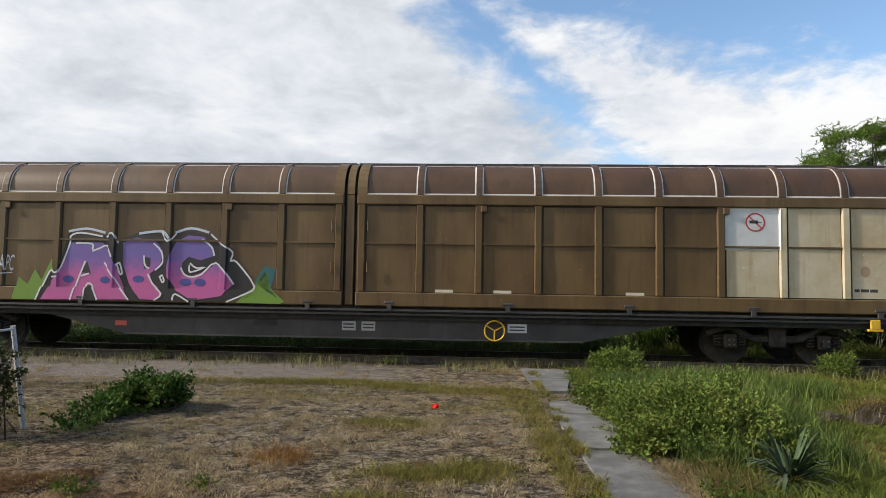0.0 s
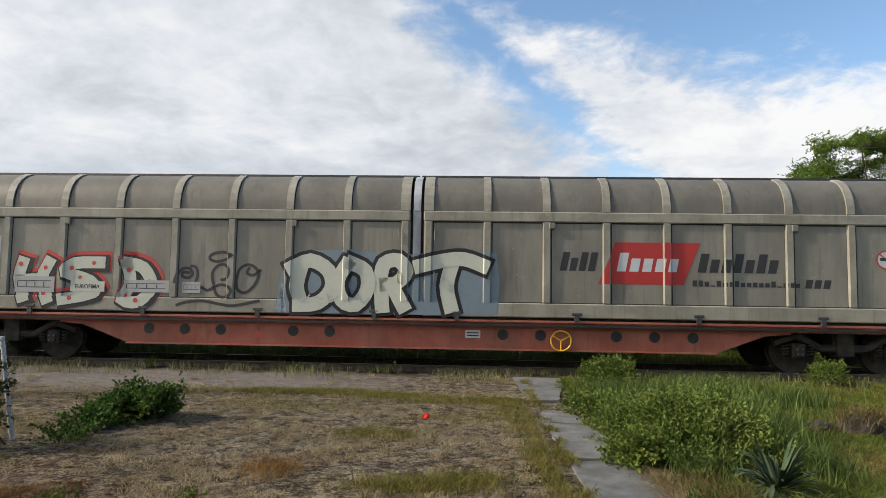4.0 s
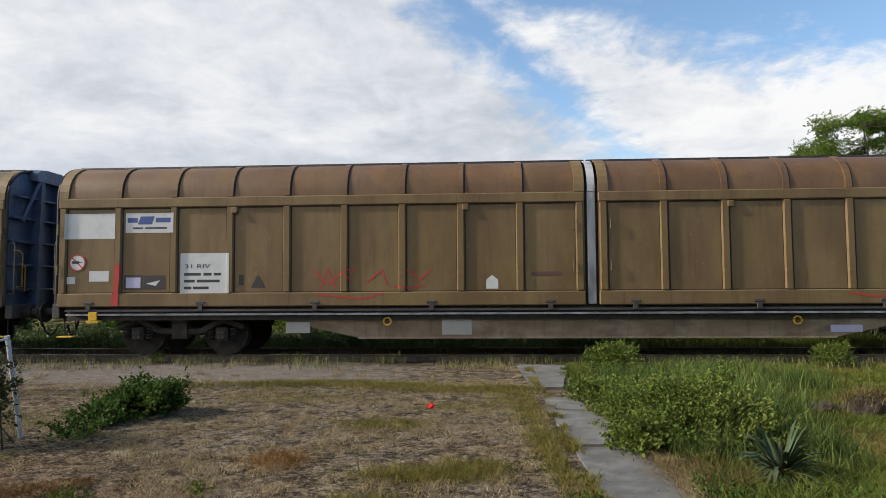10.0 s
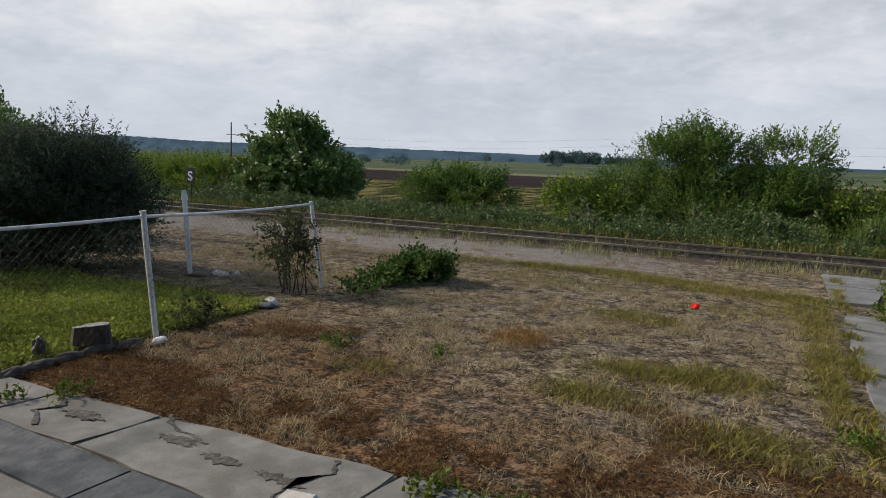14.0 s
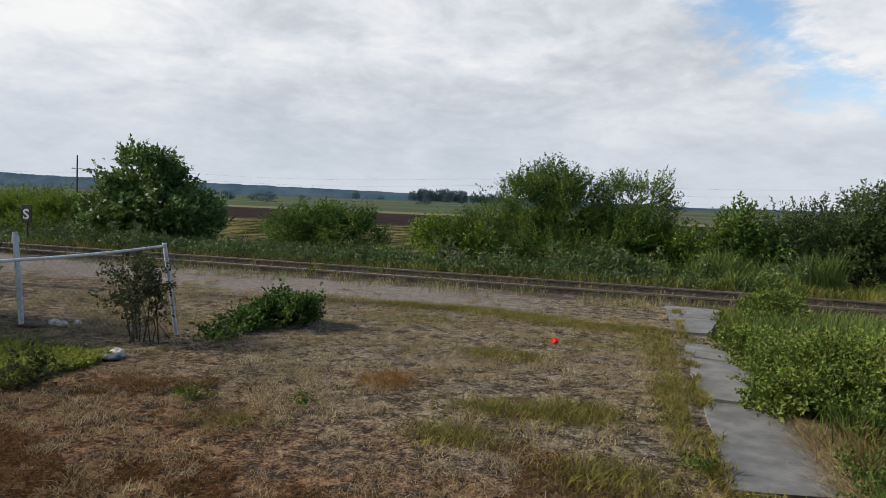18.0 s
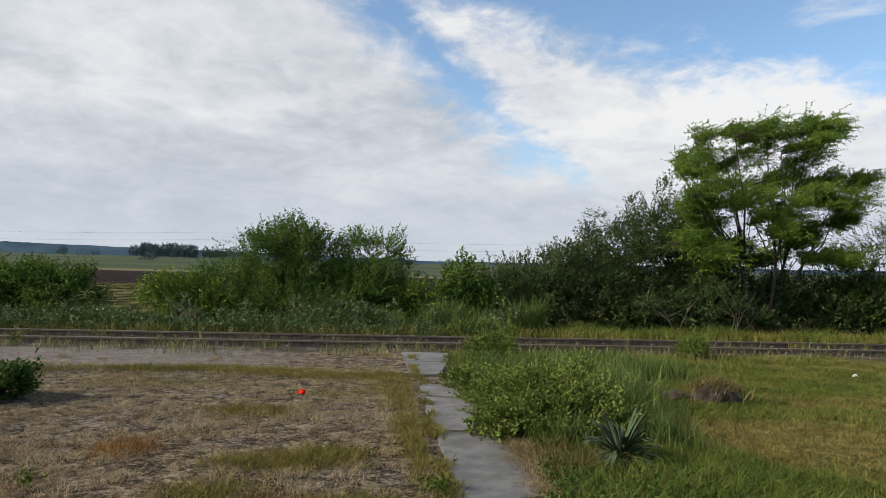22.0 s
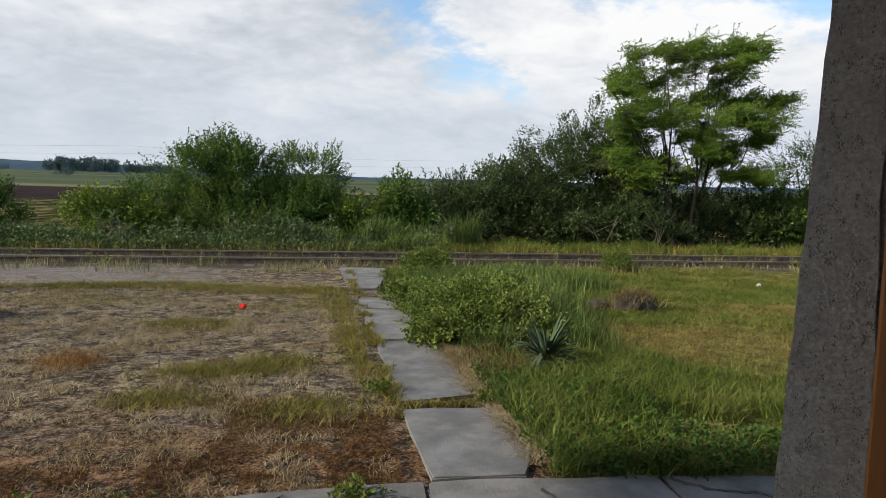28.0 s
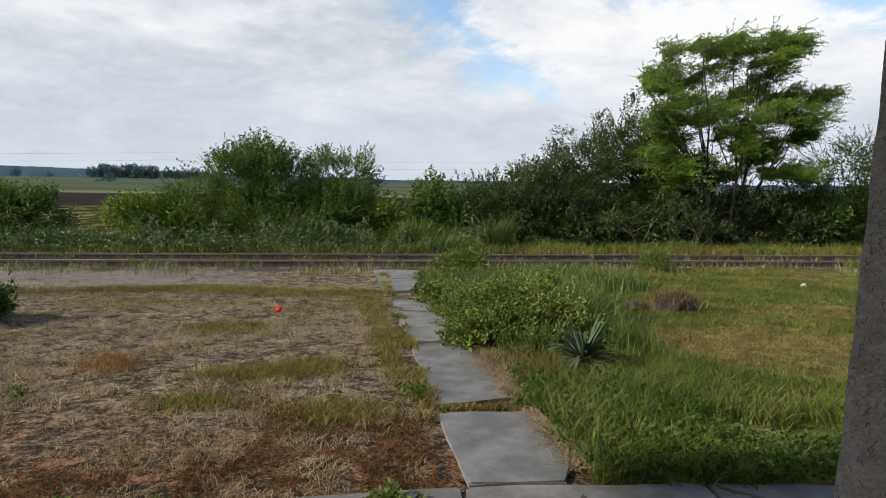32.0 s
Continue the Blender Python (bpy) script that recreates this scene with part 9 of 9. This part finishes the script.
    for pts in ([(-6.75, 2.35), (-6.5, 2.5), (-6.3, 2.35)], [(-5.3, 2.5), (-4.95, 2.52)], [(-2.9, 2.4), (-2.65, 2.2)], [(-1.9, 2.35), (-1.55, 2.42)], [(-1.45, 1.7), (-1.2, 1.55), (-1.35, 1.3)], [(-7.2, 1.3), (-6.9, 1.4)]):
        w.stroke(pts, 0.09, P["lilac"], 2)
    # the block letters
    for pts in ([(0.35, 1.08), (0.5, 2.05), (0.85, 1.08)], [(0.6, 1.1), (0.95, 2.3), (1.5, 1.3)], [(2.75, 2.3), (2.95, 2.75), (3.3, 2.3)], [(4.1, 2.4), (4.5, 2.78), (4.85, 2.4)], [(5.3, 1.6), (5.6, 2.62), (5.95, 1.5)], [(5.75, 1.1), (6.05, 2.2), (6.4, 1.1)]):
        w.poly(pts, P["lime"], 0, label="yellow-green graffiti spikes")
    w.poly([(0.55, 1.08), (0.95, 1.55), (1.05, 2.2), (1.75, 2.25), (1.8, 2.55), (2.5, 2.6), (2.75, 2.3), (2.95, 2.55), (4.25, 2.58), (4.45, 2.35), (4.75, 2.62), (5.4, 2.6), (5.45, 2.2), (5.9, 2.15), (5.75, 1.7), (6.35, 1.3), (6.3, 1.08)], P["cream"], 1, label="cream graffiti outline")
    for ch, a, b, top in (("M", 0.72, 2.2, 2.18), ("A", 2.1, 3.2, 2.14), ("T", 2.98, 4.1, 2.5), ("E", 4.05, 4.95, 2.35), ("K", 4.85, 6.15, 2.5)):
        w.word(ch, a, 1.12, b, top, P["cream"], 2, 0.13, 0.0, 0.05, label="cream edge of a graffiti letter")
        w.word(ch, a + 0.03, 1.14, b - 0.03, top - 0.02, P["pink"], 3, 0.06, label="pink and violet graffiti letter")
    for x0, z0, x1, z1 in ((0.98, 1.95, 1.75, 2.2), (1.8, 2.12, 2.5, 2.55), (2.72, 1.95, 3.45, 2.14), (3.5, 1.5, 4.3, 1.75), (4.3, 1.34, 5.0, 1.5), (4.75, 2.1, 5.4, 2.58), (3.6, 1.75, 3.95, 1.95)):
        w.rect(x0, z0, x1, z1, P["navy"], 4, label="dark blue graffiti block")
    for x, z in ((3.05, 1.8), (3.4, 1.85), (4.5, 1.85), (4.05, 1.82)):
        w.oval(x, z, 0.16, 0.13, P["cocoa"], 5, 7)
    for x, a in ((0.38, 1.82), (6.5, 1.72)):
        w.word("OMS" if x < 1 else "ONE", x, a, x + 0.34, a + 0.16, P["white"], 1, 0.01, 0.2, name="tag", label="small white scrawled tag")
    for x, z, r in ((6.9, 1.9, 0.35), (7.25, 1.5, 0.3)):
        w.stroke([(x + r * math.cos(q), z + r * math.sin(q)) for q in np.linspace(0.2, 3.4, 9)], 0.10, P["cocoa"], 0, name="tag")
    w.rect(7.72, 2.63, 8.66, 3.12, P["brick_field"], 0, name="field", label="brick brown repainted field")
    w.plate(7.72, 1.36, 8.66, 2.60, P["plate"], [(0.3, 0.13, 0.45, 0.03), (0.35, 0.06, 0.3, 0.03)])
    w.ban(8.16, 2.13, 0.19, P["ring"], P["plate"])
    w.poly([(8.85, 1.35), (8.8, 2.1), (9.3, 2.2), (9.6, 2.0), (9.55, 1.55), (9.8, 1.3), (9.3, 1.1)], P["white"], 0, label="white and red graffiti")
    for pts in ([(8.85, 2.05), (9.2, 2.12), (9.5, 2.05), (9.62, 1.8)], [(8.9, 1.85), (9.1, 1.6), (8.9, 1.4), (9.4, 1.3)], [(9.15, 1.9), (9.45, 1.8), (9.3, 1.6)], [(9.6, 1.85), (9.9, 1.7), (9.75, 1.35), (9.5, 1.2), (9.0, 1.15)]):
        w.stroke(pts, 0.06, P["coral"], 1, label="red sprayed stroke")
    w.oval(10.15, 1.8, 0.3, 0.3, P["navy"], 0, 9)
    w.plate(9.92, 1.47, 10.14, 1.76, P["plate"], [(0.1, 0.3, 0.8, 0.1)], 1)
    w.plate(10.22, 1.46, 10.52, 1.60, P["plate"], [(0.1, 0.3, 0.8, 0.2)], 1)


def paint_fifth():
    w = Side(4, 10)
    w.plate(-10.80, 1.37, -9.98, 2.45, P["plate"], [(0.1, 0.42, 0.7, 0.06), (0.1, 0.30, 0.85, 0.06), (0.1, 0.18, 0.75, 0.06)] + [(0.25 + 0.1 * k, 0.84, 0.07, 0.05) for k in range(7)] + [(0.08, 0.78, 0.84, 0.03)])
    w.word("31 RIV", -10.70, 1.92, -10.33, 2.0, P["ink"], 1, 0.006, name="lettering", label="black stencilled letters")
    w.plate(-9.86, 1.37, -8.98, 2.42, P["plate"], [(0.05, 0.68, 0.35, 0.06), (0.05, 0.55, 0.35, 0.06), (0.05, 0.42, 0.35, 0.06), (0.55, 0.7, 0.3, 0.05), (0.55, 0.56, 0.3, 0.05), (0.55, 0.42, 0.3, 0.05), (0.05, 0.25, 0.3, 0.1)])
    w.rect(-9.46, 1.38, -9.05, 1.68, P["ink"], 2, name="card_frame")
    w.rect(-9.41, 1.43, -9.10, 1.63, P["card"], 3, name="paper_card", label="violet paper card in a frame")
    w.rect(-8.80, 2.42, -7.92, 3.12, P["ochre_field"], 0, name="field", label="ochre repainted field")
    w.plate(-8.80, 1.37, -7.92, 2.40, P["plate"])
    w.ban(-8.41, 2.11, 0.19, P["ring"], P["plate"])
    w.rect(-7.65, 1.55, -7.25, 1.72, P["old_plate"], 0, name="data_panel", label="faded plate")
    w.word("CEMER", -6.6, 1.80, -6.08, 1.96, P["white"], 0, 0.01, name="tag", label="white scrawled tag")
    w.word("OCTE", -6.58, 1.60, -6.2, 1.75, P["white"], 0, 0.01, name="tag", label="white scrawled tag")
    w.stroke([(-6.55, 1.55), (-6.3, 1.56)], 0.025, P["white"], 0, name="tag")

    def at(pts):
        return [(-5.97 + ((160 + a / 2.13) - 430) * 0.01172, 1.06 + (525 - (360 + b / 2.13)) * 0.01154) for a, b in pts]

    w.edged(at([(580, 348), (598, 205), (705, 195), (700, 88), (785, 90), (778, 198), (838, 198), (838, 258), (770, 260), (770, 348)]), P["turq"], P["white"], 0, label="turquoise graffiti letter")
    w.edged(at([(838, 348), (850, 92), (1020, 92), (1010, 250), (960, 250), (965, 168), (920, 170), (918, 348)]), P["blue"], P["white"], 2, label="blue graffiti letter")
    w.poly(at([(905, 95), (1018, 95), (1008, 248), (962, 248), (966, 165), (890, 168)]), P["orange"], 4, label="red graffiti patch")
    w.edged(at([(950, 270), (1022, 270), (1020, 343), (948, 343)]), P["aqua"], P["black"], 2)
    w.edged(at([(1047, 290), (1108, 290), (1110, 343), (1045, 343)]), P["coral"], P["white"], 2, 0.02)
    left = [(1120 + 92 * math.cos(q), 182 - 102 * math.sin(q)) for q in np.linspace(1.0, 5.2, 18)]
    w.edged(at(left + [(1140, 280), (1140, 348), (1296, 348), (1296, 262), (1330, 262), (1375, 235), (1405, 185), (1400, 130), (1360, 90), (1300, 80), (1240, 80), (1240, 218), (1205, 218), (1207, 84)]), P["blue"], P["white"], 2, label="blue double graffiti letter")
    for pts in ([(1095, 190), (1105, 155), (1145, 145), (1140, 213), (1105, 210)], [(1302, 130), (1335, 132), (1352, 165), (1335, 195), (1300, 206)], [(1197, 264), (1233, 264), (1233, 290), (1197, 290)], [(668, 262), (695, 262), (695, 287), (668, 287)]):
        w.edged(at(pts), M["brown"], P["white"], 4, 0.02, label="gap in a graffiti letter")
    w.edged(at([(1332, 285), (1398, 280), (1402, 343), (1330, 343)]), P["black"], P["white"], 4, 0.02)
    w.word("09", *at([(1344, 328)])[0], *at([(1390, 296)])[0], P["white"], 6, 0.01, name="tag")
    w.edged([(-1.22, 1.62), (-1.22, 2.52), (-0.05, 2.52), (-0.05, 1.9), (-0.35, 1.7), (-0.35, 2.08), (-0.62, 2.08), (-0.68, 1.62)], P["blue"], P["white"], 0, label="blue graffiti letter")
    w.edged([(-0.35, 1.07), (-0.3, 1.85), (-0.1, 2.1), (-0.1, 2.5), (0.3, 2.5), (0.32, 1.2), (0.78, 1.2), (0.74, 2.12), (0.40, 2.12), (0.36, 1.5), (0.36, 1.07)], P["orange"], P["white"], 2, 0.025, label="orange graffiti letter")
    w.poly([(0.36, 1.09), (0.38, 2.1), (0.73, 2.1), (0.78, 1.09)], P["orange"], 4, label="orange graffiti block")
    w.edged([(-1.28, 1.08), (-1.25, 1.6), (-0.82, 1.6), (-0.8, 1.08)], P["orange"], P["white"], 4, 0.02)
    w.stroke([(-1.2, 1.1), (-1.12, 1.5), (-1.03, 1.2), (-0.95, 1.5), (-0.88, 1.1)], 0.04, P["white"], 6)
    w.stroke([(0.0, 1.58), (0.3, 1.6)], 0.05, P["white"], 5)
    w.word("PERSEY!", -0.3, 1.12, 0.32, 1.28, P["white"], 5, 0.01, name="tag", label="white scrawled tag")
    w.word("09/", 1.78, 1.70, 2.14, 1.93, P["white"], 0, 0.01, 0.2, name="tag", label="white painted date")
    w.word("18", 1.84, 1.43, 2.1, 1.66, P["white"], 0, 0.01, 0.1, name="tag", label="white painted date")
    on = lambda pts: [(2.50 + (a - 1025) * 0.00811, 1.06 + (215 - b) * 0.00811) for a, b in pts]
    letters = [[[(1046, 184), (1052, 86), (1084, 84), (1090, 106), (1078, 126), (1052, 130)]],
               [[(1150, 86), (1112, 86), (1106, 128), (1104, 170), (1144, 170)], [(1108, 128), (1140, 126)]],
               [[(1178, 172), (1185, 84), (1208, 86), (1210, 108), (1186, 122), (1210, 172)]],
               [[(1296, 82), (1246, 80), (1242, 116), (1294, 124), (1298, 168), (1236, 170)]]]
    for k, strokes in enumerate(letters):
        left, right = min(p[0] for p in strokes[0]), max(p[0] for p in strokes[0])
        w.poly(on([(left - 16, 192), (left - 14, 172), (right + 12, 172), (right + 14, 190)]), P["navy"], 0, label="dark blue graffiti shade")
        for i, line in enumerate(strokes):
            w.stroke(on(line), 0.285, P["black"], 1 + i + 2 * (k % 2), label="black outline of a graffiti letter")
            w.stroke(on(line), 0.205, P["aqua"], 5 + i, label="turquoise graffiti letter")
    w.poly(on([(1322, 52), (1388, 43), (1394, 128), (1380, 138), (1396, 150), (1440, 196), (1328, 198), (1330, 120)]), P["white"], 0, label="white outline of a graffiti letter")
    w.stroke(on([(1386, 162), (1344, 162), (1340, 66), (1376, 62), (1378, 108), (1346, 116)]), 0.185, P["orange"], 2, label="red graffiti letter")
    w.stroke(on([(1424, 58), (1458, 112)]), 0.36, P["white"], 1, label="white outline of a graffiti letter")
    w.stroke(on([(1504, 54), (1462, 108), (1420, 172)]), 0.40, P["white"], 3, label="white outline of a graffiti letter")
    w.stroke(on([(1424, 58), (1458, 112)]), 0.22, P["orange"], 4, label="red graffiti letter")
    w.stroke(on([(1504, 54), (1462, 108), (1420, 166)]), 0.23, P["orange"], 5, label="red graffiti letter")
    w.stroke(at([(960, 285), (1012, 285), (985, 285), (985, 330), (1010, 330)]), 0.03, P["black"], 5, name="tag")
    w.stroke(at([(1060, 300), (1096, 334), (1060, 334), (1096, 300)]), 0.028, P["white"], 5, name="tag")
    w.edged([(6.1, 1.5), (6.62, 2.34), (6.78, 2.34), (6.78, 1.42), (6.5, 1.42), (6.5, 1.72), (6.3, 1.5)], P["white"], P["blue"], 0, 0.06, label="white and blue graffiti letter")
    w.rect(6.42, 1.42, 6.80, 1.62, P["blue"], 2)
    for k, (tx, b) in enumerate((("CEMEK", 7.72), ("OCTE", 7.68), ("HIPP", 7.62), ("E", 7.95))):
        z = 1.92 - 0.23 * k
        w.word(tx, 6.98 if k < 3 else 7.82, z, b, z + 0.18, P["white"], 0, 0.01, name="tag", label="white scrawled tag")
    w.plate(7.75, 1.38, 8.68, 2.49, P["plate"], [(0.25, 0.2, 0.45, 0.03), (0.3, 0.12, 0.3, 0.03)])
    w.ban(8.2, 2.18, 0.19, P["ring"], P["plate"])


def paint_last():
    w = Side(5, 9)
    w.plate(-10.84, 2.50, -9.76, 3.04, P["plate"])
    w.plate(-9.56, 2.62, -8.52, 3.04, P["plate"], [(0.15, 0.2, 0.7, 0.1)])
    w.rect(-9.52, 2.84, -9.3, 2.94, P["logo_blue"], 1, name="logo_bar")
    w.poly([(-9.3, 2.80), (-9.0, 2.80), (-8.94, 2.97), (-9.24, 2.97)], P["logo_blue"], 1, name="logo", label="blue company mark")
    w.rect(-8.92, 2.84, -8.58, 2.94, P["logo_blue"], 1, name="logo_bar")
    w.ban(-10.58, 2.0, 0.18, P["ring"], P["plate"])
    w.plate(-10.32, 1.60, -9.90, 1.82, P["plate"])
    w.plate(-10.80, 1.55, -10.62, 1.70, P["plate"])
    w.rect(-9.58, 1.42, -9.17, 1.73, P["ink"], 0, name="card_frame")
    w.rect(-9.53, 1.46, -9.22, 1.68, P["card"], 1, name="paper_card", label="violet paper card in a frame")
    w.rect(-9.15, 1.43, -8.70, 1.72, P["ink"], 0, name="data_panel", label="black panel")
    w.poly([(-9.1, 1.55), (-8.9, 1.5), (-8.8, 1.62)], P["plate"], 1, name="logo")
    w.plate(-8.38, 1.34, -7.34, 2.18, P["plate"], [(0.08, 0.44, 0.75, 0.08), (0.08, 0.27, 0.72, 0.08), (0.08, 0.1, 0.5, 0.08)])
    w.word("31 RIV", -8.28, 1.86, -7.75, 1.95, P["ink"], 1, 0.006, name="lettering", label="black stencilled letters")
    w.stroke([(-9.74, 1.14), (-9.73, 1.5), (-9.70, 1.88)], 0.14, P["logo_red"], 2, name="tag", label="red paint smear")
    for pts in ([(-5.6, 1.8), (-5.3, 1.5), (-5.0, 1.75), (-4.8, 1.55)], [(-4.5, 1.55), (-4.2, 1.8), (-4.1, 1.5)], [(-3.7, 1.8), (-3.4, 1.6), (-3.2, 1.8)], [(-5.5, 1.3), (-4.6, 1.2), (-4.2, 1.32)], [(-5.45, 1.42), (-5.3, 1.85), (-5.15, 1.45)], [(-4.95, 1.8), (-4.7, 1.82)], [(-3.95, 1.45), (-3.6, 1.42), (-3.35, 1.5)], [(4.9, 1.28), (5.4, 1.2), (5.9, 1.26)]):
        w.stroke(pts, 0.032, P["logo_red"], 0, name="tag", label="faint red scrawl")
    w.poly([(-2.1, 1.4), (-2.1, 1.58), (-1.98, 1.68), (-1.86, 1.58), (-1.86, 1.4)], P["plate"], 0, name="patch", label="pale paint patch")
    w.rect(-7.15, 1.5, -7.05, 1.72, P["ink"], 0, name="tag")
    w.poly([(-6.9, 1.45), (-6.75, 1.72), (-6.6, 1.45)], P["ink"], 0, name="tag", label="dark smear")
    w.rect(-1.2, 1.66, -0.6, 1.74, P["cocoa"], 0, name="data_panel")
    w.ban(10.62, 2.0, 0.17, P["faded"], P["old_plate"])


def on_sill(k, x0, z0, x1, z1, mat, label, bars=()):
    """A plate screwed on the side sill."""
    y = -(SIDE - 0.16) - 0.024
    ob = part("sill_plate", boxes((x0, x1, y - 0.01, y, z0, z1)), mat, TRAIN[k][0], label)
    for a, b, c, d in bars:
        part("print_line", boxes((x0 + (x1 - x0) * a, x0 + (x1 - x0) * (a + c), y - 0.013, y - 0.0095, z0 + (z1 - z0) * b, z0 + (z1 - z0) * (b + d))), P["ink"], ob)


def make_plates():
    stripes = [(0.1, 0.25, 0.8, 0.15), (0.1, 0.6, 0.8, 0.15)]
    on_sill(0, 3.2, 0.56, 3.58, 0.74, P["plate"], "white brake plate", stripes)
    for x in (-0.15, 0.25):
        on_sill(0, x, 0.55, x + 0.28, 0.74, P["grey_plate"], "grey data plate", stripes)
    on_sill(0, -4.9, 0.56, -4.66, 0.66, P["red_plate"], "small red plate")
    on_sill(0, -2.0, 0.62, -1.5, 0.72, M["black_steel"], "brake changeover lever")
    on_sill(1, -1.1, 0.50, -0.75, 0.80, P["grey_plate"], "grey data plate", stripes)
    on_sill(1, 1.1, 0.62, 1.4, 0.78, P["plate"], "white data plate", stripes)
    on_sill(1, 1.5, 0.66, 1.9, 0.72, P["red_plate"], "small red plate")
    on_sill(2, -3.3, 0.55, -3.1, 0.68, P["red_plate"], "small red plate")
    on_sill(2, 1.0, 0.62, 1.3, 0.78, P["plate"], "white data plate", stripes)
    on_sill(3, 0.74, 0.42, 1.92, 0.60, P["plate"], "long white brake board")
    on_sill(3, 0.74, 0.60, 1.25, 0.76, P["plate"], "white brake board", stripes)
    on_sill(3, 1.42, 0.48, 1.55, 0.66, P["red_plate"], "red arrow mark")
    on_sill(3, 3.4, 0.42, 3.86, 0.72, P["plate"], "white brake plate", stripes)
    on_sill(4, -4.1, 0.42, -3.62, 0.68, P["plate"], "white brake plate", stripes)
    on_sill(4, -2.66, 0.42, -2.32, 0.78, P["plate"], "white board")
    on_sill(4, -1.58, 0.42, -1.23, 0.80, P["plate"], "white board")
    on_sill(4, -0.66, 0.54, 0.48, 0.58, M["yellow"], "yellow lever bar")
    on_sill(5, -6.2, 0.5, -5.7, 0.72, P["grey_plate"], "pale patch of filler")
    on_sill(5, 4.6, 0.5, 5.2, 0.64, P["card"], "faded blue paint patch")
    on_sill(5, -3.0, 0.46, -2.4, 0.8, P["grey_plate"], "pale patch of filler")


paint_first()
paint_second()
paint_third()
paint_fourth()
paint_fifth()
paint_last()
make_plates()


# ---- what moves: the train rolls past to the left ----
ROLL = ((0, -3.03), (1, -14.44), (2, -25.69), (3, -36.88), (6, -70.35), (7, -81.40), (8, -92.48), (9, -103.47), (10.5, -119.89), (11.5, -130.94), (12, -136.7), (13, -148.0), (14, -159.4), (16, -182.0), (20, -227.0), (26, -294.0), (32, -361.0))


def motions():
    for k, (root, wheels) in enumerate(TRAIN):
        rows = []
        for t in sorted({*(r[0] for r in ROLL), *np.arange(10, 32.1, 1.0)}):
            x = float(np.interp(t, [r[0] for r in ROLL], [r[1] for r in ROLL])) + k * PITCH
            x *= STRETCH
            a, b = track_y(x - 8.5), track_y(x + 8.5)
            rows.append((t, pose(x, (a + b) / 2, RAIL_TOP, 0, 0, math.degrees(math.atan2(b - a, 17.0)))))
        walk(root, rows)
        # the wheels turn by the way rolled
        turn = []
        for t in np.arange(0.0, 14.61, 0.05):
            way = float(np.interp(t, [r[0] for r in ROLL], [r[1] for r in ROLL]))
            turn.append((float(t), math.degrees(way / 0.46)))
        turn.append((32.0, turn[-1][1]))
        for wheel in wheels:
            at = wheel.location.copy()
            walk(wheel, [(t, pose(at.x, at.y, at.z, 0, a, 0)) for t, a in turn])


motions()
